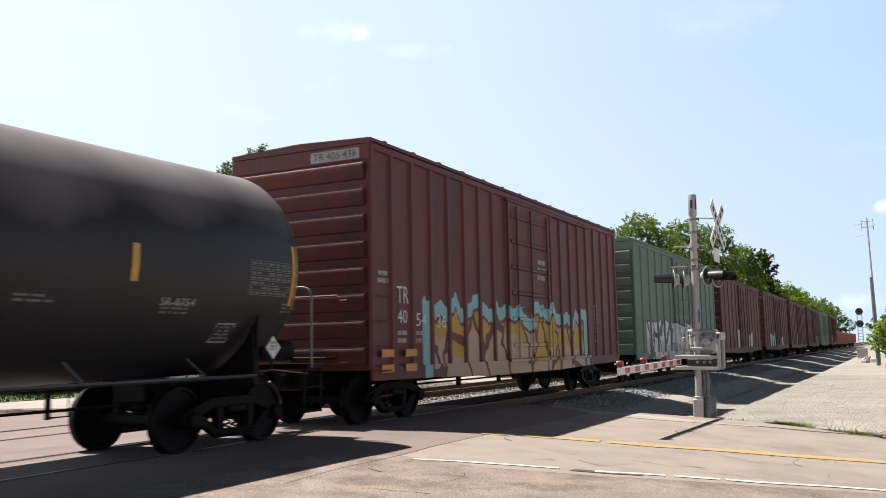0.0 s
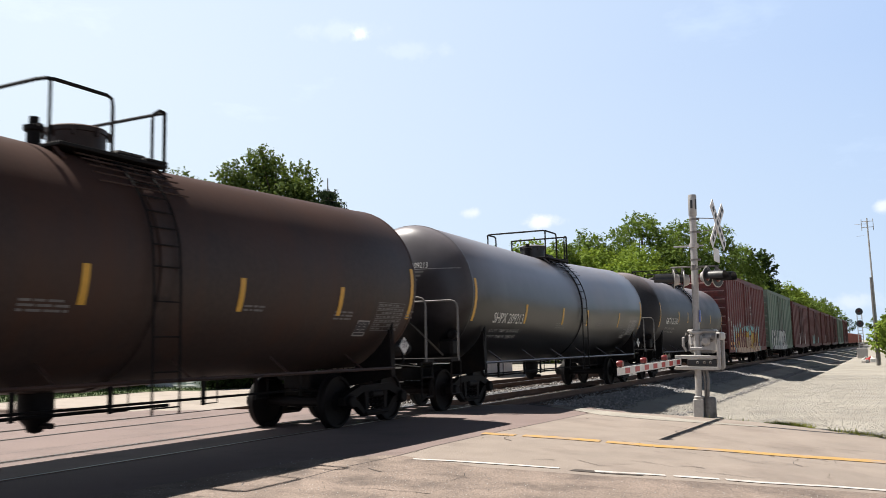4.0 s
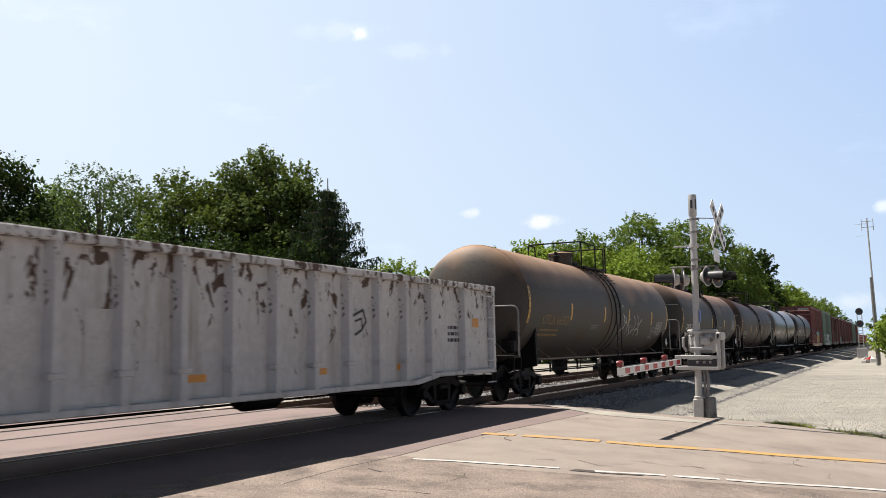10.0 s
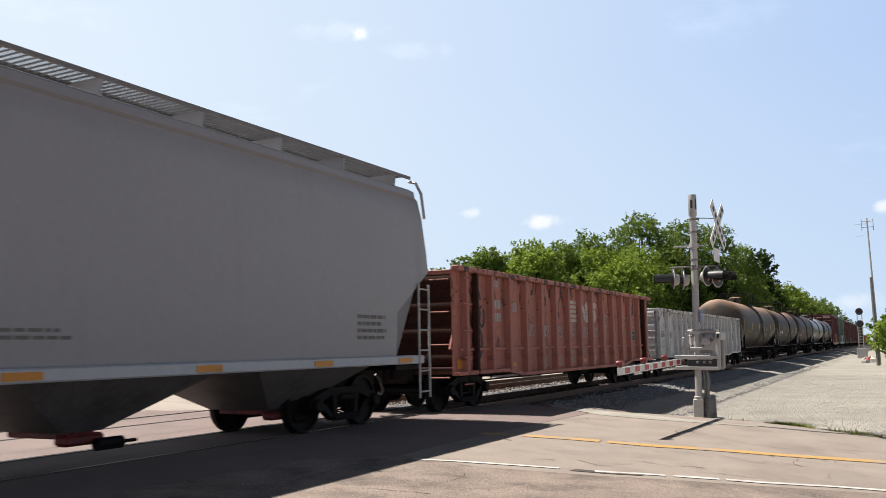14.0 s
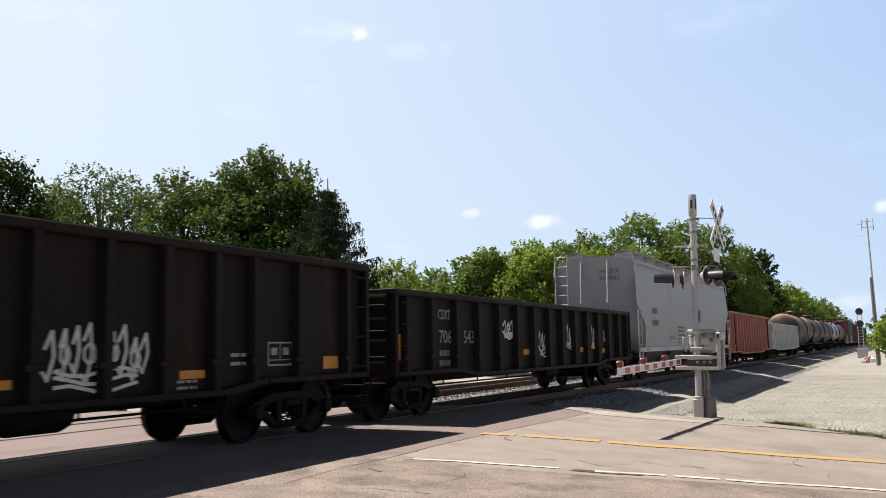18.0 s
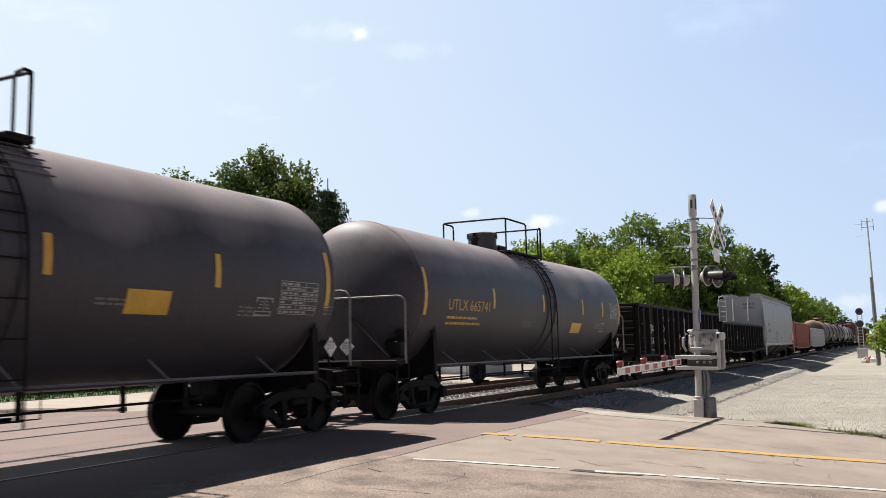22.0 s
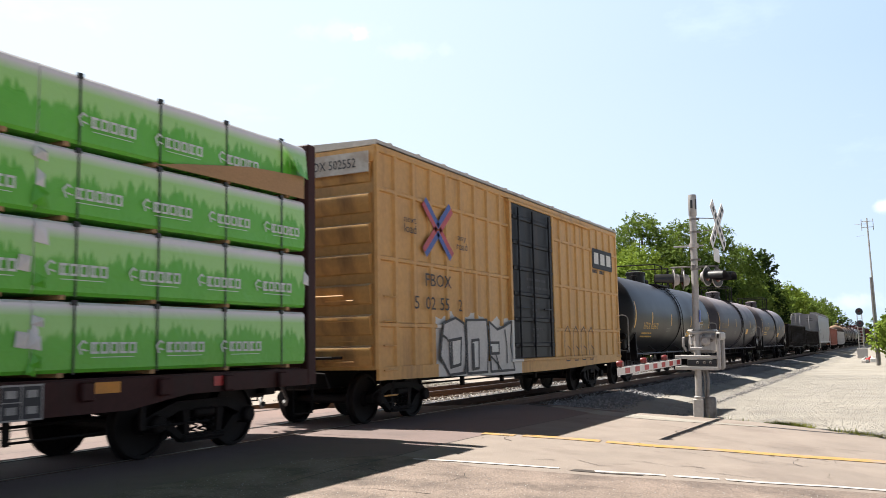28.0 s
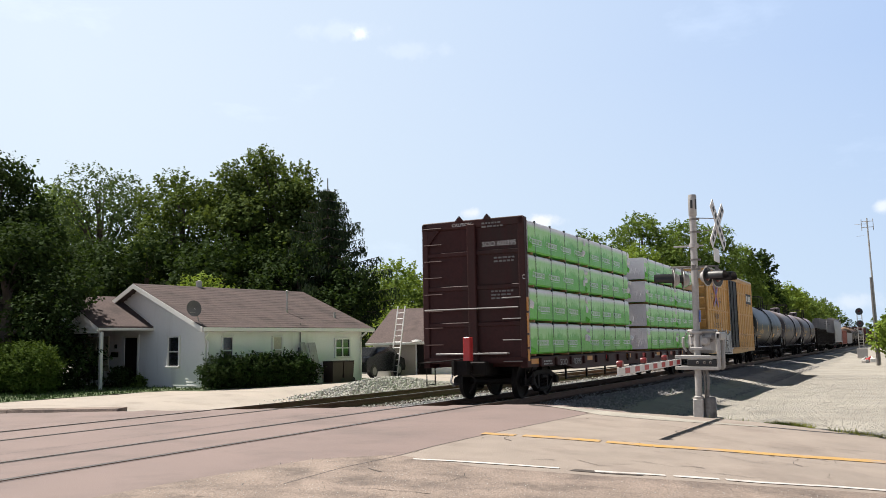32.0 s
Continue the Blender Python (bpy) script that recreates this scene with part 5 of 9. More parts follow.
def boxcar(yc, half, mat, label, H=5.16, W=3.13, door=(-1.4, 1.35), door_mat=None, ribs=18, hribs=(), trucks=None, sill=.78, lettering=None, extra=None, roof=None,
           seed=1, spin=True, end_ribs=8, end_mat=None):
    rng = random.Random(seed)
    car = car_empty("boxcar", label, "boxcar", yc)
    hw = W / 2
    trucks = trucks or half - 1.65
    end_mat = end_mat or mat
    body = Geo()
    body.bbox(-hw + .04, hw - .04, -half + .03, half - .03, 1.0, H - .12, .02)
    part("body", body, mat, car, "ribbed steel box")
    X = lambda y, z: hw - .04
    # side ribs
    step = 2 * half / ribs
    rg = Geo().prism([(0, -.075), (.048, -.045), (.048, .045), (0, .075)], "z", 1.02, H - .2).mesh("side_rib")
    rg.materials.append(mat)
    for q in (1, -1):
        for i in range(ribs + 1):
            y = -half + step * i
            y = max(-half + .06, min(half - .06, y))
            if door[0] - .1 < y < door[1] + .1:
                continue
            part("side_rib", rg, mat, car, at=pose(q * (hw - .042), y, 0, 0, 0, 0 if q > 0 else 180))
        for z in hribs:
            g = Geo()
            for a, b in ((-half, door[0] - .05), (door[1] + .05, half)):
                g.prism([(q * (hw - .042), z - .05), (q * (hw + .004), z - .03), (q * (hw + .004), z + .03), (q * (hw - .042), z + .05)], "y", a, b)
            part("belt_rail", g, mat, car)
        # sill, fish-bellied under the door
        g = Geo()
        pts = [(-half + .02, 1.05), (half - .02, 1.05), (half - .02, sill + .04), (half - 2.4, sill + .02), (door[1] + .7, sill - .05), (door[0] - .7, sill - .05), (-half + 2.4, sill + .02), (-half + .02, sill + .04)]
        g.prism(pts, "x", q * (hw - .05), q * (hw + .012))
        part("side_sill", g, mat, car)
        g = Geo()
        g.bbox(q * (hw - .05) - .04, q * (hw - .05) + .06, -half, half, H - .24, H - .08, .015)
        part("top_chord", g, mat, car)
        # door: leaf with its own ribs, locking bars, track
        d = Geo()
        d.bbox(min(q * (hw - .03), q * (hw + .03)), max(q * (hw - .03), q * (hw + .03)), door[0], door[1], 1.08, H - .3, .015)
        door_ob = part("door", d, door_mat or mat, car, "sliding plug door")
        g = Geo()
        for z in np.linspace(1.4, H - .65, 6):
            g.prism([(q * (hw + .028), z - .06), (q * (hw + .06), z - .035), (q * (hw + .06), z + .035), (q * (hw + .028), z + .06)], "y", door[0] + .06, door[1] - .06)
        part("door_rib", g, door_mat or mat, door_ob)
        g = Geo()
        for y in (door[0] + .35, (door[0] + door[1]) / 2 - .1, door[1] - .35):
            g.rod([(q * (hw + .08), y, 1.1), (q * (hw + .08), y, H - .4)], .026, 7)
        for y in (door[0] + .3, door[1] - .9):
            g.rod([(q * (hw + .1), y, 2.3), (q * (hw + .1), y + .6, 2.3)], .02)
        part("locking_bar", g, door_mat or mat, door_ob)
        g = Geo()
        g.bbox(q * (hw + .02) - .05, q * (hw + .02) + .05, door[0] - .2, half * .45 + door[1], 1.0, 1.07, .01)
        g.bbox(q * (hw + .02) - .05, q * (hw + .02) + .05, door[0] - .2, half * .45 + door[1], H - .32, H - .26, .01)
        for y in (door[0] - .06, door[1] + .06):
            g.bbox(q * hw - .05, q * hw + .055, y - .06, y + .06, 1.05, H - .25, .012)
        part("door_track", g, mat, car)
    # ends: deep horizontal corrugations
    for s in (-1, 1):
        g = Geo()
        y = s * (half - .03)
        g.box(-hw + .05, hw - .05, min(y, y + s * .015), max(y, y + s * .015), 1.0, H - .15)
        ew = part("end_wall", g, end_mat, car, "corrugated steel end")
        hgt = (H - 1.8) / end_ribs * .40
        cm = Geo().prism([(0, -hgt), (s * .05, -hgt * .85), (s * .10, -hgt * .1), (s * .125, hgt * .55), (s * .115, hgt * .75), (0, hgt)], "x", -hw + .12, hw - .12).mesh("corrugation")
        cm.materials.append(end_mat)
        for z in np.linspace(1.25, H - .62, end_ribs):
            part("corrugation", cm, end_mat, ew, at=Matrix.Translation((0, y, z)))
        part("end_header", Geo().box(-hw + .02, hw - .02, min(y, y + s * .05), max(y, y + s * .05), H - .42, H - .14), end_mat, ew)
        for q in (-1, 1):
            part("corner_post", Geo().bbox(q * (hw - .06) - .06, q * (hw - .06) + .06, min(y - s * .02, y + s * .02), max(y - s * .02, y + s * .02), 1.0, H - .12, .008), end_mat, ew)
        # ladders and grabs
        g = Geo()
        for i in range(4):
            z = 1.15 + .36 * i
            g.rod([(.55, y + s * .17, z), (1.15, y + s * .17, z)], .016)
            g.rod([(-1.15, y + s * .17, z), (-.55, y + s * .17, z)], .016)
        g.rod([(-1.35, y + s * .2, 2.32), (.95, y + s * .2, 2.32)], .02)
        rungs(g, "grab_iron", mat, car)
        g = ladder_geo(hw + .06, s * (half - .12), s * (half - .55), .55, 2.3, 5, .016, False)
        rungs(g, "grab_iron", mat, car)
        for q in (-1, 1):
            g = Geo().rod([(q * (hw - .02), s * (half - .1), .95), (q * (hw - .02), s * (half - .1), .42), (q * (hw - .02), s * (half - .55), .42), (q * (hw - .02), s * (half - .55), .95)], .02)
            part("sill_step", g, M["steel_dark"], car)
        g = Geo()
        g.bbox(-.9, .9, min(s * (half + .1), s * (half + .45)), max(s * (half + .1), s * (half + .45)), 1.2, 1.25, .01)
        part("crossover_platform", g, M["steel_dark"], car)
    # roof with panel ribs
    g = Geo()
    g.prism([(-hw - .01, H - .12), (hw + .01, H - .12), (hw + .01, H - .03), (0, H + .03), (-hw - .01, H - .03)], "y", -half - .01, half + .01)
    for i in range(14):
        y = -half + 2 * half * (i + .5) / 14
        g.prism([(-hw, H - .03), (0, H + .02), (hw, H - .03), (hw, H), (0, H + .06), (-hw, H)], "y", y - .05, y + .05)
    part("roof", g, roof or mat, car)
    g = Geo()
    g.bbox(-.3, .3, -half - .35, half + .35, .66, 1.0, .03)
    for y in np.linspace(-half + 3.2, half - 3.2, 6):
        g.bbox(-hw + .1, hw - .1, y - .06, y + .06, .8, 1.02, .02)
    part("underframe", g, M["steel_dark"], car)
    g = Geo()
    g.rod([(.6, -half + 2.6, .62), (.6, half - 2.6, .62)], .022)
    for y in np.linspace(-half + 3, half - 3, 5):
        g.box(.56, .64, y - .05, y + .05, .5, .85)
    part("brake_rigging", g, M["steel_dark"], car)
    g = Geo()
    g.lathe([(.22, -.015), (.26, 0), (.22, .015), (.18, 0), (.22, -.015)], "y", 16, (-.6, -half - .35, 1.9))
    part("brake_wheel", g, M["steel_dark"], car)
    for s in (-1, 1):
        bogie(car, s * trucks, spin)
    ends(car, half + .95)
    if extra:
        extra(car, lambda y, z: hw - .035, rng)
    return car


def jagged(y0, y1, z0, z1, n, amp, rng):
    top = [(y0 + (y1 - y0) * i / n, z1 + amp * rng.uniform(-1, 1)) for i in range(n + 1)]
    bot = [(y1 - (y1 - y0) * i / n, z0) for i in range(n + 1)]
    return top, bot


def spiky(geo, y0, y1, z0, z1, n, amp, X, rng, lift):
    """A jagged sprayed field as a row of uneven upright slabs."""
    h = [z1 + amp * rng.uniform(-1, 1) for i in range(n + 1)]
    b = [z0 + amp * .3 * rng.uniform(-1, 1) for i in range(n + 1)]
    for i in range(n):
        a, c = y0 + (y1 - y0) * i / n, y0 + (y1 - y0) * (i + 1) / n
        patch(geo, [(a, b[i]), (c, b[i + 1]), (c, h[i + 1]), (a, h[i])], X, lift)


def tr_paint(car, X, rng):
    W2 = lambda y, z: X(y, z) + .006
    for txt, y0, y1, z, h in (("TR", -6.70, -6.27, 2.20, .33), ("40", -6.69, -6.33, 1.84, .25), ("54", -5.98, -5.56, 1.79, .26), ("36", -5.13, -4.72, 1.77, .27), ("WORK", -7.36, -7.02, 2.68, .09), ("SAFELY", -7.38, -7.0, 2.55, .09)):
        g = Geo()
        writing(g, txt, y0, y1, z, h, W2)
        part("lettering", g, M["white_paint"], car, "white stencilled letters")
    g = Geo()
    bars(g, -6.7, -6.3, 1.62, 2, .14, .08, W2, rng)
    bars(g, -6.0, -5.6, 1.62, 2, .14, .08, W2, rng)
    bars(g, .35, 1.0, 3.45, 3, .2, .12, lambda y, z: X(y, z) + .07, rng)
    bars(g, 5.2, 5.5, 2.5, 9, .13, .07, W2, rng)
    part("stencil", g, M["dull_white"], car, "small stencilled data lines")
    for y in (-7.35, -6.5):
        for z in (.95, 1.22):
            g = Geo()
            rect(g, y, y + .42, z, z + .14, lambda a, b: X(a, b) + .065)
            part("reflector", g, M["orange_mark"], car, "orange reflector")
    # end plate with the car number
    g = Geo()
    g.box(.30, 1.35, -7.652, -7.645, 4.77, 4.97)
    pl = part("number_panel", g, M["dull_white"], car, "pale number panel")
    g = Geo()
    v, f = letters("TR 405 436")
    g.add([(.36 + a * .93, -7.656, 4.81 + b * .13) for a, b in v], f)
    part("lettering", g, M["black_paint"], pl, "dark stencilled letters")
    g = Geo()
    for x0, z, rows in ((-1.35, 3.98, 4), (-1.2, 3.25, 4)):
        for r in range(rows):
            g.box(x0, x0 + rng.uniform(.25, .45), -7.80, -7.79, z - .09 * r, z - .09 * r + .045)
    part("stencil", g, M["dull_white"], car, "small stencilled data lines")


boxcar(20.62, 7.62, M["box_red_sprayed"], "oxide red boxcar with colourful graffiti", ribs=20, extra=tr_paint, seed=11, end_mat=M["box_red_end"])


def fbox_paint(car, X, rng):
    W2 = lambda y, z: X(y, z) + .052
    W1 = lambda y, z: X(y, z) + .002
    for txt, y0, y1, z, h in (("FBOX", -5.85, -4.74, 2.58, .25), ("5", -6.3, -6.12, 2.12, .25), ("02", -5.85, -5.45, 2.12, .25), ("55", -5.25, -4.85, 2.12, .25), ("2", -4.42, -4.25, 2.12, .25), ("next", -6.66, -6.2, 3.75, .13), ("load", -6.66, -6.2, 3.55, .17), ("any", -4.4, -4.0, 3.62, .13), ("road", -4.45, -3.95, 3.42, .16)):
        g = Geo()
        writing(g, txt, y0, y1, z, h, W2)
        part("lettering", g, M["black_paint"], car, "black stencilled letters")
    yc, zc, dy, dz = -5.28, 3.74, .56, .48
    for m, pairs in (("blue_mark", ((0, 1), (0, -1))), ("red_mark", ((1, 0), (-1, 0)))):
        g = Geo()
        for py, pz in pairs:
            oy, oz = .09 * py, .09 * pz
            for k in (-1, 1):
                ey, ez = (py or k) * dy, (pz or k) * dz
                stroke(g, [(yc + oy, zc + oz), (yc + oy + ey * .92, zc + oz + ez * .92)], .125, W2, .004 if m == "blue_mark" else .006)
        part("emblem", g, M[m], car, "crossed red and blue chevron bars")
    g = Geo()
    rect(g, 4.9, 6.95, 3.7, 4.32, W2, .003)
    part("emblem_ground", g, M["door_black"], car, "black emblem panel")
    g = Geo()
    for y in (5.05, 5.7, 6.35):
        rect(g, y, y + .45, 3.85, 4.2, W2, .007)
    part("emblem", g, M["white_paint"], car, "plain white emblem blocks")
    g = Geo()
    bars(g, 4.9, 6.4, 3.75, 2, .18, .1, W1, rng)
    bars(g, -.6, .9, 3.0, 2, .2, .06, lambda y, z: X(y, z) + .07, rng)
    bars(g, -.3, .5, 2.4, 7, .16, .06, lambda y, z: X(y, z) + .07, rng, .4)
    part("stencil", g, M["black_paint"], car, "small stencilled data lines")
    # three tall sprayed letters: grey fill, white counters, dark outlines
    pale, hole, g = Geo(), Geo(), Geo()
    letters_3 = (((-5.12, 1.86), (-4.6, 1.98), (-4.2, 1.87), (-4.12, 1.4), (-4.16, .84), (-4.9, .82), (-5.3, 1.2), (-5.2, 1.62)),
                 ((-4.08, 1.94), (-3.04, 1.97), (-2.98, 1.45), (-3.05, .82), (-4.05, .82)),
                 ((-2.92, 1.93), (-2.46, 1.76), (-2.12, 1.82), (-1.62, 1.95), (-1.72, 1.4), (-1.5, .82), (-2.85, .82)))
    for k, ring in enumerate(letters_3):
        patch(pale, ring, W2, .006 + .001 * k)
        stroke(g, list(ring) + [ring[0]], .055, W2, .012)
    for y0, z0, y1, z1, lean in ((-4.86, .97, -4.4, 1.56, .05), (-3.82, .9, -3.5, 1.53, .02), (-2.9, 1.22, -2.4, 1.46, .0)):
        box4 = [(y0, z0), (y1, z0 + lean), (y1 + lean, z1), (y0 - lean, z1 - lean)]
        patch(hole, box4, W2, .013)
        stroke(g, box4 + [box4[0]], .06, W2, .016)
        stroke(g, [(y0 + .06, z0 + .05), (y0 + .05, z1 - .1)], .09, W2, .020)
    for a, b in (((-2.85, 1.15), (-2.3, .84)), ((-2.6, 1.2), (-2.45, .84)), ((-2.05, 1.75), (-1.95, 1.0)), ((-4.15, 1.2), (-4.28, .84)), ((-5.2, 1.62), (-4.95, 1.5))):
        stroke(g, [a, ((a[0] + b[0]) / 2 + .05, (a[1] + b[1]) / 2), b], .05, W2, .020)
    part("graffiti", pale, M["silver_spray"], car, "grey sprayed block letters")["kind"] = "stuff"
    part("graffiti", hole, M["white_paint"], car, "white sprayed letter centres")["kind"] = "stuff"
    for yy in (2.1, 2.8, 3.5, 4.2):
        stroke(g, [(yy + .5, 1.7), (yy + .3, 1.9), (yy + .05, 1.75), (yy, 1.3), (yy + .12, .95), (yy + .4, .95), (yy + .5, 1.25), (yy + .25, 1.35)], .03, W2, .006)
    part("graffiti", g, M["black_paint"], car, "black sprayed letter outlines")["kind"] = "stuff"
    g = Geo()
    v, f = letters("FBOX 502552")
    g.add([(.1 + a * 1.15, -7.80, 4.62 + b * .17) for a, b in v], f)
    part("lettering", g, M["black_paint"], car, "black stencilled letters")
    g = Geo()
    g.box(-1.5, 1.5, -7.785, -7.76, 4.52, 4.90)
    part("end_band", g, M["galv"], car, "pale number band")


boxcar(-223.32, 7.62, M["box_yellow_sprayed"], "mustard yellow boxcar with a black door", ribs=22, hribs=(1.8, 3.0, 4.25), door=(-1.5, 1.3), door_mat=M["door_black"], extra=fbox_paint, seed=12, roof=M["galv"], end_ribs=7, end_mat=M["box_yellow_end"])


def far_paint(m):
    def paint(car, X, rng):
        g = Geo()
        spiky(g, -5 + rng.uniform(0, 3), 1 + rng.uniform(0, 4), .9, 1.9, 9, .25, X, rng, .008)
        part("graffiti", g, M[m], car, "sprayed panel")["kind"] = "stuff"
    return paint


boxcar(38.26, 7.7, M["box_green_sprayed"], "faded green boxcar with white graffiti", ribs=14, seed=13, roof=M["box_green"], end_mat=M["box_green"])
far = [(55.3, M["box_red_far"], "dull red boxcar with sprayed panels", "silver_spray"), (72.4, M["box_red_far"], "dark red boxcar with sprayed panels", "teal_spray"), (89.5, M["box_red_far"], "faded brown-red boxcar with worn marks", "dull_white"),
       (106.6, M["box_red_far"], "dark red boxcar with grimy sides", "pale_grey"), (123.7, M["box_green"], "faded grey-green boxcar with white marks", "white_paint"), (140.8, M["box_red_far"], "dull red boxcar at the head of the string", "dull_white")]
for i, (yc, mm, lb, gm) in enumerate(far):
    boxcar(yc, 7.4, mm, lb, ribs=12, H=4.95, extra=far_paint(gm), seed=20 + i, spin=False)


# ---- gondolas ----
def gondola(yc, half, mat, label, H, posts, bottom, W=3.14, trucks=None, drop=None, load=0, extra=None, seed=1, spin=True, lower=True, top_rail=.12, inset=.0):
    rng = random.Random(seed)
    car = car_empty("gondola_car", label, "gondola car", yc)
    hw = W / 2
    trucks = trucks or half - 1.7
    ends_b = bottom + .12
    for q in (1, -1):
        g = Geo()
        x0, x1 = sorted((q * (hw - .18), q * (hw - .15)))
        g.prism([(-half, H - .05), (half, H - .05), (half, ends_b), (half - 2.6, ends_b), (half - 3.7, bottom), (-half + 3.7, bottom), (-half + 2.6, ends_b), (-half, ends_b)], "x", x0, x1)
        part("side_sheet", g, mat, car, "dented steel side sheet")
        pm = Geo().prism([(-.02, -.085), (.0, -.08), (.14, -.06), (.15, -.045), (.15, .045), (.14, .06), (.0, .08), (-.02, .085)], "z", bottom + .08, H - .06).mesh("side_post")
        pm.materials.append(mat)
        for y in posts:
            part("side_post", pm, mat, car, at=pose(q * (hw - .15), y, .06 if abs(y) > half - 3 else 0, 0, 0, 0 if q > 0 else 180))
        g = Geo()
        x0, x1 = sorted((q * (hw - .16), q * (hw + .02)))
        g.bbox(x0, x1, -half - .02, half + .02, H - top_rail, H, .02)
        part("top_chord", g, mat, car)
        g = Geo()
        for a, b, z in ((-half, -half + 2.7, ends_b), (half - 2.7, half, ends_b), (-half + 3.6, half - 3.6, bottom)):
            g.bbox(min(x0, x1), max(x0, x1) - .02, a, b, z, z + .09, .015)
        for s in (-1, 1):
            xa, xb = sorted((q * (hw - .12), q * (hw - .02)))
            ya, yb = s * (half - 2.7), s * (half - 3.6)
            g.add([(xa, ya, ends_b), (xb, ya, ends_b), (xb, yb, bottom), (xa, yb, bottom), (xa, ya, ends_b + .09), (xb, ya, ends_b + .09), (xb, yb, bottom + .09), (xa, yb, bottom + .09)],
                  [(3, 2, 1, 0), (4, 5, 6, 7), (0, 1, 5, 4), (1, 2, 6, 5), (2, 3, 7, 6), (3, 0, 4, 7)])
        part("side_sill", g, mat, car)
        if lower:
            gm = Geo().bbox(-.09, .012, -.12, .12, 0, .08, .01).mesh("post_gusset")
            gm.materials.append(mat)
            for y in posts:
                part("post_gusset", gm, mat, car, at=pose(q * hw, y, bottom + .42, 0, 0, 0 if q > 0 else 180))
    g = Geo()
    g.box(-hw + .19, hw - .19, -half + .05, half - .05, bottom + .15, bottom + .22)
    part("floor", g, M["gon_inside"], car, "rusty steel floor")
    for s in (-1, 1):
        g = Geo()
        y = s * (half - .03 - inset)
        if inset:
            for q in (-1, 1):
                part("end_brace", Geo().rod([(q * (hw - .25), s * (half - inset + .05), H - .1), (q * (hw - .25), s * (half - .05), ends_b + .55)], .04, 6), mat, car, "diagonal end brace")
            part("end_deck", Geo().box(-hw + .2, hw - .2, min(y, s * half), max(y, s * half), ends_b + .1, ends_b + .16), M["gon_dark"], car)
        g.box(-hw + .1, hw - .1, min(y, y - s * .03), max(y, y - s * .03), ends_b, H - .03)
        mat_e = M["gon_dark"] if inset else mat
        ew = part("end_wall", g, mat_e, car, "corrugated steel end")
        hh = (H - ends_b) / 4 * .36
        cm = Geo().prism([(0, -hh), (s * .08, -hh * .5), (s * .1, 0), (s * .08, hh * .5), (0, hh)], "x", -hw + .2, hw - .2).mesh("corrugation")
        cm.materials.append(mat_e)
        for i in range(4):
            part("corrugation", cm, mat_e, ew, at=Matrix.Translation((0, y, ends_b + (H - ends_b) * (i + .6) / 4)))
        part("end_rail", Geo().bbox(-hw, hw, min(y - s * .06, y + s * .08), max(y - s * .06, y + s * .08), H - .1, H + .005, .015), mat, ew)
        for q in (-1, 1):
            part("corner_post", Geo().bbox(q * (hw - .07) - .06, q * (hw - .07) + .07, min(y - s * .05, y + s * .05), max(y - s * .05, y + s * .05), ends_b, H - .02, .012), mat_e, ew)
        g = ladder_geo(hw + .05, s * (half - .12), s * (half - .55), .6, H - .25, 5, .016, False)
        rungs(g, "grab_iron", mat, car)
        g = ladder_geo(s * (half + .14), .95, 1.4, .75, H - .3, 4, .016, False, "y")
        rungs(g, "grab_iron", mat, car)
        for q in (-1, 1):
            g = Geo().rod([(q * (hw - .05), s * (half - .1), ends_b), (q * (hw - .05), s * (half - .1), .42), (q * (hw - .05), s * (half - .55), .42), (q * (hw - .05), s * (half - .55), ends_b)], .02)
            part("sill_step", g, M["steel_dark"], car)
        g = Geo()
        g.bbox(-.5, .5, min(s * half, s * (half + .28)), max(s * half, s * (half + .28)), .68, 1.02, .03)
        part("striker", g, M["steel_dark"], car)
    g = Geo()
    g.bbox(-.3, .3, -half, half, .62, bottom + .15 if bottom > .6 else .8, .03)
    part("centre_sill", g, M["steel_dark"], car)
    g = Geo()
    g.rod([(.7, -half + 3, .58), (.7, half - 3, .58)], .02)
    for y in np.linspace(-half + 3.5, half - 3.5, 6):
        g.rod([(.7, y, .58), (.7, y, .8)], .018)
    g.lathe([(.01, -.5), (.15, -.48), (.2, -.35), (.2, .35), (.15, .48), (.01, .5)], "y", 14, (.75, half * .25, .66))
    part("brake_rigging", g, M["steel_dark"], car)
    if load:
        pts = Geo()
        for i in range(load):
            y = rng.uniform(-half + .4, half - .4)
            x = rng.uniform(-hw + .35, hw - .3)
            z = H - .22 + .16 * noise.noise(Vector((y * .8, x, seed))) + .12 * (1 - abs(x) / hw)
            a = rng.uniform(.06, .2)
            q = Euler((rng.uniform(0, 3), rng.uniform(0, 3), rng.uniform(0, 3))).to_matrix()
            v = [q @ Vector((sx * a * rng.uniform(.5, 1.3), sy * a * rng.uniform(.5, 1.3), sz * a * rng.uniform(.3, .8))) + Vector((x, y, z)) for sx, sy, sz in ((1, 0, 0), (-1, 0, 0), (0, 1, 0), (0, -1, 0), (0, 0, 1), (0, 0, -1))]
            pts.add([tuple(p) for p in v], [(0, 2, 4), (2, 1, 4), (1, 3, 4), (3, 0, 4), (2, 0, 5), (1, 2, 5), (3, 1, 5), (0, 3, 5)])
        pts.box(-hw + .22, hw - .22, -half + .1, half - .1, bottom + .25, H - .3)
        ob = part("scrap_load", pts.mesh("scrap_load", False), M["scrap"], car, "loose load of rusty scrap")
        ob["kind"] = "stuff"
    for s in (-1, 1):
        bogie(car, s * trucks, spin)
    ends(car, half + .72)
    if extra:
        extra(car, lambda y, z: hw - .148, rng)
    return car


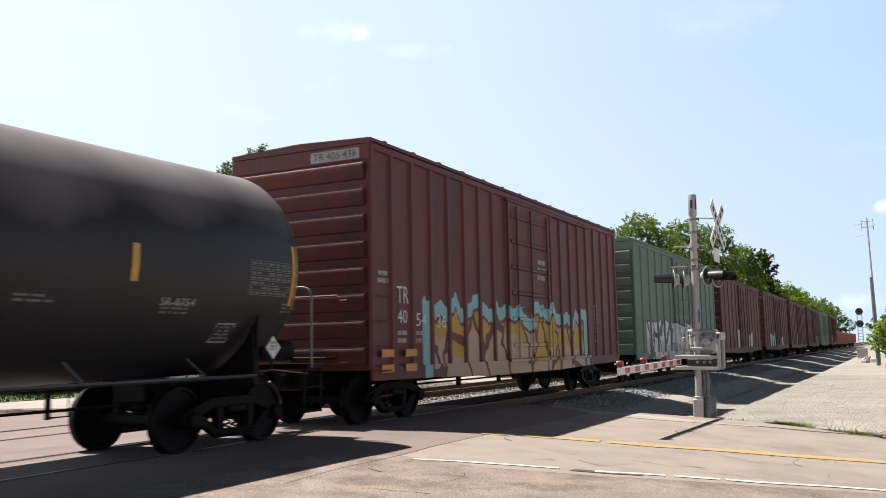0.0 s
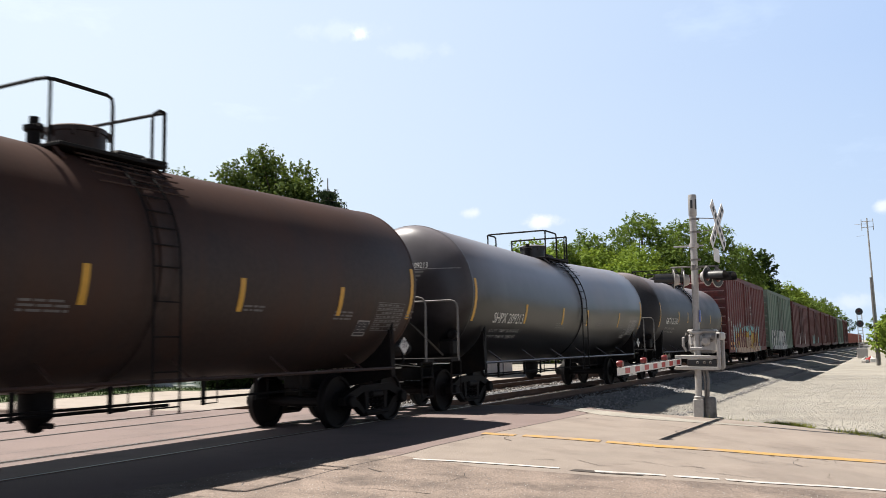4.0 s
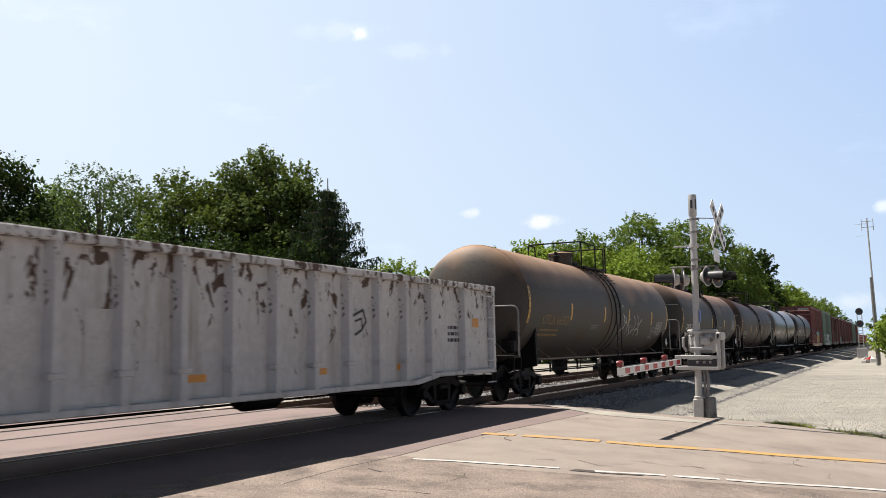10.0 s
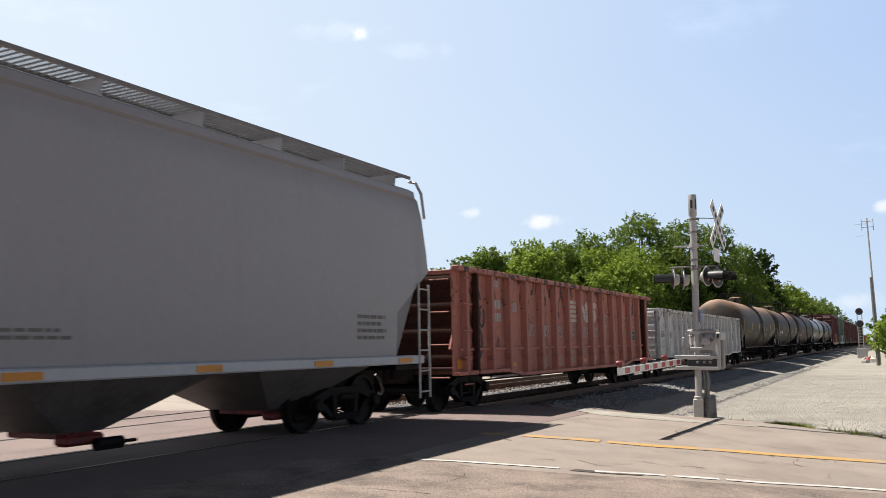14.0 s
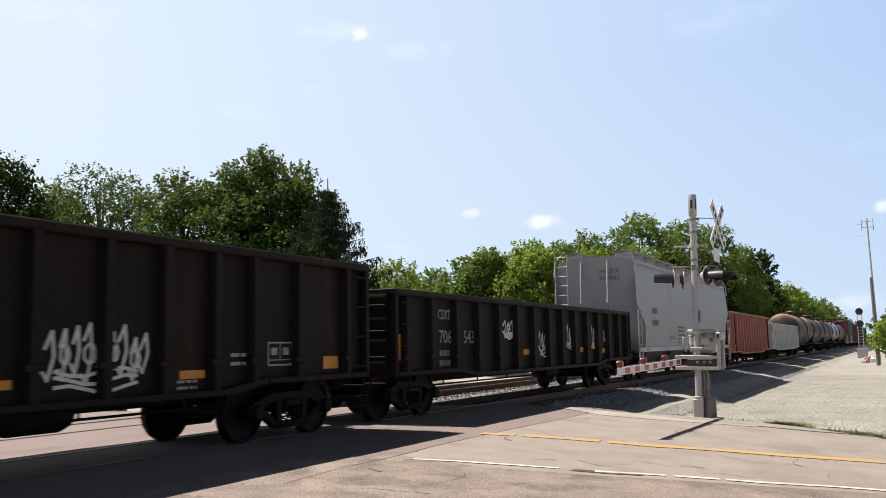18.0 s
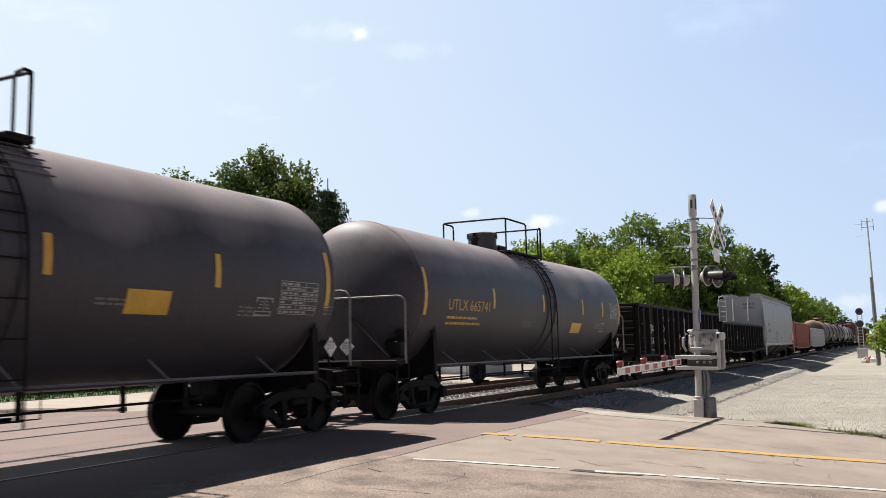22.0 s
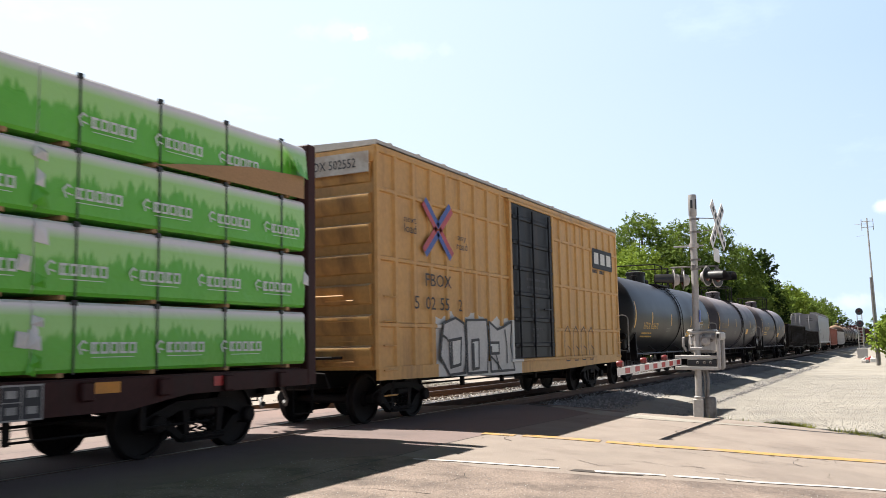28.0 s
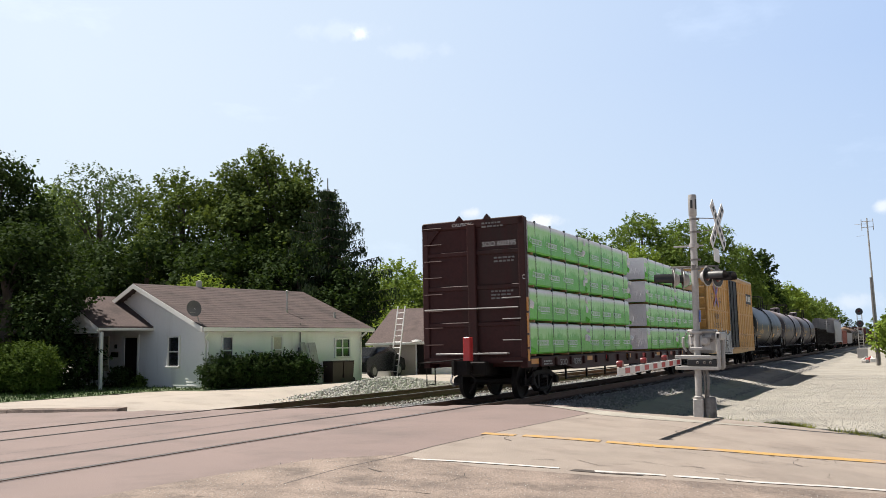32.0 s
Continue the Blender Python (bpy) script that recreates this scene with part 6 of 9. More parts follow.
def put(car, X, mat, *texts):
    for txt, y0, y1, z, h in texts:
        g = Geo()
        writing(g, txt, y0, y1, z, h, X)
        part("lettering", g, mat, car, "stencilled letters")


def marks(car, X, mat, spots, label="reflector"):
    for y0, y1, z0, z1 in spots:
        g = Geo()
        rect(g, y0, y1, z0, z1, X, .009)
        part("reflector", g, mat, car, label)


def cr_paint(car, X, rng):
    put(car, X, M["black_paint"], ("CR", -8.10, -7.60, 2.05, .28), ("56", -9.0, -8.5, 1.62, .24), ("248", -8.12, -7.25, 1.57, .27), ("LD LMT", -9.0, -8.5, 1.38, .1), ("LT WT", -9.0, -8.55, 1.2, .1))
    marks(car, X, M["orange_mark"], [(-9.64, -9.14, 1.27, 1.47), (8.9, 9.2, 1.8, 2.0)], "orange reflector")
    marks(car, X, M["orange_mark"], [(y, y + .35, .98, 1.08) for y in (-6.3, -3.2, .2, 3.0, 5.6)], "worn orange mark")
    g = Geo()
    stroke(g, [(4.15, 1.95), (4.45, 2.05), (4.55, 1.85), (4.4, 1.7), (4.2, 1.62)], .05, X)
    stroke(g, [(4.2, 1.85), (4.4, 1.9), (4.42, 1.75)], .04, X)
    part("emblem", g, M["black_paint"], car, "plain dark emblem stroke")
    g = Geo()
    stroke(g, [(-4.65, 1.72), (-4.2, 1.72), (-4.15, 1.95), (-4.4, 1.98)], .045, X)
    stroke(g, [(-4.6, 1.8), (-4.3, 1.8), (-4.3, 1.9)], .04, X)
    part("emblem", g, M["black_paint"], car, "plain dark emblem stroke")
    g = Geo()
    bars(g, 7.7, 8.3, 1.75, 3, .13, .07, X, rng)
    bars(g, -7.9, -7.4, 1.4, 3, .1, .04, X, rng)
    part("stencil", g, M["black_paint"], car, "small stencilled data lines")["kind"] = "stuff"
    for y0 in (-2.75, -1.45):
        g = Geo()
        rect(g, y0, y0 + .6, 1.0, 1.9, X, .006)
        part("repaint_patch", g, M["silver_spray"], car, "darker repainted patch")


def even(half, n, a=0.0):
    return [-half + a + (2 * half - 2 * a) * i / (n - 1) for i in range(n)]


gondola(-82.4, 9.8, M["gon_white"], "chalky grey gondola with rust streaks", 2.74, [-8.27, -6.76, -5.78] + [-5.78 + .965 * k for k in range(1, 13)] + [6.8, 8.3], .68, extra=cr_paint, seed=31, trucks=8.1)


SPRAY = {"F": (((.95, .95), (.1, 1), (.12, 0)), ((.12, .52), (.75, .56))), "U": (((0, 1), (.06, .3), (.4, 0), (.8, .25), (.9, 1)),),
         "R": (((.1, 0), (.1, 1), (.7, .95), (.75, .6), (.15, .5), (.9, 0)),), "S": (((.9, .85), (.5, 1), (.1, .8), (.3, .55), (.8, .4), (.7, .05), (.05, .1)),),
         "!": (((.6, 1), (.4, .35)), ((.32, .1), (.30, .0)))}


def spray(geo, text, y0, y1, z0, z1, surf, lw, rng):
    """Letters sprayed by hand, a little uneven."""
    w = (y1 - y0) / len(text)
    for i, ch in enumerate(text):
        tip = rng.uniform(-.06, .06)
        for line in SPRAY[ch]:
            stroke(geo, [(y0 + w * i + (a * .82 + .12 * b) * w, z0 + (b + tip) * (z1 - z0)) for a, b in line], lw, surf, .008 + .001 * i)


M["worn_emblem"] = flaked(material("worn_white_emblem", (0.50, 0.44, 0.40), 0.7, 0, 0.25, 3, 20, 0.05), "flaking_white_emblem", (0.055, 0.020, 0.014), 1.4, 3.1, 0.665, 4.5)


def ns_paint(car, X, rng):
    L = lambda y, z: X(y, z) + .002
    g = Geo()
    for k in range(5):
        rect(g, -1.03, .13, 2.03 + .131 * k, 2.12 + .131 * k, L)
    patch(g, [(.13, 2.03), (.38, 2.03), (.38, 2.66), (.16, 2.66)], L)
    patch(g, [(.38, 2.66), (.38, 2.35), (.70, 2.03), (.72, 2.35)], L)
    patch(g, [(.72, 2.03), (.97, 2.03), (.95, 2.66), (.72, 2.66)], L)
    stroke(g, [(1.74, 2.56), (1.25, 2.58), (1.13, 2.46), (1.25, 2.36), (1.6, 2.34), (1.66, 2.22), (1.55, 2.14), (1.02, 2.14)], .17, L, .010)
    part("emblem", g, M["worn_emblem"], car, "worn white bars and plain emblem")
    g = Geo()
    for y0, y1, z0, z1 in ((-.89, -.22, 1.62, 2.0), (.22, .92, 1.58, 1.9), (1.26, 1.95, 1.62, 1.9), (-.94, -.25, .88, 1.2), (.2, .78, 1.07, 1.28),
                           (-1.95, -1.3, 1.6, 1.9), (-3.0, -2.4, 1.6, 1.9), (-4.05, -3.4, 1.62, 1.9), (-2.05, -1.4, .85, 1.12), (-3.05, -2.45, .85, 1.12)):
        spray(g, "FURS!", y0, y1, z0, z1, L, .03, rng)
    for ch, y0, y1, z0, z1 in (("F", 2.58, 3.08, 1.55, 2.30), ("U", 3.52, 4.05, 1.59, 2.32), ("R", 4.67, 5.1, 1.69, 2.34), ("S", 5.80, 6.24, 1.94, 2.37),
                               ("F", 2.51, 2.76, .81, 1.19), ("U", 3.54, 3.78, 1.0, 1.2), ("R", 4.6, 4.84, .92, 1.2)):
        spray(g, ch, y0, y1, z0, z1, L, .035, rng)
    stroke(g, [(1.55, 1.25), (1.55, 1.0)], .05, L)
    patch(g, [(1.38, 1.02), (1.55, .84), (1.72, 1.02)], L, .009)
    bars(g, -6.2, -5.7, 2.75, 1, .2, .16, L, rng)
    bars(g, -6.25, -5.6, 2.25, 2, .3, .2, L, rng)
    bars(g, -5.1, -4.6, 2.2, 1, .3, .22, L, rng)
    part("graffiti", g, M["dull_white"], car, "white sprayed scrawls")["kind"] = "stuff"
    g = Geo()
    rect(g, 5.76, 6.25, 1.5, 1.83, L, .006)
    blk = part("test_date_block", g, M["black_paint"], car, "black framed test-date block")
    g = Geo()
    for a, b, c, d in ((0, .49, 0, .02), (0, .49, .31, .33), (0, .02, .02, .31), (.47, .49, .02, .31), (.02, .47, .08, .095), (.24, .255, .095, .31), (.08, .18, .16, .22), (.31, .41, .16, .22)):
        rect(g, 5.76 + a, 5.76 + b, 1.5 + c, 1.5 + d, L, .009)
    part("block_print", g, M["dull_white"], blk)
    # the belt ledge above the lower panels
    for q in (1, -1):
        xs = sorted((q * 1.41, q * 1.475))
        part("belt_ledge", Geo().bbox(*xs, -7.9, 7.9, 1.29, 1.36, .012), M["gon_red"], car)
    g = Geo()
    for y0 in (6.55, 6.75, 7.0):
        stroke(g, [(y0 + rng.uniform(-.2, .2), rng.uniform(1.5, 2.6)) for k in range(7)], .02, L)
    part("graffiti", g, M["black_paint"], car, "thin black scrawls")["kind"] = "stuff"
    g = Geo()
    for yc, zc, a, b, ph in ((-6.95, 2.30, .20, .34, .4), (-6.72, 2.05, .14, .22, 1.6), (-6.95, 1.45, .24, .34, 2.2), (-6.90, 1.38, .10, .16, .9)):
        stroke(g, [(yc + a * math.cos(ph + k * .45), zc + b * math.sin(ph + k * .45)) for k in range(13)], .075, L)
    stroke(g, [(-7.0, 2.62), (-6.93, 2.8), (-6.88, 2.62)], .06, L)
    stroke(g, [(-6.1, 1.75), (-5.95, 1.3), (-5.8, 1.6), (-5.75, 1.35)], .04, L)
    part("graffiti", g, M["black_paint"], car, "black sprayed loops")["kind"] = "stuff"
    marks(car, L, M["orange_mark"], [(-8.0, -7.7, .92, 1.12), (-5.2, -4.75, .9, .98), (-3.2, -2.8, .9, .98), (.2, .67, .88, .97), (3.55, 3.85, .88, .97), (6.85, 7.15, .95, 1.18)], "orange reflector")


gondola(-101.65, 8.15, M["gon_red"], "faded oxide red gondola with white scrawls", 3.1, [-7.69, -6.35, -5.33, -4.28, -3.22, -2.14, -1.1, -.04, 1.04, 2.12, 3.2, 4.24, 5.28, 6.4, 7.45], .66, extra=ns_paint, seed=32, trucks=6.75, inset=.95)


def scrawl(geo, y0, y1, z0, z1, surf, rng, n, lw):
    """A dense sprayed tag of hooks, loops and drips that spells nothing."""
    w, h = y1 - y0, z1 - z0
    for i in range(n):
        c = y0 + w * (i + .5) / n
        top, low = z1 - h * rng.uniform(0, .25), z0 + h * rng.uniform(.1, .35)
        r = w / n * rng.uniform(.6, 1.2)
        stroke(geo, [(c - r * .5, top - h * .2), (c, top), (c + r * .15, (top + low) / 2), (c - r * .3, low), (c - r * .7, low + h * .12)], lw, surf, .007 + .001 * (i % 4))
        if i % 2:
            stroke(geo, [(c + r * .5 * math.cos(a), (top + low) / 2 + h * .12 * math.sin(a)) for a in [k * .9 for k in range(8)]], lw * .8, surf, .008)
    for k in range(3):
        z = z0 + h * (.15 + .1 * k)
        stroke(geo, [(y0 + w * t, z + h * .05 * math.sin(9 * t + k)) for t in np.linspace(.08, .85, 7)], lw, surf, .012)


CSX_POSTS = [-7.5, -6.49, -5.40, -4.31, -3.2, -2.1, -1.0, .1, 1.12, 2.18, 3.28, 4.37, 5.47, 6.6, 7.6]


def csx_paint(car, X, rng):
    L = lambda y, z: X(y, z) + .002
    put(car, L, M["dull_white"], ("CSXT", -6.05, -5.5, 1.95, .20), ("706", -6.0, -5.45, 1.46, .27), ("543", -4.86, -4.36, 1.46, .27))
    g = Geo()
    bars(g, -6.0, -5.5, 1.2, 2, .2, .12, L, rng)
    part("stencil", g, M["pale_grey"], car, "worn stencilled data lines")
    g = Geo()
    scrawl(g, -2.72, -2.1, 1.5, 2.0, L, rng, 3, .045)
    for y0, y1, z0, z1 in ((-.45, .3, 1.0, 1.8), (1.75, 2.45, 1.15, 2.0), (3.98, 4.7, 1.12, 1.98), (5.2, 5.8, 1.4, 1.85)):
        scrawl(g, y0, y1, z0, z1, L, rng, 4, .032)
    part("graffiti", g, M["white_paint"], car, "white sprayed tags")["kind"] = "stuff"
    marks(car, L, M["orange_mark"], [(-1.5, -1.05, 1.16, 1.29), (2.9, 3.35, 1.17, 1.3), (5.05, 5.6, 1.12, 1.25), (-7.75, -7.55, 1.15, 1.64)], "orange reflector")


gondola(-139.2, 7.95, M["gon_black"], "rusty black gondola loaded with scrap", 2.47, CSX_POSTS, .74, extra=csx_paint, seed=33, trucks=6.5, load=700)


def dj_paint(car, X, rng):
    L = lambda y, z: X(y, z) + .002
    put(car, L, M["white_paint"], ("DJJX", -6.05, -5.33, 1.84, .26), ("9718", -5.92, -5.36, 1.36, .25), ("LD LMT 219200", -6.08, -5.33, 1.08, .08), ("LT WT   66800", -6.08, -5.33, .94, .08))
    g = Geo()
    for yc in (-3.06, -2.13):
        stroke(g, [(yc + .23 * math.cos(a), 1.98 + .3 * math.sin(a)) for a in [k * 6.283 / 14 for k in range(15)]], .035, L)
        stroke(g, [(yc - .02, 1.66), (yc - .12, 1.2), (yc - .3, .75)], .035, L)
        stroke(g, [(yc + .02, 1.66), (yc + .14, 1.2), (yc + .22, .75)], .035, L)
        stroke(g, [(yc - .3, 1.35), (yc, 1.6), (yc + .3, 1.3)], .03, L)
        for a in (.8, 1.57, 2.3):
            stroke(g, [(yc + .42 * math.cos(a), 1.98 + .42 * math.sin(a)), (yc + .62 * math.cos(a), 1.98 + .62 * math.sin(a))], .035, L)
    for yc, z in ((-1.02, 1.35), (-.82, 1.65)):
        for k in range(3):
            a = k * 1.05
            stroke(g, [(yc - .13 * math.cos(a), z - .13 * math.sin(a)), (yc + .13 * math.cos(a), z + .13 * math.sin(a))], .03, L)
    for k, yy in enumerate((-4.0, -3.8, -3.6)):
        stroke(g, [(yy, 2.25), (yy - .03, 2.42)], .035, L)
    scribble(g, -3.8, 1.98, .5, .25, L, rng, 3, .03)
    scribble(g, -3.8, 1.45, .5, .25, L, rng, 4, .03)
    scrawl(g, 1.62, 3.15, .84, 1.78, L, rng, 9, .042)
    part("graffiti", g, M["white_paint"], car, "white chalk line drawings and tags")["kind"] = "stuff"
    g = Geo()
    rect(g, -.30, .32, 1.47, 2.45, L)
    pn = part("owner_panel", g, M["dull_white"], car, "pale blue and white owner panel")
    g = Geo()
    rect(g, -.30, .32, 1.47, 1.75, L, .009)
    patch(g, [(-.25, 2.1), (0, 1.85), (.25, 2.1), (0, 2.35)], L, .009)
    part("panel_print", g, M["blue_mark"], pn)
    marks(car, L, M["orange_mark"], [(-7.75, -7.4, 1.06, 1.28), (-4.05, -3.6, .9, 1.11), (-1.1, -.65, 1.08, 1.18), (.85, 1.22, 1.02, 1.12), (3.64, 4.1, 1.03, 1.14), (6.83, 7.25, 1.07, 1.27)], "orange reflector")
    g = Geo()
    bars(g, -7.6, -7.1, 1.0, 2, .1, .05, L, rng)
    bars(g, 3.6, 4.0, .98, 3, .08, .035, L, rng)
    bars(g, 4.62, 4.98, 1.3, 2, .12, .05, L, rng)
    for a, b, c, d in ((0, .58, 0, .025), (0, .58, .33, .355), (0, .025, .025, .33), (.555, .58, .025, .33), (.28, .30, .1, .33), (.025, .555, .08, .095), (.08, .22, .16, .27), (.36, .5, .16, .27)):
        rect(g, 5.43 + a, 5.43 + b, 1.15 + c, 1.15 + d, L)
    part("stencil", g, M["dull_white"], car, "small stencilled data lines")


gondola(-156.1, 8.0, M["gon_black"], "matt black gondola loaded with scrap", 2.83, [-7.3, -6.39, -5.19, -4.36, -3.45, -2.55, -1.57, -.57, .43, 1.4, 2.38, 3.3, 4.22, 5.02, 6.07, 7.4], .78, extra=dj_paint, seed=34, trucks=6.5, load=500)
for i, yc in enumerate((159.0, 177.5, 196.0, 214.5)):
    gondola(yc, 8.3, M["gon_red"], "far rust-red gondola loaded with scrap", 2.7, even(8.0, 11), .7, load=200, seed=40 + i, spin=False)


# ---- covered hopper ----
def hopper_car(yc, half=9.25, H=4.45):
    rng = random.Random(51)
    car = car_empty("covered_hopper", "pale grey covered hopper car with roof walkways", "hopper car", yc)
    # rounded side: wall bulges and leans in to the roof
    prof = [(1.50, 1.2), (1.535, 1.7), (1.545, 2.03), (1.55, 2.45), (1.55, 2.85), (1.545, 3.2), (1.50, 3.9), (1.44, 4.25), (1.30, 4.42), (1.0, 4.52), (.5, 4.58)]
    sec = [(1.50, 1.12)] + prof
    full = sec + [(-x, z) for x, z in reversed(sec)]
    g = Geo()
    n = len(full)
    # the end swells out to shoulder height, then cuts back sharply above the bogie
    def cut(z, s):
        return float(np.interp(z, (1.12, 2.03, 2.85, 4.6), (.9, .9, -.30, -.06)))
    v, f = [], []
    for s in (-1, 1):
        for x, z in full:
            v.append((x, s * (half - cut(z, s)), z))
    f.append(tuple(range(n)))
    f.append(tuple(range(2 * n - 1, n - 1, -1)))
    for i in range(n):
        f.append((i, (i + 1) % n, n + (i + 1) % n, n + i))
    g.add(v, f)
    part("body", g, M["hopper"], car, "smooth rounded grey steel body")
    for q in (-1, 1):
        g = Geo()
        x0, x1 = sorted((q * 1.46, q * 1.58))
        g.bbox(x0, x1, -half - .05, half + .05, 1.08, 1.24, .02)
        part("side_sill", g, M["hopper_pale"], car, "pale side sill")
        g = Geo()
        g.prism([(q * 1.40, 4.22), (q * 1.50, 4.28), (q * 1.47, 4.40), (q * 1.36, 4.46)], "y", -half + .1, half - .1)
        part("roof_rail", g, M["hopper"], car)
        # walkway gratings on brackets
        wk = Geo()
        wk.bbox(*sorted((q * .62, q * .66)), -half - .2, half + .2, 4.72, 4.78, .005)
        wk.bbox(*sorted((q * 1.21, q * 1.25)), -half - .2, half + .2, 4.72, 4.78, .005)
        for k in range(170):
            y = -half + 2 * half * k / 169
            wk.box(*sorted((q * .64, q * 1.23)), y - .014, y + .014, 4.74, 4.77)
        w_ob = part("roof_walkway", wk, M["grate"], car, "open grating roof walkway")
        for k in range(11):
            y = -half + .4 + (2 * half - .8) * k / 10
            b = Geo().prism([(q * 1.24, 4.73), (q * .62, 4.73), (q * .62, 4.55), (q * 1.22, 4.44)], "y", y - .02, y + .02)
            part("bracket", b, M["hopper"], w_ob)
    for s in (-1, 1):
        e = s * half
        # end: slope sheet, corner posts, ladders, platform
        for q in (-1, 1):
            part("end_stiffener", Geo().rod([(q * .5, s * (half - cut(z, s) + .02), z) for z in (4.4, 3.6, 2.9, 2.1)], .05), M["hopper"], car)
        g = ladder_geo(e + s * .42, -1.42, -.95, .75, 4.6, 12, .016, True, "y")
        part("end_ladder", g, M["alu"], car, "pale pipe end ladder")
        g = ladder_geo(1.58, e + s * .25, e - s * .15, .55, 2.5, 6, .018, True)
        part("side_ladder", g, M["alu"], car, "pale pipe side ladder")
        g = Geo()
        for q in (-1, 1):
            g.rod([(q * 1.2, e + s * .2, 4.68), (q * 1.4, e + s * .12, 4.62), (q * 1.5, e + s * .16, 4.4), (q * 1.54, e + s * .2, 3.9)], .03, 7)
        part("walkway_support", g, M["alu"], car)
        g = Geo()
        g.bbox(-1.5, 1.5, min(e - s * .9, e + s * .1), max(e - s * .9, e + s * .1), .98, 1.08, .02)
        g.bbox(-.3, .3, min(e - s * 2.6, e + s * .3), max(e - s * 2.6, e + s * .3), .66, 1.0, .03)
        part("end_sill", g, M["steel_dark"], car)
    # discharge hoppers with red outlet gates
    for yc2 in (-6.1, -2.15, 2.15, 6.1):
        a, b = 1.6, .30
        v = [(-1.46, yc2 - a, 1.12), (1.46, yc2 - a, 1.12), (1.46, yc2 + a, 1.12), (-1.46, yc2 + a, 1.12), (-.62, yc2 - b, .42), (.62, yc2 - b, .42), (.62, yc2 + b, .42), (-.62, yc2 + b, .42)]
        h = part("discharge_hopper", Geo().add(v, [(0, 1, 5, 4), (1, 2, 6, 5), (2, 3, 7, 6), (3, 0, 4, 7), (4, 5, 6, 7)]), M["hopper_low"], car, "sloping grey discharge hopper")
        g = Geo()
        g.bbox(-.5, .60, yc2 - .22, yc2 + .22, .34, .43, .02)
        g.bbox(.45, .70, yc2 - .3, yc2 + .3, .26, .40, .04)
        part("outlet_gate", g, M["red_gate"], h, "red outlet gate")
        g = Geo()
        g.lathe([(.01, -.22), (.08, -.2), (.08, .2), (.01, .22)], "y", 10, (.75, yc2 + .3, .26))
        g.rod([(.75, yc2 + .3, .26), (.75, yc2 + .75, .26)], .025)
        part("gate_shaft", g, M["steel_dark"], h)
    X = lambda y, z: np.interp(z, [p[1] for p in prof], [p[0] for p in prof]) + .004
    g = Geo()
    bars(g, -7.4, -6.4, 2.5, 1, .3, .22, X, rng)
    bars(g, -7.4, -6.2, 2.05, 1, .3, .22, X, rng)
    bars(g, -3.0, -1.6, 2.0, 6, .16, .08, X, rng)
    bars(g, 7.0, 8.0, 1.9, 4, .12, .06, X, rng)
    bars(g, 0.0, 1.2, 1.62, 2, .08, .04, X, rng)
    bars(g, -4.6, -3.4, 1.62, 2, .08, .04, X, rng)
    part("stencil", g, M["pale_grey"], car, "small stencilled data lines")
    g = Geo()
    for txt, z in (("HKRX", 3.95), ("620042", 3.7)):
        v, f = letters(txt)
        g.add([(.2 + a * .75, -half + cut(z + b * .16, -1) - .012, z + b * .16) for a, b in v], f)
    part("lettering", g, M["black_paint"], car, "black stencilled letters")
    S = lambda y, z: 1.58
    marks(car, S, M["orange_mark"], [(y, y + .5, 1.11, 1.2) for y in (-8.6, -5.5, -2.6, .3, 3.1, 5.7, 8.3)], "orange reflector")
    for s in (-1, 1):
        bogie(car, s * 7.35, True)
    ends(car, half + .7)
    return car


hopper_car(-120.65)


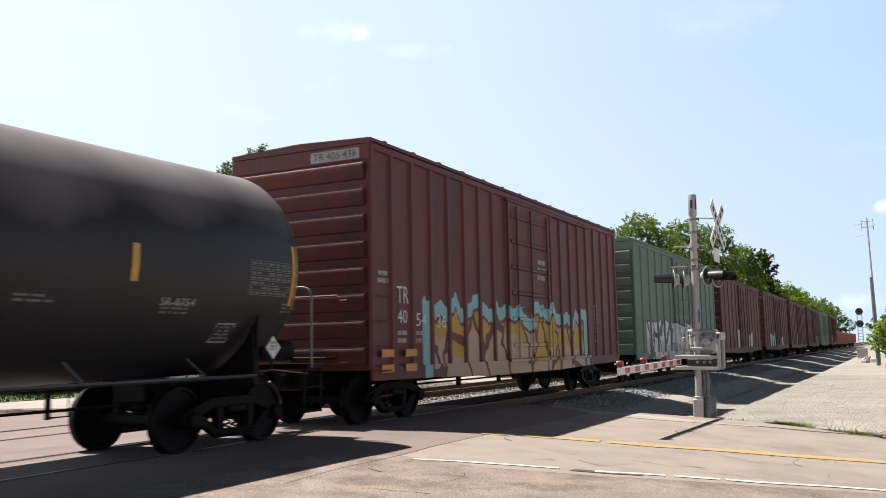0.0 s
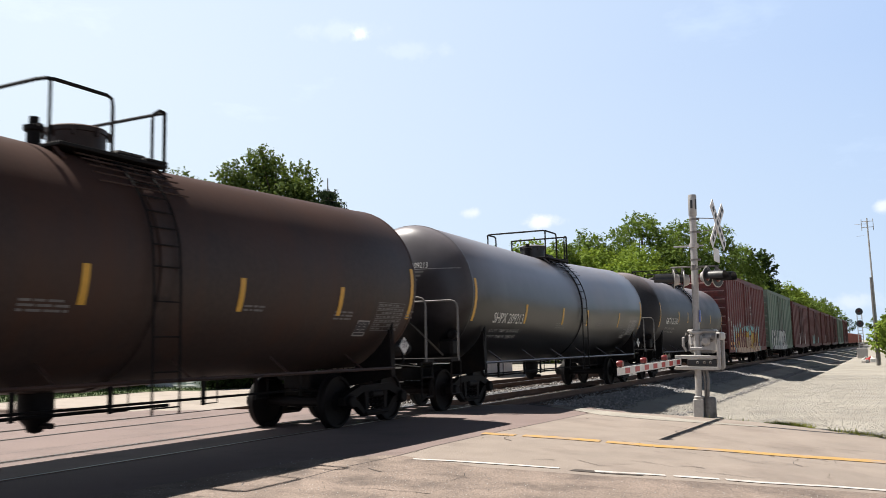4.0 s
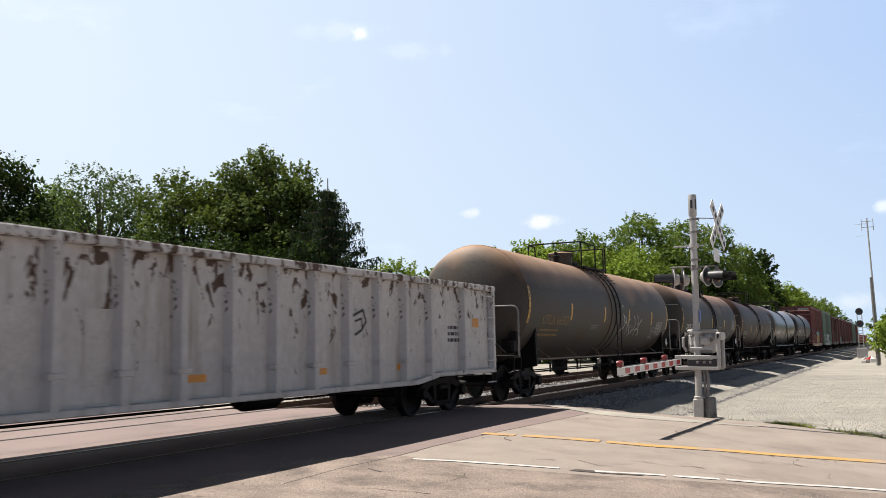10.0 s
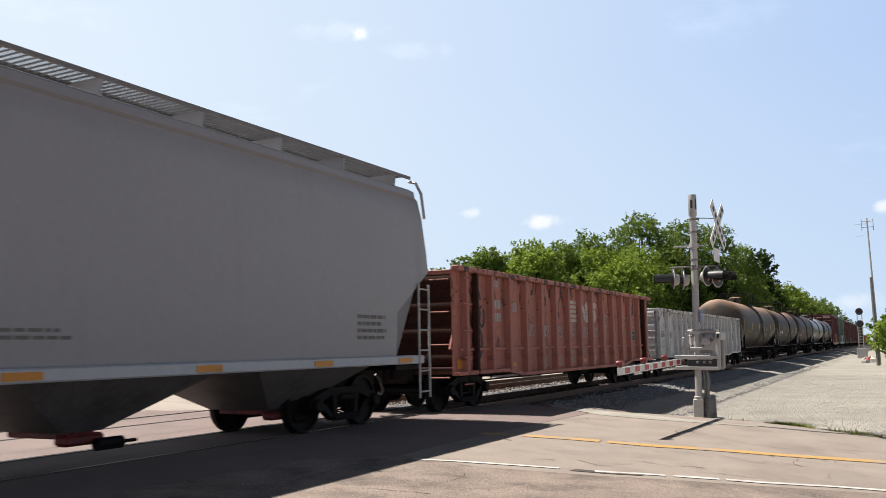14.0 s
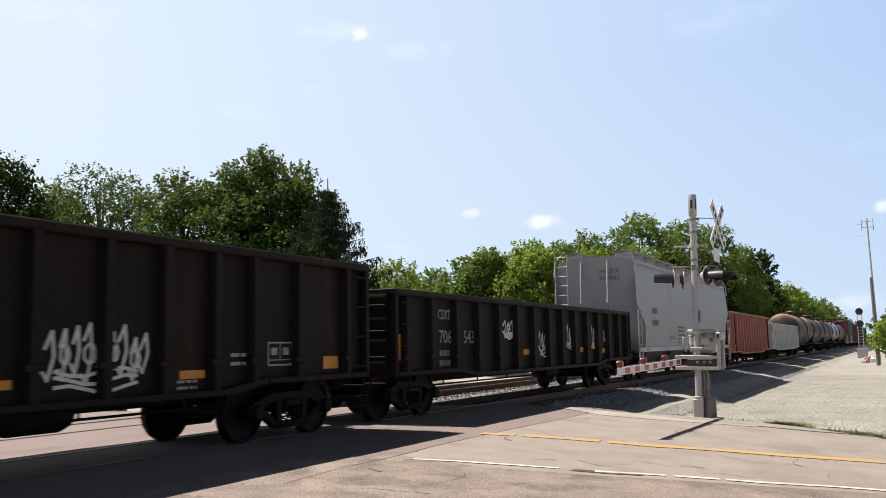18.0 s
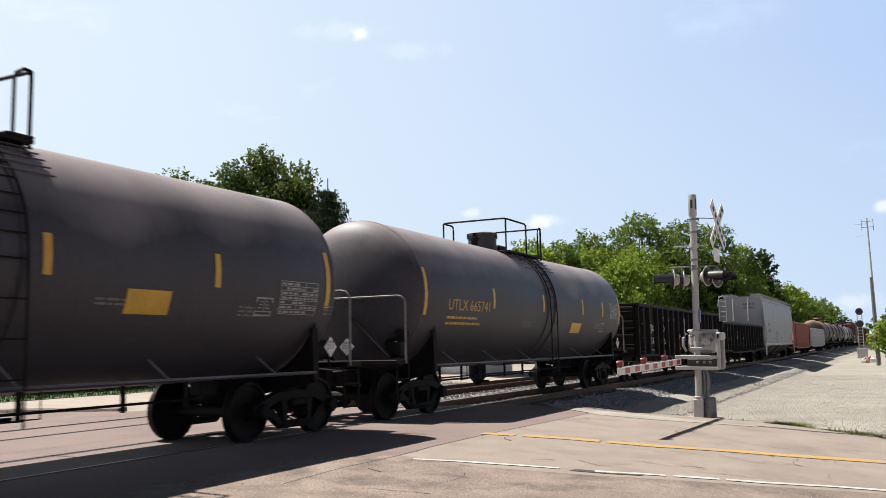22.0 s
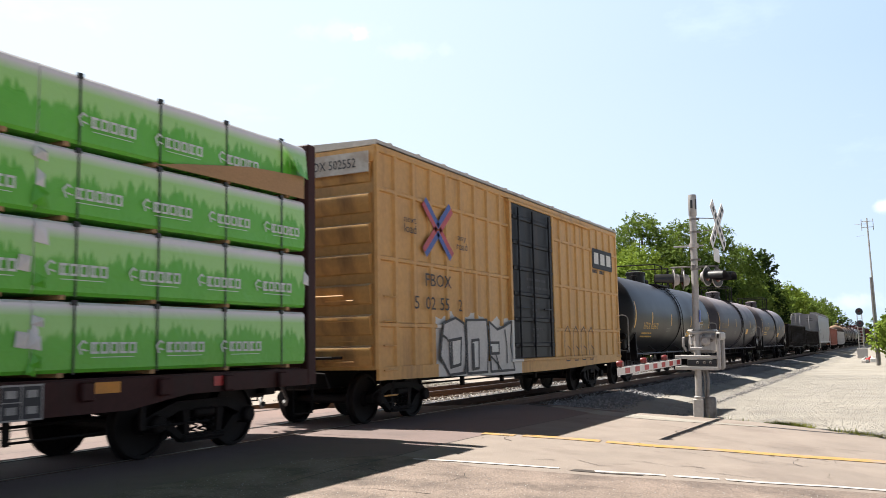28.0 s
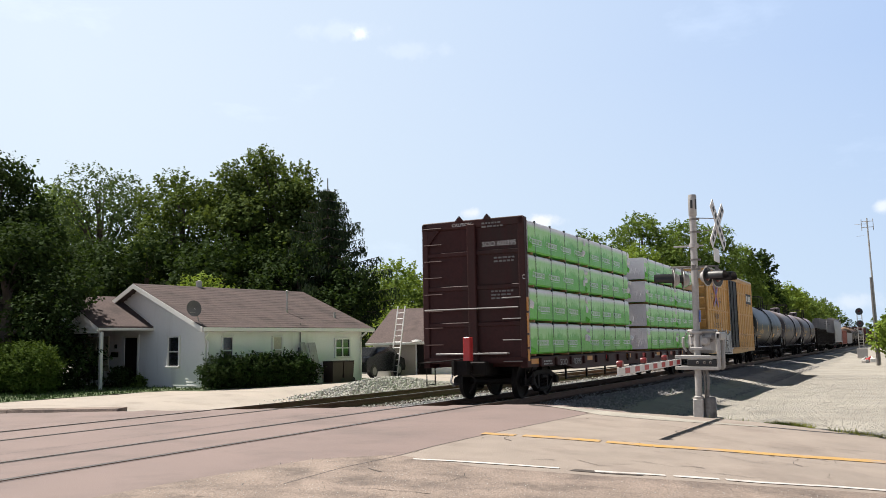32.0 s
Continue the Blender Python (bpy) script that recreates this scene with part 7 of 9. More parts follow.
# ---- the bulkhead flat car with wrapped lumber ----
WRAP_H = 0.87
def wrap_material(name, pale):
    """Printed plastic lumber wrap: pale band above, ragged grass-like edge, green below."""
    m = bpy.data.materials.new(name)
    m.use_nodes = True
    n, l = m.node_tree.nodes, m.node_tree.links
    b = n["Principled BSDF"]
    b.inputs["Roughness"].default_value = 0.38
    tc = n.new("ShaderNodeTexCoord")
    sp = n.new("ShaderNodeSeparateXYZ")
    l.new(tc.outputs["Object"], sp.inputs[0])
    nz = n.new("ShaderNodeTexNoise")
    nz.noise_dimensions = "1D"
    nz.inputs["Scale"].default_value = 11.0
    nz.inputs["Detail"].default_value = 6
    nz.inputs["Roughness"].default_value = 0.7
    l.new(sp.outputs["Y"], nz.inputs["W"])
    ad = n.new("ShaderNodeMath")
    ad.operation = "MULTIPLY_ADD"
    ad.inputs[1].default_value = 0.55
    l.new(nz.outputs["Fac"], ad.inputs[0])
    lo = n.new("ShaderNodeTexNoise")          # the printed tree line rises and falls in groups
    lo.noise_dimensions = "1D"
    lo.inputs["Scale"].default_value = 1.6
    lo.inputs["Detail"].default_value = 1
    l.new(sp.outputs["Y"], lo.inputs["W"])
    a2 = n.new("ShaderNodeMath")
    a2.operation = "MULTIPLY_ADD"
    a2.inputs[1].default_value = 0.45
    l.new(lo.outputs["Fac"], a2.inputs[0])
    l.new(sp.outputs["Z"], a2.inputs[2])
    l.new(a2.outputs[0], ad.inputs[2])
    mr = n.new("ShaderNodeMapRange")
    mr.inputs["From Min"].default_value = 0.99
    mr.inputs["From Max"].default_value = 1.03
    l.new(ad.outputs[0], mr.inputs["Value"])
    wr = n.new("ShaderNodeTexNoise")
    wr.inputs["Scale"].default_value = 2.2
    wr.inputs["Detail"].default_value = 6
    l.new(tc.outputs["Object"], wr.inputs["Vector"])
    g1 = n.new("ShaderNodeMixRGB")
    g1.inputs["Color1"].default_value = (0.10, 0.45, 0.03, 1)
    g1.inputs["Color2"].default_value = (0.17, 0.58, 0.065, 1)
    l.new(wr.outputs["Fac"], g1.inputs["Fac"])
    mid = n.new("ShaderNodeMixRGB")
    mid.inputs["Color2"].default_value = (0.40, 0.74, 0.24, 1)
    l.new(g1.outputs["Color"], mid.inputs["Color1"])
    l.new(mr.outputs["Result"], mid.inputs["Fac"])
    band = n.new("ShaderNodeMapRange")
    band.inputs["From Min"].default_value = WRAP_H - 0.20
    band.inputs["From Max"].default_value = WRAP_H - 0.08
    l.new(sp.outputs["Z"], band.inputs["Value"])
    mx = n.new("ShaderNodeMixRGB")
    mx.inputs["Color2"].default_value = (0.80, 0.79, 0.81, 1)
    l.new(mid.outputs["Color"], mx.inputs["Color1"])
    if pale:
        mx.inputs["Fac"].default_value = 1.0
    else:
        l.new(band.outputs["Result"], mx.inputs["Fac"])
    l.new(mx.outputs["Color"], b.inputs["Base Color"])
    w2 = n.new("ShaderNodeTexNoise")
    w2.inputs["Scale"].default_value = 5.0
    w2.inputs["Detail"].default_value = 3
    w2.inputs["Distortion"].default_value = 1.5
    l.new(tc.outputs["Object"], w2.inputs["Vector"])
    bp = n.new("ShaderNodeBump")
    bp.inputs["Strength"].default_value = 0.35
    bp.inputs["Distance"].default_value = 0.05
    l.new(w2.outputs["Fac"], bp.inputs["Height"])
    l.new(bp.outputs["Normal"], b.inputs["Normal"])
    return m


M["wrap_green"] = wrap_material("green_printed_lumber_wrap", False)
M["wrap_pale"] = wrap_material("pale_lumber_wrap_end", True)
M["lumber"] = material("sawn_pine", (0.42, 0.25, 0.12), 0.7, 0, 0.2, 1.5, 30, 0.1)
M["strap"] = material("black_strap", (0.02, 0.02, 0.02), 0.5)
M["grey_print"] = material("white_wrap_print", (0.72, 0.76, 0.72), 0.5, 0, 0.1, 3, 20, 0.02)


def lumber_bundle(name_i, yc_car, y0, y1, z0, z1, side, torn, seed, end_rear, end_front):
    """One wrapped package of lumber; its own space starts at its lower rear corner at the centre beam."""
    rng = random.Random(seed)
    b = thing("lumber_bundle", "green and white wrapped lumber package" + (" with torn wrap" if torn else " strapped in black"), "lumber", Matrix.Translation((0, yc_car + y0, z0)), "lumber packages on the flat car")
    MOVING.append((b, yc_car + y0, z0))
    L, h = y1 - y0, z1 - z0
    xa, xb = sorted((side * .12, side * 1.49))
    g = Geo()
    n = 14
    v, f = [], []
    # wrapped block with slightly slack faces
    ring = 8
    for i in range(n + 1):
        y = L * i / n
        k = .022 * noise.noise(Vector((y * 2.3, seed, z0))) if 0 < i < n else 0
        o = side * (1.49 + k)
        p = [(xa if side > 0 else xb, .05), (o - side * .03, .05), (o, .09), (o + side * .012 * math.sin(i), .35), (o, h - .12), (o - side * .01, h - .05), (o - side * .04, h - .02), (xa if side > 0 else xb, h - .02)]
        v += [(x, y, z) for x, z in p]
    for i in range(n):
        for j in range(ring):
            a, c = i * ring + j, i * ring + (j + 1) % ring
            f.append((a, c, c + ring, a + ring))
    g.add(v, f)
    part("wrap", g, M["wrap_green"], b, "printed plastic wrap")
    for y, nm in ((0, end_rear), (L, end_front)):
        g = Geo()
        s = -1 if y == 0 else 1
        pts = [(xa + .01, .06), (xb - .03, .06), (xb - .005, .1), (xb - .005, h - .06), (xb - .05, h - .025), (xa + .01, h - .025)]
        g.prism(pts, "y", y, y + s * .012)
        cap = part("end_cap", g, M["wrap_pale"], b, "pale folded wrap end")
        for k in range(7 if nm else 0):
            a, c = xa + .12 + .17 * k + rng.uniform(-.05, .05), rng.uniform(.1, .3) * h
            g = Geo()
            g.add([(a, y + s * .012, c), (a + .05, y + s * .03, c + .2 * h), (a + .12, y + s * .012, c + .45 * h)], [(0, 1, 2)])
            part("fold", g, M["wrap_pale"], cap)
    for k in range(4):
        y = L * (.08 + .28 * k)
        part("bearer", Geo().bbox(xa, xb - .02, y - .04, y + .04, 0, .055, .005), M["lumber"], b, "wooden bearer strip")
    for k in range(4):
        y = L * (.11 + .257 * k)
        g = Geo()
        o = side * 1.505
        g.box(min(o, o - side * .004), max(o, o - side * .004), y - .012, y + .012, .03, h)
        g.box(xa, xb + .01, y - .012, y + .012, h - .018, h - .012)
        g.box(min(o, o - side * .03), max(o, o - side * .03) + .002, y - .035, y + .035, h - .06, h)
        part("strap", g, M["strap"], b, "black band")
    if side > 0:
        shift = rng.uniform(-.25, .3)
        for k in range(4):
            y = .45 + shift + 1.17 * k
            if y + .72 > L or y < .15:
                continue
            g = Geo()
            S = lambda a, c: 1.508
            # a plain stand-in for the maker's mark: a small sprig and five blocks over a fine rule
            stroke(g, [(y - .10, h * .30), (y - .14, h * .40), (y - .08, h * .47), (y - .03, h * .44)], .022, S)
            stroke(g, [(y - .09, h * .36), (y - .02, h * .34)], .018, S)
            for i in range(5):
                c = y + .03 + .14 * i
                for l0, l1, d0, d1 in ((0, .115, .425, .455), (0, .115, .30, .33), (0, .026, .33, .425), (.086 if i % 3 else .045, .115 if i % 3 else .071, .33, .425)):
                    rect(g, c + l0, c + l1, h * d0, h * d1, S)
            rect(g, y + .05, y + .66, h * .248, h * .258, S)
            part("print", g, M["grey_print"], b, "pale printed maker's mark")
    if torn:
        g = Geo()
        g.prism([(L * .35, h * .02), (L * .99, h * .02), (L * .99, h * .42), (L * .72, h * .34), (L * .45, h * .12)], "x", 1.503, 1.53)
        part("bare_lumber", g, M["lumber"], b, "bare pine where the wrap is torn")
        g = Geo()
        g.add([(1.54, L * .86, h * .95), (1.62, L * .9, h * .7), (1.60, L * .99, h * .35), (1.52, L * 1.0, h * .9), (1.66, L * .93, h * .4)], [(0, 1, 4), (0, 4, 3), (4, 2, 3)])
        part("loose_flap", g, M["wrap_green"], b, "loose flap of wrap")
    elif side > 0:
        # torn edges of the wrap that flap at the package ends
        for k in range(3):
            z = h * (.12 + .3 * k) + rng.uniform(-.05, .05)
            o, w, d = rng.uniform(.01, .05), rng.uniform(.06, .16), rng.uniform(.10, .24)
            y = rng.choice((.0, L - .02))
            g = Geo()
            g.add([(1.508, y - .03, z), (1.51 + o, y + w, z - .03), (1.50 + 2 * o, y + w * .8, z + d * .6), (1.51, y - .01, z + d), (1.52 + 2 * o, y + w * .4, z + d * .4)], [(0, 1, 4), (1, 2, 4), (2, 3, 4), (3, 0, 4)])
            part("wrap_shred", g, M["wrap_pale"] if k else M["wrap_green"], b, "torn shred of wrap")
        for k in range(1 if rng.random() < .45 else 0):
            y = L - .2
            g = Geo()
            z = rng.uniform(.25, .5) * h
            g.add([(1.515, y, z), (1.53, y + .14, z - .02), (1.54, y + .15, z + .15), (1.515, y + .02, z + .17), (1.56, y + .07, z + .08)], [(0, 1, 4), (1, 2, 4), (2, 3, 4), (3, 0, 4)])
            part("label_sheet", g, M["white_board"], b, "loose white tally sheet")
    return b


def centerbeam(yc=-243.6, half=10.95, H=4.66):
    rng = random.Random(61)
    car = car_empty("centre_beam_flat_car", "maroon centre-beam flat car with tall bulkheads", "flat car", yc)
    for q in (-1, 1):
        g = Geo()
        x0, x1 = sorted((q * 1.30, q * 1.46))
        g.prism([(-half, 1.08), (half, 1.08), (half, .84), (half - 2.8, .84), (half - 3.8, .70), (-half + 3.8, .70), (-half + 2.8, .84), (-half, .84)], "x", x0, x1)
        part("side_sill", g, M["maroon"], car, "maroon side sill")
        for y in np.linspace(-half + .9, half - .9, 18):
            g = Geo()
            g.bbox(*sorted((q * 1.45, q * 1.53)), y - .09, y + .09, .84, 1.06, .02)
            part("stake_pocket", g, M["maroon"], car)
    g = Geo()
    g.box(-1.4, 1.4, -half, half, 1.02, 1.10)
    for y in np.linspace(-half + .6, half - .6, 20):
        g.bbox(-1.4, 1.4, y - .06, y + .06, .85, 1.02, .01)
    part("deck", g, M["maroon"], car, "dark deck")
    g = Geo()
    g.bbox(-.28, .28, -half - .2, half + .2, .62, .98, .03)
    part("centre_sill", g, M["steel_dark"], car)
    # centre beam: top chord, posts, diagonals
    g = Geo()
    g.bbox(-.28, .28, -half + .2, half - .2, H - .16, H - .02, .02)
    part("top_beam", g, M["maroon"], car, "maroon top beam")
    ys = np.linspace(-half + .3, half - .3, 13)
    for i, y in enumerate(ys):
        g = Geo()
        g.prism([(-.11, 1.1), (.11, 1.1), (.09, H - .5), (.26, H - .16), (-.26, H - .16), (-.09, H - .5)], "y", y - .1, y + .1)
        part("post", g, M["maroon"], car)
        if i < 12:
            g = Geo()
            y2 = ys[i + 1]
            if i % 2 == 0:
                g.rod([(0, y + .1, H - .9), (0, y2 - .1, 1.7)], .07, 6)
            else:
                g.rod([(0, y + .1, 1.7), (0, y2 - .1, H - .9)], .07, 6)
            part("diagonal", g, M["maroon"], car)
    for s in (-1, 1):
        e = s * half
        g = Geo()
        y0, y1 = sorted((e - s * .12, e - s * .06))
        g.box(-1.44, 1.44, y0, y1, .95, H)
        bh = part("bulkhead", g, M["maroon"], car, "maroon steel bulkhead")
        g = Geo()
        for q in (-1, 1):
            g.bbox(q * 1.38 - .09, q * 1.38 + .09, *sorted((e - s * .22, e)), .84, H, .02)
        g.bbox(-.12, .12, *sorted((e - s * .06, e + s * .05)), .95, H - .1, .02)
        g.bbox(-1.44, 1.44, *sorted((e - s * .16, e + s * .0)), H - .2, H + .02, .02)
        for z in (1.95, 2.9, 3.8):
            g.bbox(-1.3, 1.3, *sorted((e - s * .06, e - s * .015)), z - .06, z + .06, .015)
        for q in (-1, 1):
            g.prism([(q * 1.3, H - .2), (q * .95, H - .2), (q * 1.3, H - .6)], "y", *sorted((e - s * .06, e - s * .01)))
        part("bulkhead_frame", g, M["maroon"], bh)
        g = ladder_geo(e + s * .06, -1.38, -.85, 1.0, H - .15, 9, .016, False, "y")
        rungs(g, "ladder_rung", M["maroon"], bh)
        g = ladder_geo(e + s * .06, .85, 1.35, 1.0, 2.6, 4, .016, False, "y")
        g.rod([(-1.35, e + s * .12, 2.35), (1.3, e + s * .12, 2.35)], .022)
        rungs(g, "grab_iron", M["grate"], bh)
        g = Geo()
        for q in (-1, 1):
            g.rod([(q * 1.40, e - s * .02, .95), (q * 1.40, e - s * .02, .40), (q * 1.40, e - s * .5, .40), (q * 1.40, e - s * .5, .9)], .02)
        g.bbox(-.45, .45, *sorted((e, e + s * .3)), .66, 1.0, .03)
        part("end_sill", g, M["steel_dark"], car)
        g = Geo()
        g.bbox(-1.0, 1.0, *sorted((e + s * .02, e + s * .2)), 1.18, 1.22, .005)
        part("crossover_platform", g, M["alu"], car)
    for s, z in ((-.35, .25), (.45, .2)):
        g = Geo()
        g.add([(s - .12, -half + .05, H), (s + .12, -half + .05, H), (s, -half + .05, H + .14), (s - .12, -half - .02, H), (s + .12, -half - .02, H), (s, -half - .02, H + .14)], [(0, 1, 2), (5, 4, 3), (0, 3, 4, 1), (1, 4, 5, 2), (2, 5, 3, 0)])
        part("stop_lug", g, M["maroon"], car)
    # writing on the trailing bulkhead and the sill
    e = -half + .04
    g = Geo()
    for txt, x0, x1, z, h in (("CAUTION", -.55, .0, H - .14, .09), ("SOO 600395", .28, 1.22, 3.95, .13), ("C", 1.40, 1.46, 3.05, .12)):
        v, f = letters(txt)
        yy = -half - .003 if txt != "SOO 600395" else -half + .055
        g.add([(x0 + a * (x1 - x0), yy if txt != "CAUTION" else -half - .004, z + b * h) for a, b in v], f)
    part("lettering", g, M["white_paint"], car, "white stencilled letters")
    g = Geo()
    for x0, z, rows in ((.6, 3.62, 2), (.5, 2.85, 4), (.3, 4.53, 2)):
        for r in range(rows):
            x = x0
            while x < x0 + .55:
                wd = rng.uniform(.04, .14)
                yy = -half + .055 if z < 4 else -half - .004
                g.add([(x, yy, z - .09 * r), (x + wd, yy, z - .09 * r), (x + wd, yy, z - .09 * r + .045), (x, yy, z - .09 * r + .045)], [(0, 1, 2, 3)])
                x += wd + .03
    part("stencil", g, M["pale_grey"], car, "small stencilled data lines")
    S = lambda y, z: 1.465
    g = Geo()
    writing(g, "SOO", -8.55, -7.98, .84, .17, S)
    writing(g, "600395", -7.75, -6.75, .84, .17, S)
    bars(g, -9.8, -9.1, .95, 2, .07, .04, S, rng)
    bars(g, 2.0, 4.0, .92, 1, .07, .06, S, rng)
    part("lettering", g, M["dull_white"], car, "white stencilled letters")
    marks(car, S, M["orange_mark"], [(y, y + .5, .92, 1.05) for y in (-10.7, -6.2, -1.9, 2.3, 6.5)], "orange reflector")
    marks(car, S, M["red_mark"], [(y, y + .35, .92, 1.05) for y in (-4.3, .2, 4.6, 8.6)], "red reflector")
    g = Geo()
    for a, b in ((1.0, 1.3), (1.7, 2.2), (2.25, 2.6), (1.35, 1.65)):
        g.box(1.472, 1.478, -half + .03, -half + .16, a, b)
    part("reflector", g, M["orange_mark"], car, "orange edge reflectors")
    g = Geo()
    plate = lambda y, z: 1.468
    rect(g, 5.42, 5.94, .69, 1.07, plate)
    pl = part("data_plate", g, M["black_paint"], car, "black data plate with white rules")
    g = Geo()
    for a, b, c, d in ((0, .52, 0, .02), (0, .52, .36, .38), (0, .02, .02, .36), (.5, .52, .02, .36), (.25, .265, .02, .36), (.02, .25, .19, .2), (.07, .2, .07, .15), (.32, .45, .07, .15), (.07, .2, .24, .32), (.32, .45, .24, .32)):
        rect(g, 5.42 + a, 5.42 + b, .69 + c, .69 + d, plate, .009)
    part("plate_print", g, M["dull_white"], pl)
    g = Geo()
    g.rod([(.5, -half + 3, .55), (.5, half - 3, .55)], .02)
    for y in np.linspace(-half + 3.4, half - 3.4, 9):
        g.box(1.24, 1.28, y - .04, y + .04, .42, .85)
        g.rod([(1.26, y, .45), (1.26, y + 1.2, .45)], .016)
    part("brake_rigging", g, M["steel_dark"], car)
    # end of train marker on the rear coupler
    g = Geo()
    g.bbox(.05, .24, -half - .75, -half - .55, 1.02, 1.62, .02)
    eot = part("rear_marker", g, M["red_mark"], car, "red end-of-train marker box")
    g = Geo()
    g.rod([(.15, -half - .65, .75), (.15, -half - .65, 1.05)], .05)
    g.rod([(.1, -half - .62, .8), (.3, -half - .55, .55), (.2, -half - .7, .25)], .03)
    part("marker_clamp", g, M["steel_dark"], eot)
    for s in (-1, 1):
        bogie(car, s * 8.85, True)
    ends(car, half + .85)
    # lumber, four tiers, both sides, with an open gap at the middle
    tiers = [(1.12, 1.98), (1.98, 2.87), (2.87, 3.72), (3.72, 4.6)]
    k = 0
    for side in (1, -1):
        for ti, (z0, z1) in enumerate(tiers):
            for (y0, y1) in ((-10.75, -6.26), (-6.24, -1.46), (.95, 5.74), (5.76, 10.6)):
                if side < 0 and y0 == -6.24:
                    y1 = -1.9
                k += 1
                lumber_bundle(k, yc, y0, y1, z0, z1, side, side > 0 and ti == 3 and y0 == 5.76, 100 + k, y0 == .95, y1 == -1.46)
    return car


centerbeam()


# ---- crossing signal ----
M["bark"] = material("grey_bark", (0.09, 0.07, 0.055), 0.9, 0, 0.35, 3, 20, 0.6)


def leaf_material(name, base, seedcol):
    m = material(name, base, 0.8, 0, 0.3, 0.4, 6, 0.0, island=0.25, stain=seedcol, stain_amt=0.5, stain_scale=0.45, spec=0.08)
    nt = m.node_tree
    b = nt.nodes["Principled BSDF"]
    tr = nt.nodes.new("ShaderNodeBsdfTranslucent")
    tr.inputs["Color"].default_value = (base[0] * 1.8, base[1] * 1.7, base[2] * 0.9, 1)
    mix = nt.nodes.new("ShaderNodeMixShader")
    mix.inputs["Fac"].default_value = 0.22
    out = nt.nodes["Material Output"]
    nt.links.new(b.outputs[0], mix.inputs[1])
    nt.links.new(tr.outputs[0], mix.inputs[2])
    nt.links.new(mix.outputs[0], out.inputs["Surface"])
    return m


M["leaf"] = leaf_material("broad_leaves", (0.130, 0.188, 0.046), (0.085, 0.130, 0.034))
M["leaf_light"] = leaf_material("light_green_leaves", (0.200, 0.275, 0.055), (0.14, 0.205, 0.042))
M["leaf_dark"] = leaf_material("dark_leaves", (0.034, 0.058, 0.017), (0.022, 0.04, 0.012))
M["leaf_maple"] = leaf_material("maple_leaves", (0.100, 0.140, 0.040), (0.065, 0.098, 0.028))
M["leaf_yew"] = leaf_material("yew_leaves", (0.065, 0.105, 0.02), (0.045, 0.078, 0.016))
M["leaf_locust"] = leaf_material("feathery_locust_leaves", (0.085, 0.125, 0.050), (0.06, 0.095, 0.04))
M["needle"] = leaf_material("spruce_needles", (0.028, 0.045, 0.025), (0.02, 0.033, 0.018))

PX, PY, PZ = 5.91, 18.84, -0.15
LEAN = pose(PX, PY, PZ, 0, 1.0, 0)
sig = thing("crossing_signal", "silver aluminium crossing signal mast with gate mechanism", "railway signal", LEAN)
M["alu_dark"] = material("stained_aluminium", (0.20, 0.185, 0.175), 0.55, 0.25, 0.3, 4, 25, 0.08, (0.10, 0.085, 0.075), 0.5, 5)
g = Geo()
g.lathe([(.070, .3), (.072, 4.22)], "z", 20)
part("mast", g, M["alu"], sig, "weathered aluminium mast")
g = Geo()
g.lathe([(.074, 4.20), (.086, 4.22), (.088, 4.62), (.080, 4.66), (.01, 4.67)], "z", 20)
bell = part("bell", g, M["alu"], sig, "drum-shaped warning bell on the mast top")
for a0, a1, z0, z1 in ((-1.9, -1.35, 4.36, 4.54), (-.75, -.2, 4.34, 4.56)):
    g = Geo()
    g.lathe([(.0895, z0), (.0895, z1)], "z", 5, (0, 0, 0), (a0, a1))
    part("bell_opening", g, M["black_metal"], bell, "dark opening in the bell housing")
for z in (4.13, 3.86, 3.27, 3.07):
    g = Geo()
    g.lathe([(.071, -.022), (.082, -.018), (.082, .018), (.071, .022)], "z", 18, (0, 0, z))
    g.bbox(.075, .13, -.035, .035, z - .02, z + .02, .006)
    part("clamp_band", g, M["alu_dark"], sig)
g = Geo()
g.lathe([(.071, -.05), (.10, -.045), (.10, .045), (.071, .05)], "z", 18, (0, 0, 3.57))
g.bbox(-.42, -.06, -.03, .03, 3.545, 3.575, .006)
g.bbox(.06, .2, -.03, .03, 3.55, 3.58, .006)
part("junction_collar", g, M["alu"], sig, "collar with flat side arms")
# crossbuck: two white boards, seen nearly edge-on, on a thin rod
for k, a in enumerate((45, -45)):
    g = Geo()
    g.bbox(-.008, .008, -.61, .61, -.115, .115, .003)
    part("crossbuck_board", g, M["white_board"], sig, "white crossbuck board", pose(.49 + .02 * k, .03, 3.98, a, 0, -7))
    g = Geo()
    for t in range(6):
        g.box(.0085, .0095, -.5 + .19 * t, -.38 + .19 * t, -.05, .05)
        g.box(-.0095, -.0085, -.5 + .19 * t, -.38 + .19 * t, -.05, .05)
    part("board_print", g, M["black_paint"], sig, "plain dark bars on the board", pose(.49 + .02 * k, .03, 3.98, a, 0, -7))["kind"] = "stuff"
g = Geo()
part("crossbuck_rod", Geo().rod([(.06, 0, 4.16), (.49, .03, 4.12)], .010), M["alu_dark"], sig)
part("crossbuck_rod", Geo().rod([(.06, 0, 3.86), (.49, .03, 3.90)], .010), M["alu_dark"], sig)
g = Geo()
g.bbox(.455, .475, -.28, .28, 3.20, 3.48, .006)
part("track_count_sign", g, M["white_board"], sig, "small white sign under the crossbuck")
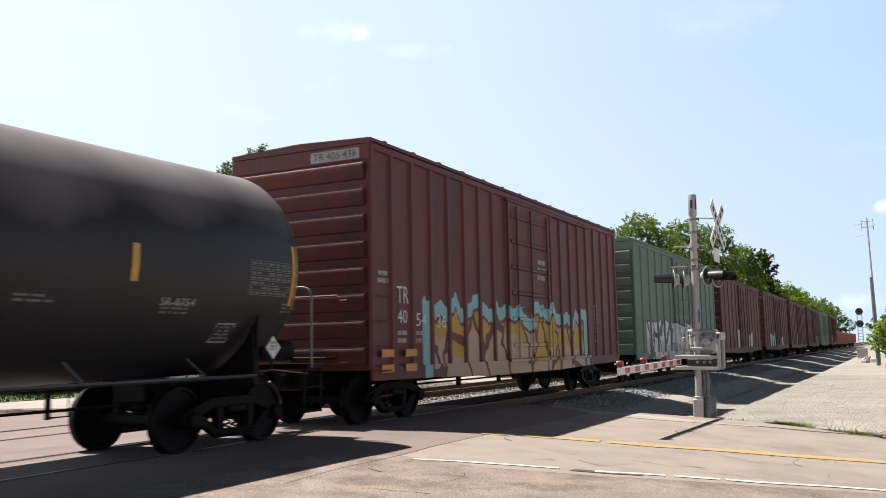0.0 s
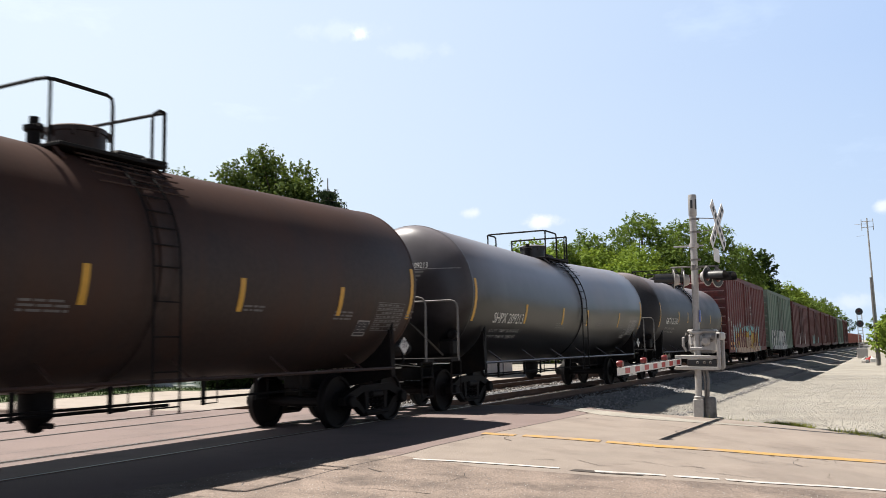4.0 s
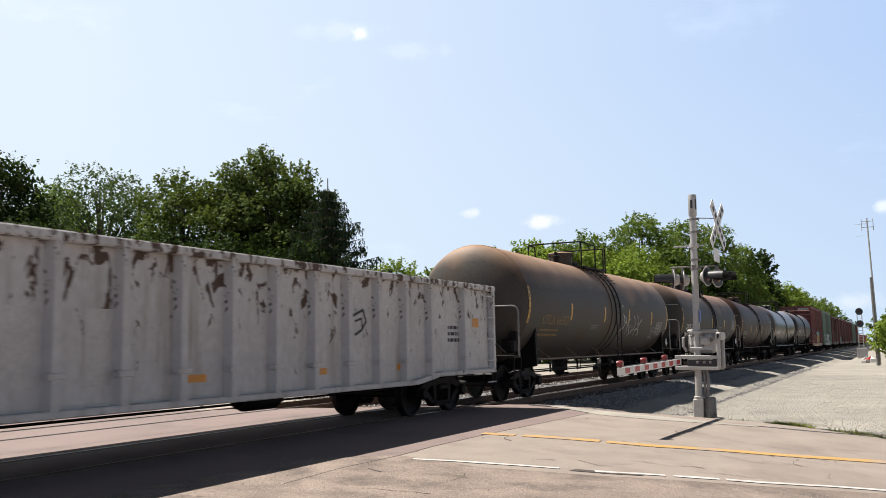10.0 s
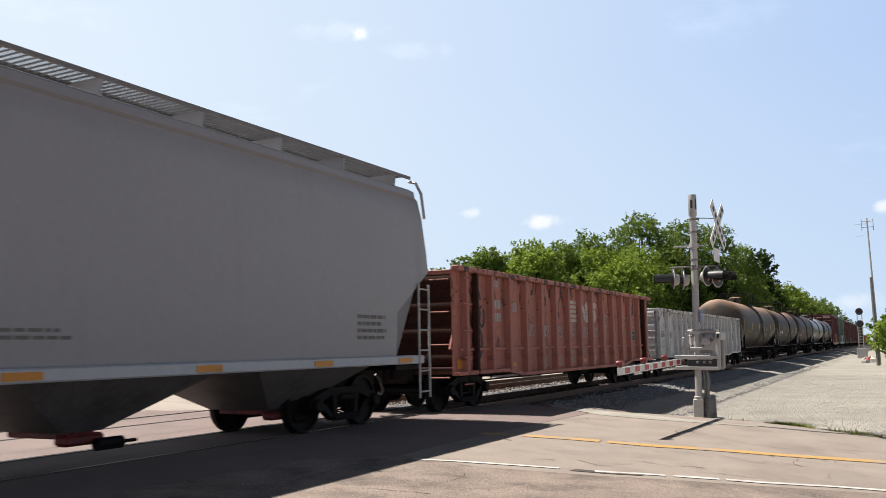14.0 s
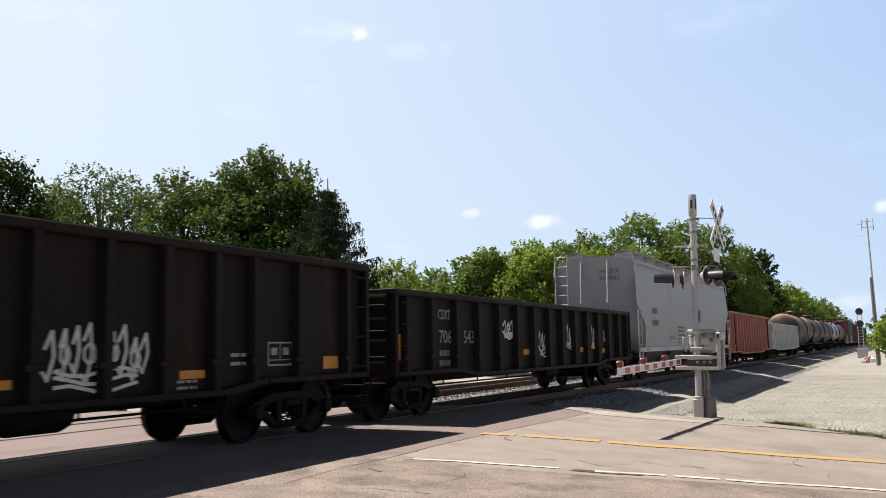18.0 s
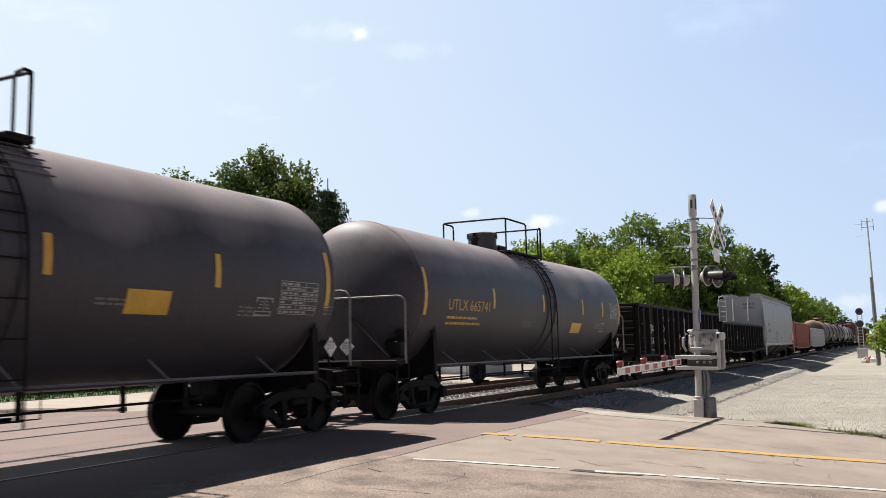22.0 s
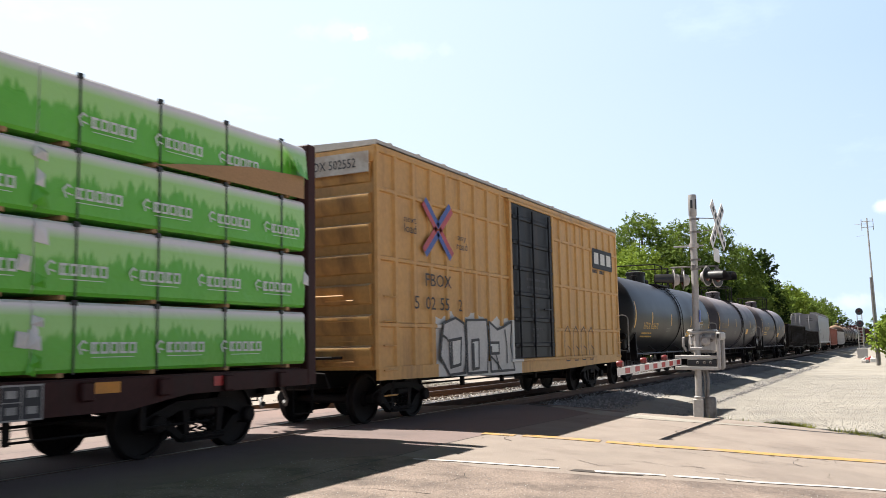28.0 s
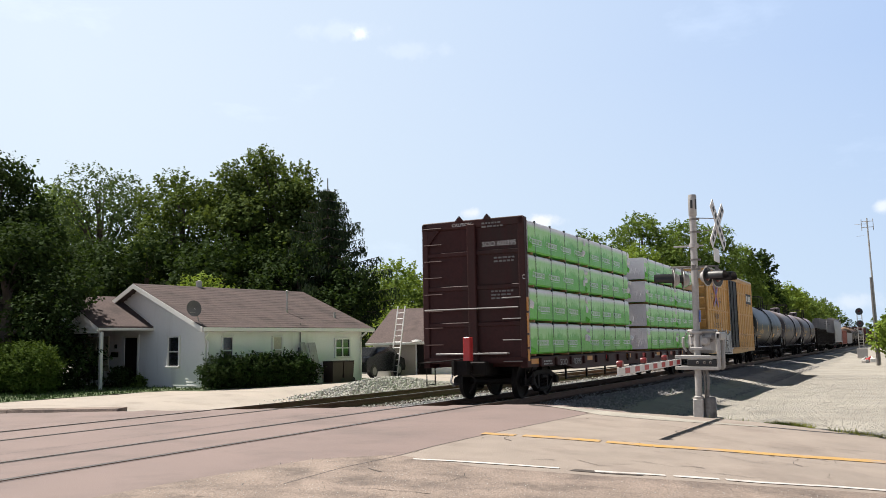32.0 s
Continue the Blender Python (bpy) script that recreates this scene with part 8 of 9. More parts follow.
# cross arm with two flashing lights to either side
g = Geo()
g.rod([(-.5, 0, 3.12), (.5, 0, 3.12)], .020, 8)
for x in (-.43, -.26, .28, .44):
    g.rod([(x, 0, 3.12), (x, 0, 2.98)], .022, 8)
g.bbox(-.05, .05, -.085, .085, 3.05, 3.17, .02)
part("light_arm", g, M["alu_dark"], sig, "pipe arm for the lights")
for x, y, z, turn in ((-.43, -.05, 2.86, 200), (-.25, .05, 2.85, 200), (.27, -.10, 2.90, -18), (.43, .16, 2.88, -24)):
    at = pose(x, y, z, 0, 0, turn)
    g = Geo()
    g.lathe([(.01, .0), (.20, .0), (.205, .008), (.20, .016), (.01, .016)], "x", 28)
    lt = part("light_backing", g, M["alu"], sig, "round pale light backing", at)
    g = Geo()
    g.lathe([(.185, .017), (.185, .020), (.10, .021)], "x", 24)
    part("backing_face", g, M["black_metal"], lt, "black face of the backing")
    g = Geo()
    g.lathe([(.115, .02), (.122, .26), (.112, .40), (.104, .40), (.112, .26), (.105, .02)], "x", 20, (0, 0, 0), (-.5, math.pi + .5))
    part("hood", g, M["black_metal"], lt, "long black hood")
    g = Geo()
    g.lathe([(.01, .06), (.06, .05), (.10, .025), (.105, .018)], "x", 20)
    part("lens", g, M["mirror_glass"], lt, "dark red lens")
    g = Geo()
    g.lathe([(.13, -.002), (.13, -.05), (.10, -.11), (.04, -.13), (.01, -.13)], "x", 18)
    part("lamp_housing", g, M["alu"], lt, "rounded pale lamp housing")
    g = Geo()
    g.bbox(-.03, .03, -.03, .03, .12, .22, .01)
    part("lamp_clamp", g, M["alu_dark"], lt)
g = Geo()
g.box(.072, .085, -.06, .08, 1.95, 2.2)
part("id_plate", g, M["blue_mark"], sig, "small blue plate")
# gate mechanism: rounded housing, bolted lid, flat support bars
g = Geo()
g.bbox(-.19, .36, -.02, .44, 1.30, 1.74, .07)
mech = part("gate_mechanism", g, M["alu"], sig, "rounded gate mechanism housing")
g = Geo()
g.bbox(-.20, .37, -.03, .45, 1.73, 1.80, .03)
part("mechanism_lid", g, M["alu"], mech, "bolted lid")
for x, z in ((-.10, 1.66), (-.10, 1.47), (.14, 1.66), (.14, 1.47), (.30, 1.57)):
    part("cover_bolt", Geo().lathe([(.035, .03), (.032, 0), (.01, -.015)], "y", 12, (x, -.03, z)), M["alu_dark"], mech)
part("shaft_boss", Geo().lathe([(.10, .05), (.10, -.04), (.06, -.07), (.01, -.07)], "y", 18, (.18, -.03, 1.56)), M["alu"], mech, "round shaft boss")
g = Geo()
g.rod([(-.23, .05, 1.34), (-.29, .02, 1.45), (-.29, .02, 1.62), (-.22, .05, 1.72)], .028, 8)
part("lifting_eye", g, M["alu"], sig, "curved pale bracket")
for z in (1.74, 1.40):
    g = Geo()
    g.lathe([(.071, -.035), (.095, -.03), (.095, .03), (.071, .035)], "z", 18, (0, 0, z))
    g.bbox(-.13, .13, -.10, -.07, z - .03, z + .03, .01)
    part("mast_clamp", g, M["alu"], sig, "bolted mast clamp")
for z0, z1 in ((1.19, 1.26), (.96, 1.03)):
    for y in (-.16, .36):
        g = Geo()
        g.bbox(-.43, .47, y - .02, y + .02, z0, z1, .008)
        part("support_bar", g, M["alu"], sig, "flat gate support bar")
g = Geo()
g.bbox(-.20, .42, -.10, .30, 1.02, 1.20, .03)
part("gear_case", g, M["black_metal"], sig, "dark gearing between the bars")
for x in (.02, .16, .28):
    part("gear_bolt", Geo().lathe([(.03, .02), (.03, -.01), (.01, -.02)], "y", 10, (x, -.11, 1.11)), M["alu_dark"], sig)
g = Geo()
g.bbox(.42, .50, -.19, -.13, .98, 1.72, .02)
g.bbox(.42, .50, .33, .39, .98, 1.72, .02)
g.bbox(.40, .52, -.19, .39, 1.58, 1.74, .03)
part("counterweight_arm", g, M["alu"], sig, "upright counterweight arm")
g = Geo()
g.rod([(.16, .05, 1.0), (.20, .05, .75), (.17, .04, .30)], .035, 9)
g.rod([(.10, .06, 1.0), (.12, .06, .7), (.13, .06, .30)], .022, 8)
part("conduit", g, M["alu_dark"], sig, "flexible grey conduit")
g = Geo()
g.bbox(-.105, .105, -.105, .105, -.10, .36, .02)
g.lathe([(.072, .36), (.10, .36), (.105, .40), (.072, .42)], "z", 18)
part("base", g, M["alu"], sig, "cast square base")
g = Geo()
g.lathe([(.01, .40), (.10, .40), (.125, .36), (.13, .0), (.125, -.10), (.01, -.10)], "z", 18, (.21, .08, 0))
part("junction_box", g, M["alu_dark"], sig, "round junction box at the foot")
g = Geo()
g.bbox(-.32, .45, -.3, .35, -.14, -.02, .04)
part("footing", g, M["concrete"], sig, "rough concrete footing")
# the gate arm: a white beam with red reflective panels, red lamps and a cable
root, tip = Vector((-.26, -.42, 1.135)), Vector((-.366, -4.67, 1.065))


def beam(a, b, w, h, grow=0.0):
    g = Geo()
    ends_ = []
    for q in (a, b):
        ends_ += [(q.x - w - grow, q.y, q.z - h), (q.x + w + grow, q.y, q.z - h), (q.x + w + grow, q.y, q.z + h), (q.x - w - grow, q.y, q.z + h)]
    return g.add(ends_, [(0, 1, 2, 3), (7, 6, 5, 4), (0, 4, 5, 1), (1, 5, 6, 2), (2, 6, 7, 3), (3, 7, 4, 0)])


arm = part("gate_arm", beam(root, tip, .014, .062), M["white_board"], sig, "white gate arm")
for k in range(7):
    t0 = .03 + k * .137
    part("red_panel", beam(root.lerp(tip, t0), root.lerp(tip, t0 + .062), .014, .045, .003), M["red_mark"], arm, "red reflective panel")
for t in (.30, .64, .97):
    q = root.lerp(tip, t)
    part("gate_lamp", Geo().lathe([(.01, -.05), (.05, -.05), (.06, 0), (.05, .05), (.01, .05)], "x", 14, (q.x, q.y, q.z + .125)), M["lamp_red"], arm, "small red gate lamp")
    part("lamp_bracket", Geo().bbox(q.x - .02, q.x + .02, q.y - .03, q.y + .03, q.z + .06, q.z + .09, .005), M["black_metal"], arm)
g = Geo()
g.rod([tuple(root + Vector((.02, 0, .075))), tuple(root.lerp(tip, .5) + Vector((.02, 0, .08))), tuple(tip + Vector((.02, 0, .075)))], .008)
part("lamp_cable", g, M["black_metal"], arm)


# ---- far signal, poles and clutter along the lot ----
SX, SY = 6.1, 112
s2 = thing("block_signal", "far twin-head block signal beside the track", "railway signal", Matrix.Translation((SX, SY, -.7)))
g = Geo()
g.rod([(-.25, 0, 0), (-.25, 0, 5.0)], .05)
g.rod([(.25, 0, 0), (.25, 0, 5.0)], .05)
for z in np.linspace(.4, 4.8, 14):
    g.rod([(-.25, 0, z), (.25, 0, z)], .025)
part("mast", g, M["alu"], s2)
for z in (3.9, 5.3):
    g = Geo()
    g.lathe([(.01, 0), (.40, 0), (.40, .06), (.01, .06)], "y", 24, (0, -.2, z))
    hd = part("target", g, M["black_metal"], s2, "round black signal head")
    g = Geo()
    g.lathe([(.01, -.05), (.07, -.03), (.09, 0)], "y", 14, (0, -.2, z + .05))
    part("lens", g, M["mirror_glass"], hd)
g = Geo()
g.bbox(-.5, .6, -.4, .4, 0, 1.1, .03)
part("relay_case", g, M["alu"], s2)

TX, TY = 8.35, 82
tw = thing("antenna_pole", "tall thin grey pole with a dipole antenna", "antenna pole", pose(TX, TY, -.75, 0, -.9, 0))
g = Geo()
g.rod([(0, 0, 0), (0, 0, 12.4)], [.10, .055], 8)
part("pole", g, M["alu"], tw)
g = Geo()
for z in (12.1, 11.6):
    g.rod([(-.45, 0, z), (.45, 0, z)], .03)
for x in (-.45, .45, 0):
    g.rod([(x, 0, 11.3), (x, 0, 12.3)], .03)
g.rod([(-1.0, 0, 11.9), (0, 0, 11.9)], .015)
g.rod([(-.9, 0, 10.9), (-.3, 0, 10.9)], .015)
part("antenna", g, M["alu"], tw, "dipole antenna arms")
up = thing("utility_pole", "short weathered grey post", "pole", pose(8.25, 80, -.75, 0, -.6, 0))
g = Geo()
g.rod([(0, 0, 0), (0, 0, 7.2)], [.13, .10], 8)
part("shaft", g, M["alu_dark"], up)
rng = random.Random(8)
for i, (x, y, c) in enumerate(((6.9, 92, "white_paint"), (7.3, 93, "red_mark"), (7.0, 91, "alu"), (7.6, 92.5, "white_paint"))):
    g = Geo()
    g.bbox(-.3, .3, -.25, .25, 0, .3 + .1 * (i % 2), .05)
    g.rod([(-.2, 0, .3), (.2, .1, .55)], .07, 8)
    solid("scrap_part", g, M[c], "discarded pale and red signal hardware on the gravel", "scrap", pose(x, y, -.8, 0, 0, 30 * i), "scrap by the far signal")


# ---- trees ----
def leaf_cloud(name, blobs, n, size, mat, seed, droop=0.0, tuft=0.42, per=9):
    """Leaves in pointed tufts that grow outwards and up over a set of uneven lobes (centre, radii); n: tufts times three."""
    r = np.random.RandomState(seed)
    m = max(8, n * 3 // per)
    vol = np.array([b[1][0] * b[1][1] + b[1][0] * b[1][2] for b in blobs])
    pick = r.choice(len(blobs), m, p=vol / vol.sum())
    C = np.array([b[0] for b in blobs])[pick]
    Rr = np.array([b[1] for b in blobs])[pick]
    d = r.normal(size=(m, 3))
    d /= np.linalg.norm(d, axis=1)[:, None]
    rad = r.uniform(0.35, 1.0, (m, 1)) ** 0.5
    lump = 1 + .20 * np.sin(d[:, :1] * 7 + pick[:, None]) * np.cos(d[:, 1:2] * 6 + 2 * pick[:, None]) + .15 * np.sin(d[:, 2:] * 9 + pick[:, None] * 1.7)
    P = C + d * Rr * rad * lump
    # each tuft has its own way: outwards, and up (or hanging)
    way = d * .8 + r.normal(scale=.35, size=(m, 3)) + np.array([0, 0, .75 - 1.6 * droop])
    way /= np.linalg.norm(way, axis=1)[:, None]
    big = r.uniform(.6, 1.4, (m, 1)) * tuft
    t = np.tile(np.linspace(0, 1, per), m)[:, None]
    Pl = np.repeat(P, per, 0) + np.repeat(way * big, per, 0) * t * 1.3 + r.normal(size=(m * per, 3)) * np.repeat(big, per, 0) * .42 * (1.05 - t)
    nrm = np.repeat(way, per, 0) * .7 + r.normal(scale=.55, size=(m * per, 3)) + np.array([0, 0, .5])
    nrm /= np.linalg.norm(nrm, axis=1)[:, None]
    a = np.cross(nrm, r.normal(size=(m * per, 3)))
    a /= np.linalg.norm(a, axis=1)[:, None]
    a[:, 2] -= droop
    b = np.cross(nrm, a)
    s = size * r.uniform(.55, 1.3, (m * per, 1))
    V = np.stack([Pl - a * s, Pl + b * s * .6 + nrm * s * .12, Pl + a * s, Pl - b * s * .6 + nrm * s * .12], 1).reshape(-1, 3)
    F = np.arange(m * per * 4).reshape(-1, 4)
    me = bpy.data.meshes.new(name)
    me.vertices.add(len(V))
    me.vertices.foreach_set("co", V.ravel().astype(np.float32))
    me.loops.add(F.size)
    me.loops.foreach_set("vertex_index", F.ravel().astype(np.int32))
    me.polygons.add(len(F))
    me.polygons.foreach_set("loop_start", np.arange(0, F.size, 4).astype(np.int32))
    me.update(calc_edges=True)
    me.validate()
    me.materials.append(mat)
    return me


def tree(x, y, z0, h, w, mat, seed, label, n=2600, leaf=.22, trunk=.25, bare=.18, lobes=11):
    rng = random.Random(seed)
    t = thing("tree", label, "tree", Matrix.Translation((x, y, z0)), "trees along the line")
    g = Geo()
    g.rod([(0, 0, -.2), (.05, .05, h * .25), (rng.uniform(-.3, .3), rng.uniform(-.3, .3), h * .55), (rng.uniform(-.5, .5), rng.uniform(-.5, .5), h * .85)], [trunk * 1.25, trunk, trunk * .6, trunk * .15], 8)
    tr = part("trunk", g, M["bark"], t, "grey bark trunk")
    blobs = []
    for i in range(lobes):
        f = (i + .5) / lobes
        zc = h * (bare + .1 + (.92 - bare - .12) * f)
        spread_ = w * (.25 + .95 * math.sin(math.pi * min(1, .18 + .80 * f)) ** .8) * .55
        a = i * 2.4 + rng.uniform(-.4, .4)
        c = (spread_ * math.cos(a) * rng.uniform(.5, 1.05), spread_ * math.sin(a) * rng.uniform(.5, 1.05), zc)
        rr = w * rng.uniform(.22, .37) * (1 - .3 * f)
        blobs.append((c, (rr, rr, rr * rng.uniform(.6, .85))))
        lg = Geo()
        lg.rod([(0, 0, h * (.18 + .4 * f)), (c[0] * .5, c[1] * .5, zc * .9), (c[0] * .95, c[1] * .95, zc)], [trunk * .4, trunk * .22, trunk * .05], 6)
        part("limb", lg, M["bark"], t)
    part("crown", leaf_cloud("crown", blobs, n, leaf, mat, seed, 0.0, .30 + leaf * 1.3), mat, t, "leafy crown with gaps")
    return t


def spruce(x, y, z0, h, w, seed):
    """A spruce with long level limbs from which needle sprays hang."""
    rng = random.Random(seed)
    t = thing("spruce_tree", "dark drooping spruce with ragged tiers", "tree", Matrix.Translation((x, y, z0)))
    part("trunk", Geo().rod([(0, 0, 0), (0, 0, h)], [.28, .03], 8), M["bark"], t)
    r = np.random.RandomState(seed)
    P = []
    tiers = 17
    for i in range(tiers):
        f = i / tiers
        z = h * (.16 + .82 * f)
        for k in range(7):
            a = k * .898 + i * .55 + rng.uniform(-.2, .2)
            L = (w * (1 - f) ** .85 + .3) * rng.uniform(.65, 1.12)
            tip = z - .10 * L + .12
            part("limb", Geo().rod([(0, 0, z), (L * .6 * math.cos(a), L * .6 * math.sin(a), z - .16 * L), (L * math.cos(a), L * math.sin(a), tip)], [.05, .035, .012], 5), M["bark"], t)
            u = r.uniform(.12, 1.03, int(60 * L) + 20)
            hang = r.uniform(0, 1, len(u)) ** 1.5 * (.25 + .28 * u)
            sidew = r.normal(scale=.10 + .06 * L, size=len(u))
            zz = z - .16 * L * np.minimum(u / .6, 1) + (tip - z + .16 * L) * np.clip((u - .6) / .4, 0, 1)
            P.append(np.stack([u * L * math.cos(a) - sidew * math.sin(a), u * L * math.sin(a) + sidew * math.cos(a), zz - hang], 1))
    P = np.concatenate(P)
    m = len(P)
    ang = r.uniform(0, 6.283, m)
    wd = np.stack([np.cos(ang), np.sin(ang), np.zeros(m)], 1) * r.uniform(.03, .07, (m, 1))
    dn = np.stack([r.normal(scale=.06, size=m), r.normal(scale=.06, size=m), -r.uniform(.14, .34, m)], 1)
    V = np.stack([P - wd, P + wd, P + dn], 1).reshape(-1, 3)
    me = bpy.data.meshes.new("crown")
    me.from_pydata(V.tolist(), [], np.arange(3 * m).reshape(-1, 3).tolist())
    me.update()
    part("crown", me, M["needle"], t, "drooping dark needles")
    return t


def bush(x, y, z0, w, d, h, mat, seed, label, name="bush", n=6500, leaf=.048):
    rng = random.Random(seed)
    b = thing(name, label, "bush", Matrix.Translation((x, y, z0)))
    g = Geo()
    for i in range(6):
        a = i * 1.05
        g.rod([(0, 0, -.05), (w * .15 * math.cos(a), d * .15 * math.sin(a), h * .4), (w * .3 * math.cos(a), d * .3 * math.sin(a), h * .75)], [.03, .02, .008], 5)
    part("stems", g, M["bark"], b)
    blobs = []
    k = max(4, int(max(w, d) / .8) + 3)
    for i in range(k):
        u = (i + .5) / k - .5
        if w > d:
            c = (u * w * .85, rng.uniform(-.15, .15) * d, h * rng.uniform(.42, .55))
        else:
            c = (rng.uniform(-.15, .15) * w, u * d * .85, h * rng.uniform(.42, .55))
        blobs.append((c, (min(w * .5, .75 * w / k + .5), min(d * .5, .75 * d / k + .5), h * .47)))
    part("foliage", leaf_cloud("foliage", blobs, n, leaf, mat, seed, 0.0, .11), mat, b, "dense clipped leaves")
    return b


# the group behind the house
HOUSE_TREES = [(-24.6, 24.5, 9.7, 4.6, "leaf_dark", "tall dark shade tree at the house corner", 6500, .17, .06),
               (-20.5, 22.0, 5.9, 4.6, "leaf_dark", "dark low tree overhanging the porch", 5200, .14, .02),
               (-58.5, 55, 17.0, 5.0, "leaf_light", "pale young tree in the gap behind the house", 1500, .26, .3),
               (-49.4, 52, 16.6, 8.2, "leaf_locust", "tall rounded locust tree behind the house", 3000, .22, .35),
               (-38.4, 50, 15.2, 6.2, "leaf_maple", "tall maple tree behind the house", 3400, .24, .10),
               (-33.8, 51, 15.2, 5.2, "leaf_maple", "tall maple tree with a broken crown", 4200, .24, .10),
               (-31.2, 52, 16.3, 5.6, "leaf_maple", "tallest maple tree behind the house", 4200, .24, .10),
               (-28.4, 52, 13.2, 4.2, "leaf_maple", "full maple tree behind the house", 3200, .24, .08),
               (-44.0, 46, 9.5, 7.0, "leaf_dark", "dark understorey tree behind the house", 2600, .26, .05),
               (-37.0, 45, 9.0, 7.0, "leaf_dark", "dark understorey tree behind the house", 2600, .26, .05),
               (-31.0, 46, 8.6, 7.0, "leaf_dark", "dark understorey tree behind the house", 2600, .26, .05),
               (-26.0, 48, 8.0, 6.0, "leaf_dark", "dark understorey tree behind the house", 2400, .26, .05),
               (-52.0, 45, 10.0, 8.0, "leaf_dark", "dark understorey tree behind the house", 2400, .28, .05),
               (-31.9, 70, 8.6, 7.0, "leaf_light", "sunlit tree beyond the garage", 2000, .28, .05),
               (-27.0, 62, 6.6, 6.0, "leaf", "low tree beyond the garage", 2000, .26, .05),
               (-31.0, 76, 8.7, 6.0, "leaf", "round tree beyond the garage", 1800, .28, .05),
               (-25.0, 72, 7.4, 6.0, "leaf", "low tree beyond the garage", 1800, .28, .05),
               (-21.0, 33.5, 5.0, 2.6, "leaf_light", "bright young tree behind the roof", 1300, .14, .1),
               (-14.6, 41.8, 3.6, 2.0, "leaf_light", "bright sapling beside the garage", 900, .12, .05)]
for i, (x, y, h, w, mm, lb, n, lf, br) in enumerate(HOUSE_TREES):
    tree(x, y, 0, h * 1.05, w, M[mm], 201 + i, lb, int(n * 2.4), lf * .62, .2 + h * .012, br, 24 if h > 12 else 14)
spruce(-24.6, 49.5, 0, 13.2, 6.2, 230)
# the belt along the far side of the line
belt = [(-22.5, 70, 9.6, 4.6, "leaf"), (-19.4, 72, 10.2, 5.0, "leaf_light"), (-17.4, 70, 9.6, 5.0, "leaf_light"), (-18.0, 78, 10.6, 5.0, "leaf"), (-17.4, 85, 12.5, 5.6, "leaf"), (-15.6, 80, 10.2, 5.0, "leaf_light"), (-13.9, 92, 14.8, 6.2, "leaf"), (-12.6, 84, 10.8, 5.2, "leaf_light"), (-11.2, 75, 8.6, 4.6, "leaf_light"),
        (-11.7, 100, 15.0, 6.2, "leaf"), (-10.4, 90, 10.8, 5.0, "leaf"), (-9.0, 107, 15.0, 5.6, "leaf"), (-8.6, 97, 10.0, 4.6, "leaf_dark"), (-9.0, 126, 14.4, 5.4, "leaf"), (-9.0, 146, 15.6, 4.6, "leaf_dark"), (-8.6, 116, 9.6, 4.6, "leaf"), (-8.8, 136, 10.5, 5.0, "leaf"), (-9.0, 160, 11.4, 6.0, "leaf"), (-9.0, 178, 11.4, 7.0, "leaf_light"), (-9.5, 200, 11.6, 7.5, "leaf"),
        (-10.0, 225, 12.2, 8.0, "leaf"), (-10.0, 255, 12.0, 9.0, "leaf"), (-11, 290, 12.5, 10.0, "leaf"), (-12, 330, 13, 11.0, "leaf_dark")]
for i, (x, y, h, w, mm) in enumerate(belt):
    tree(x, y, -.4, h * 1.10, w, M[mm], 260 + i, "leafy tree in the belt along the track", 6500 if y < 130 else 2600, .165 if y < 130 else .30, .22, .02, 20)
# far wood that closes the view along the line and behind
blobs = []
r_ = random.Random(77)
for i in range(60):
    x = -140 + 5.2 * i
    if -6 < x < 6:
        continue
    blobs.append(((x, 330 + r_.uniform(-20, 30), 3.5 + r_.uniform(0, 2)), (6, 6, 5.5 + r_.uniform(0, 3))))
for i in range(7):
    blobs.append(((5.5 + 3.2 * i, 270 + r_.uniform(-20, 40), 2.0 + r_.uniform(0, 1.5)), (3.2, 4, 3.6 + r_.uniform(0, 2))))
for i in range(40):
    blobs.append(((-95 + r_.uniform(-8, 8), -60 + 9 * i, 5), (8, 8, 7 + r_.uniform(0, 4))))
wood = new("far_wood", leaf_cloud("far_wood", blobs, 18000, .8, M["leaf"], 99, 0.0, 1.2))
tagged(wood, "distant belt of dark green woods", "woods", kind="stuff")
tree(10.35, 80, -.8, 4.2, 2.6, M["leaf_light"], 300, "light green roadside tree by the lot", 1600, .18, .12, .02)
tree(15.0, 140, -.8, 8.0, 8.0, M["leaf"], 302, "far green tree beside the lot", 1500, .4, .2, .02)


# ---- weeds ----
def weeds(x, y, n, r, seed, label):
    rng = random.Random(seed)
    g = Geo()
    for i in range(n):
        a, d = rng.uniform(0, 6.3), r * rng.random() ** .7
        px, py = x + 1.6 * d * math.cos(a), y + d * math.sin(a)
        z = land_z(px, py) - .03
        h = rng.uniform(.04, .15)
        b = rng.uniform(0, 6.3)
        dx, dy = .012 * math.cos(b), .012 * math.sin(b)
        g.add([(px - dx, py - dy, z), (px + dx, py + dy, z), (px + rng.uniform(-.08, .08), py + rng.uniform(-.08, .08), z + h)], [(0, 1, 2)])
    return solid("weeds", g, M["weed"], label, "weeds", kind="stuff")


M["weed"] = leaf_material("yellowish_weeds", (0.24, 0.26, 0.07), (0.18, 0.16, 0.06))
weeds(7.62, 19.15, 900, .30, 5, "tuft of yellow-green weeds at the road edge")
weeds(6.38, 18.95, 120, .3, 6, "sparse weeds by the signal foot")
weeds(8.9, 18.75, 200, .35, 7, "sparse weeds along the ragged road edge")


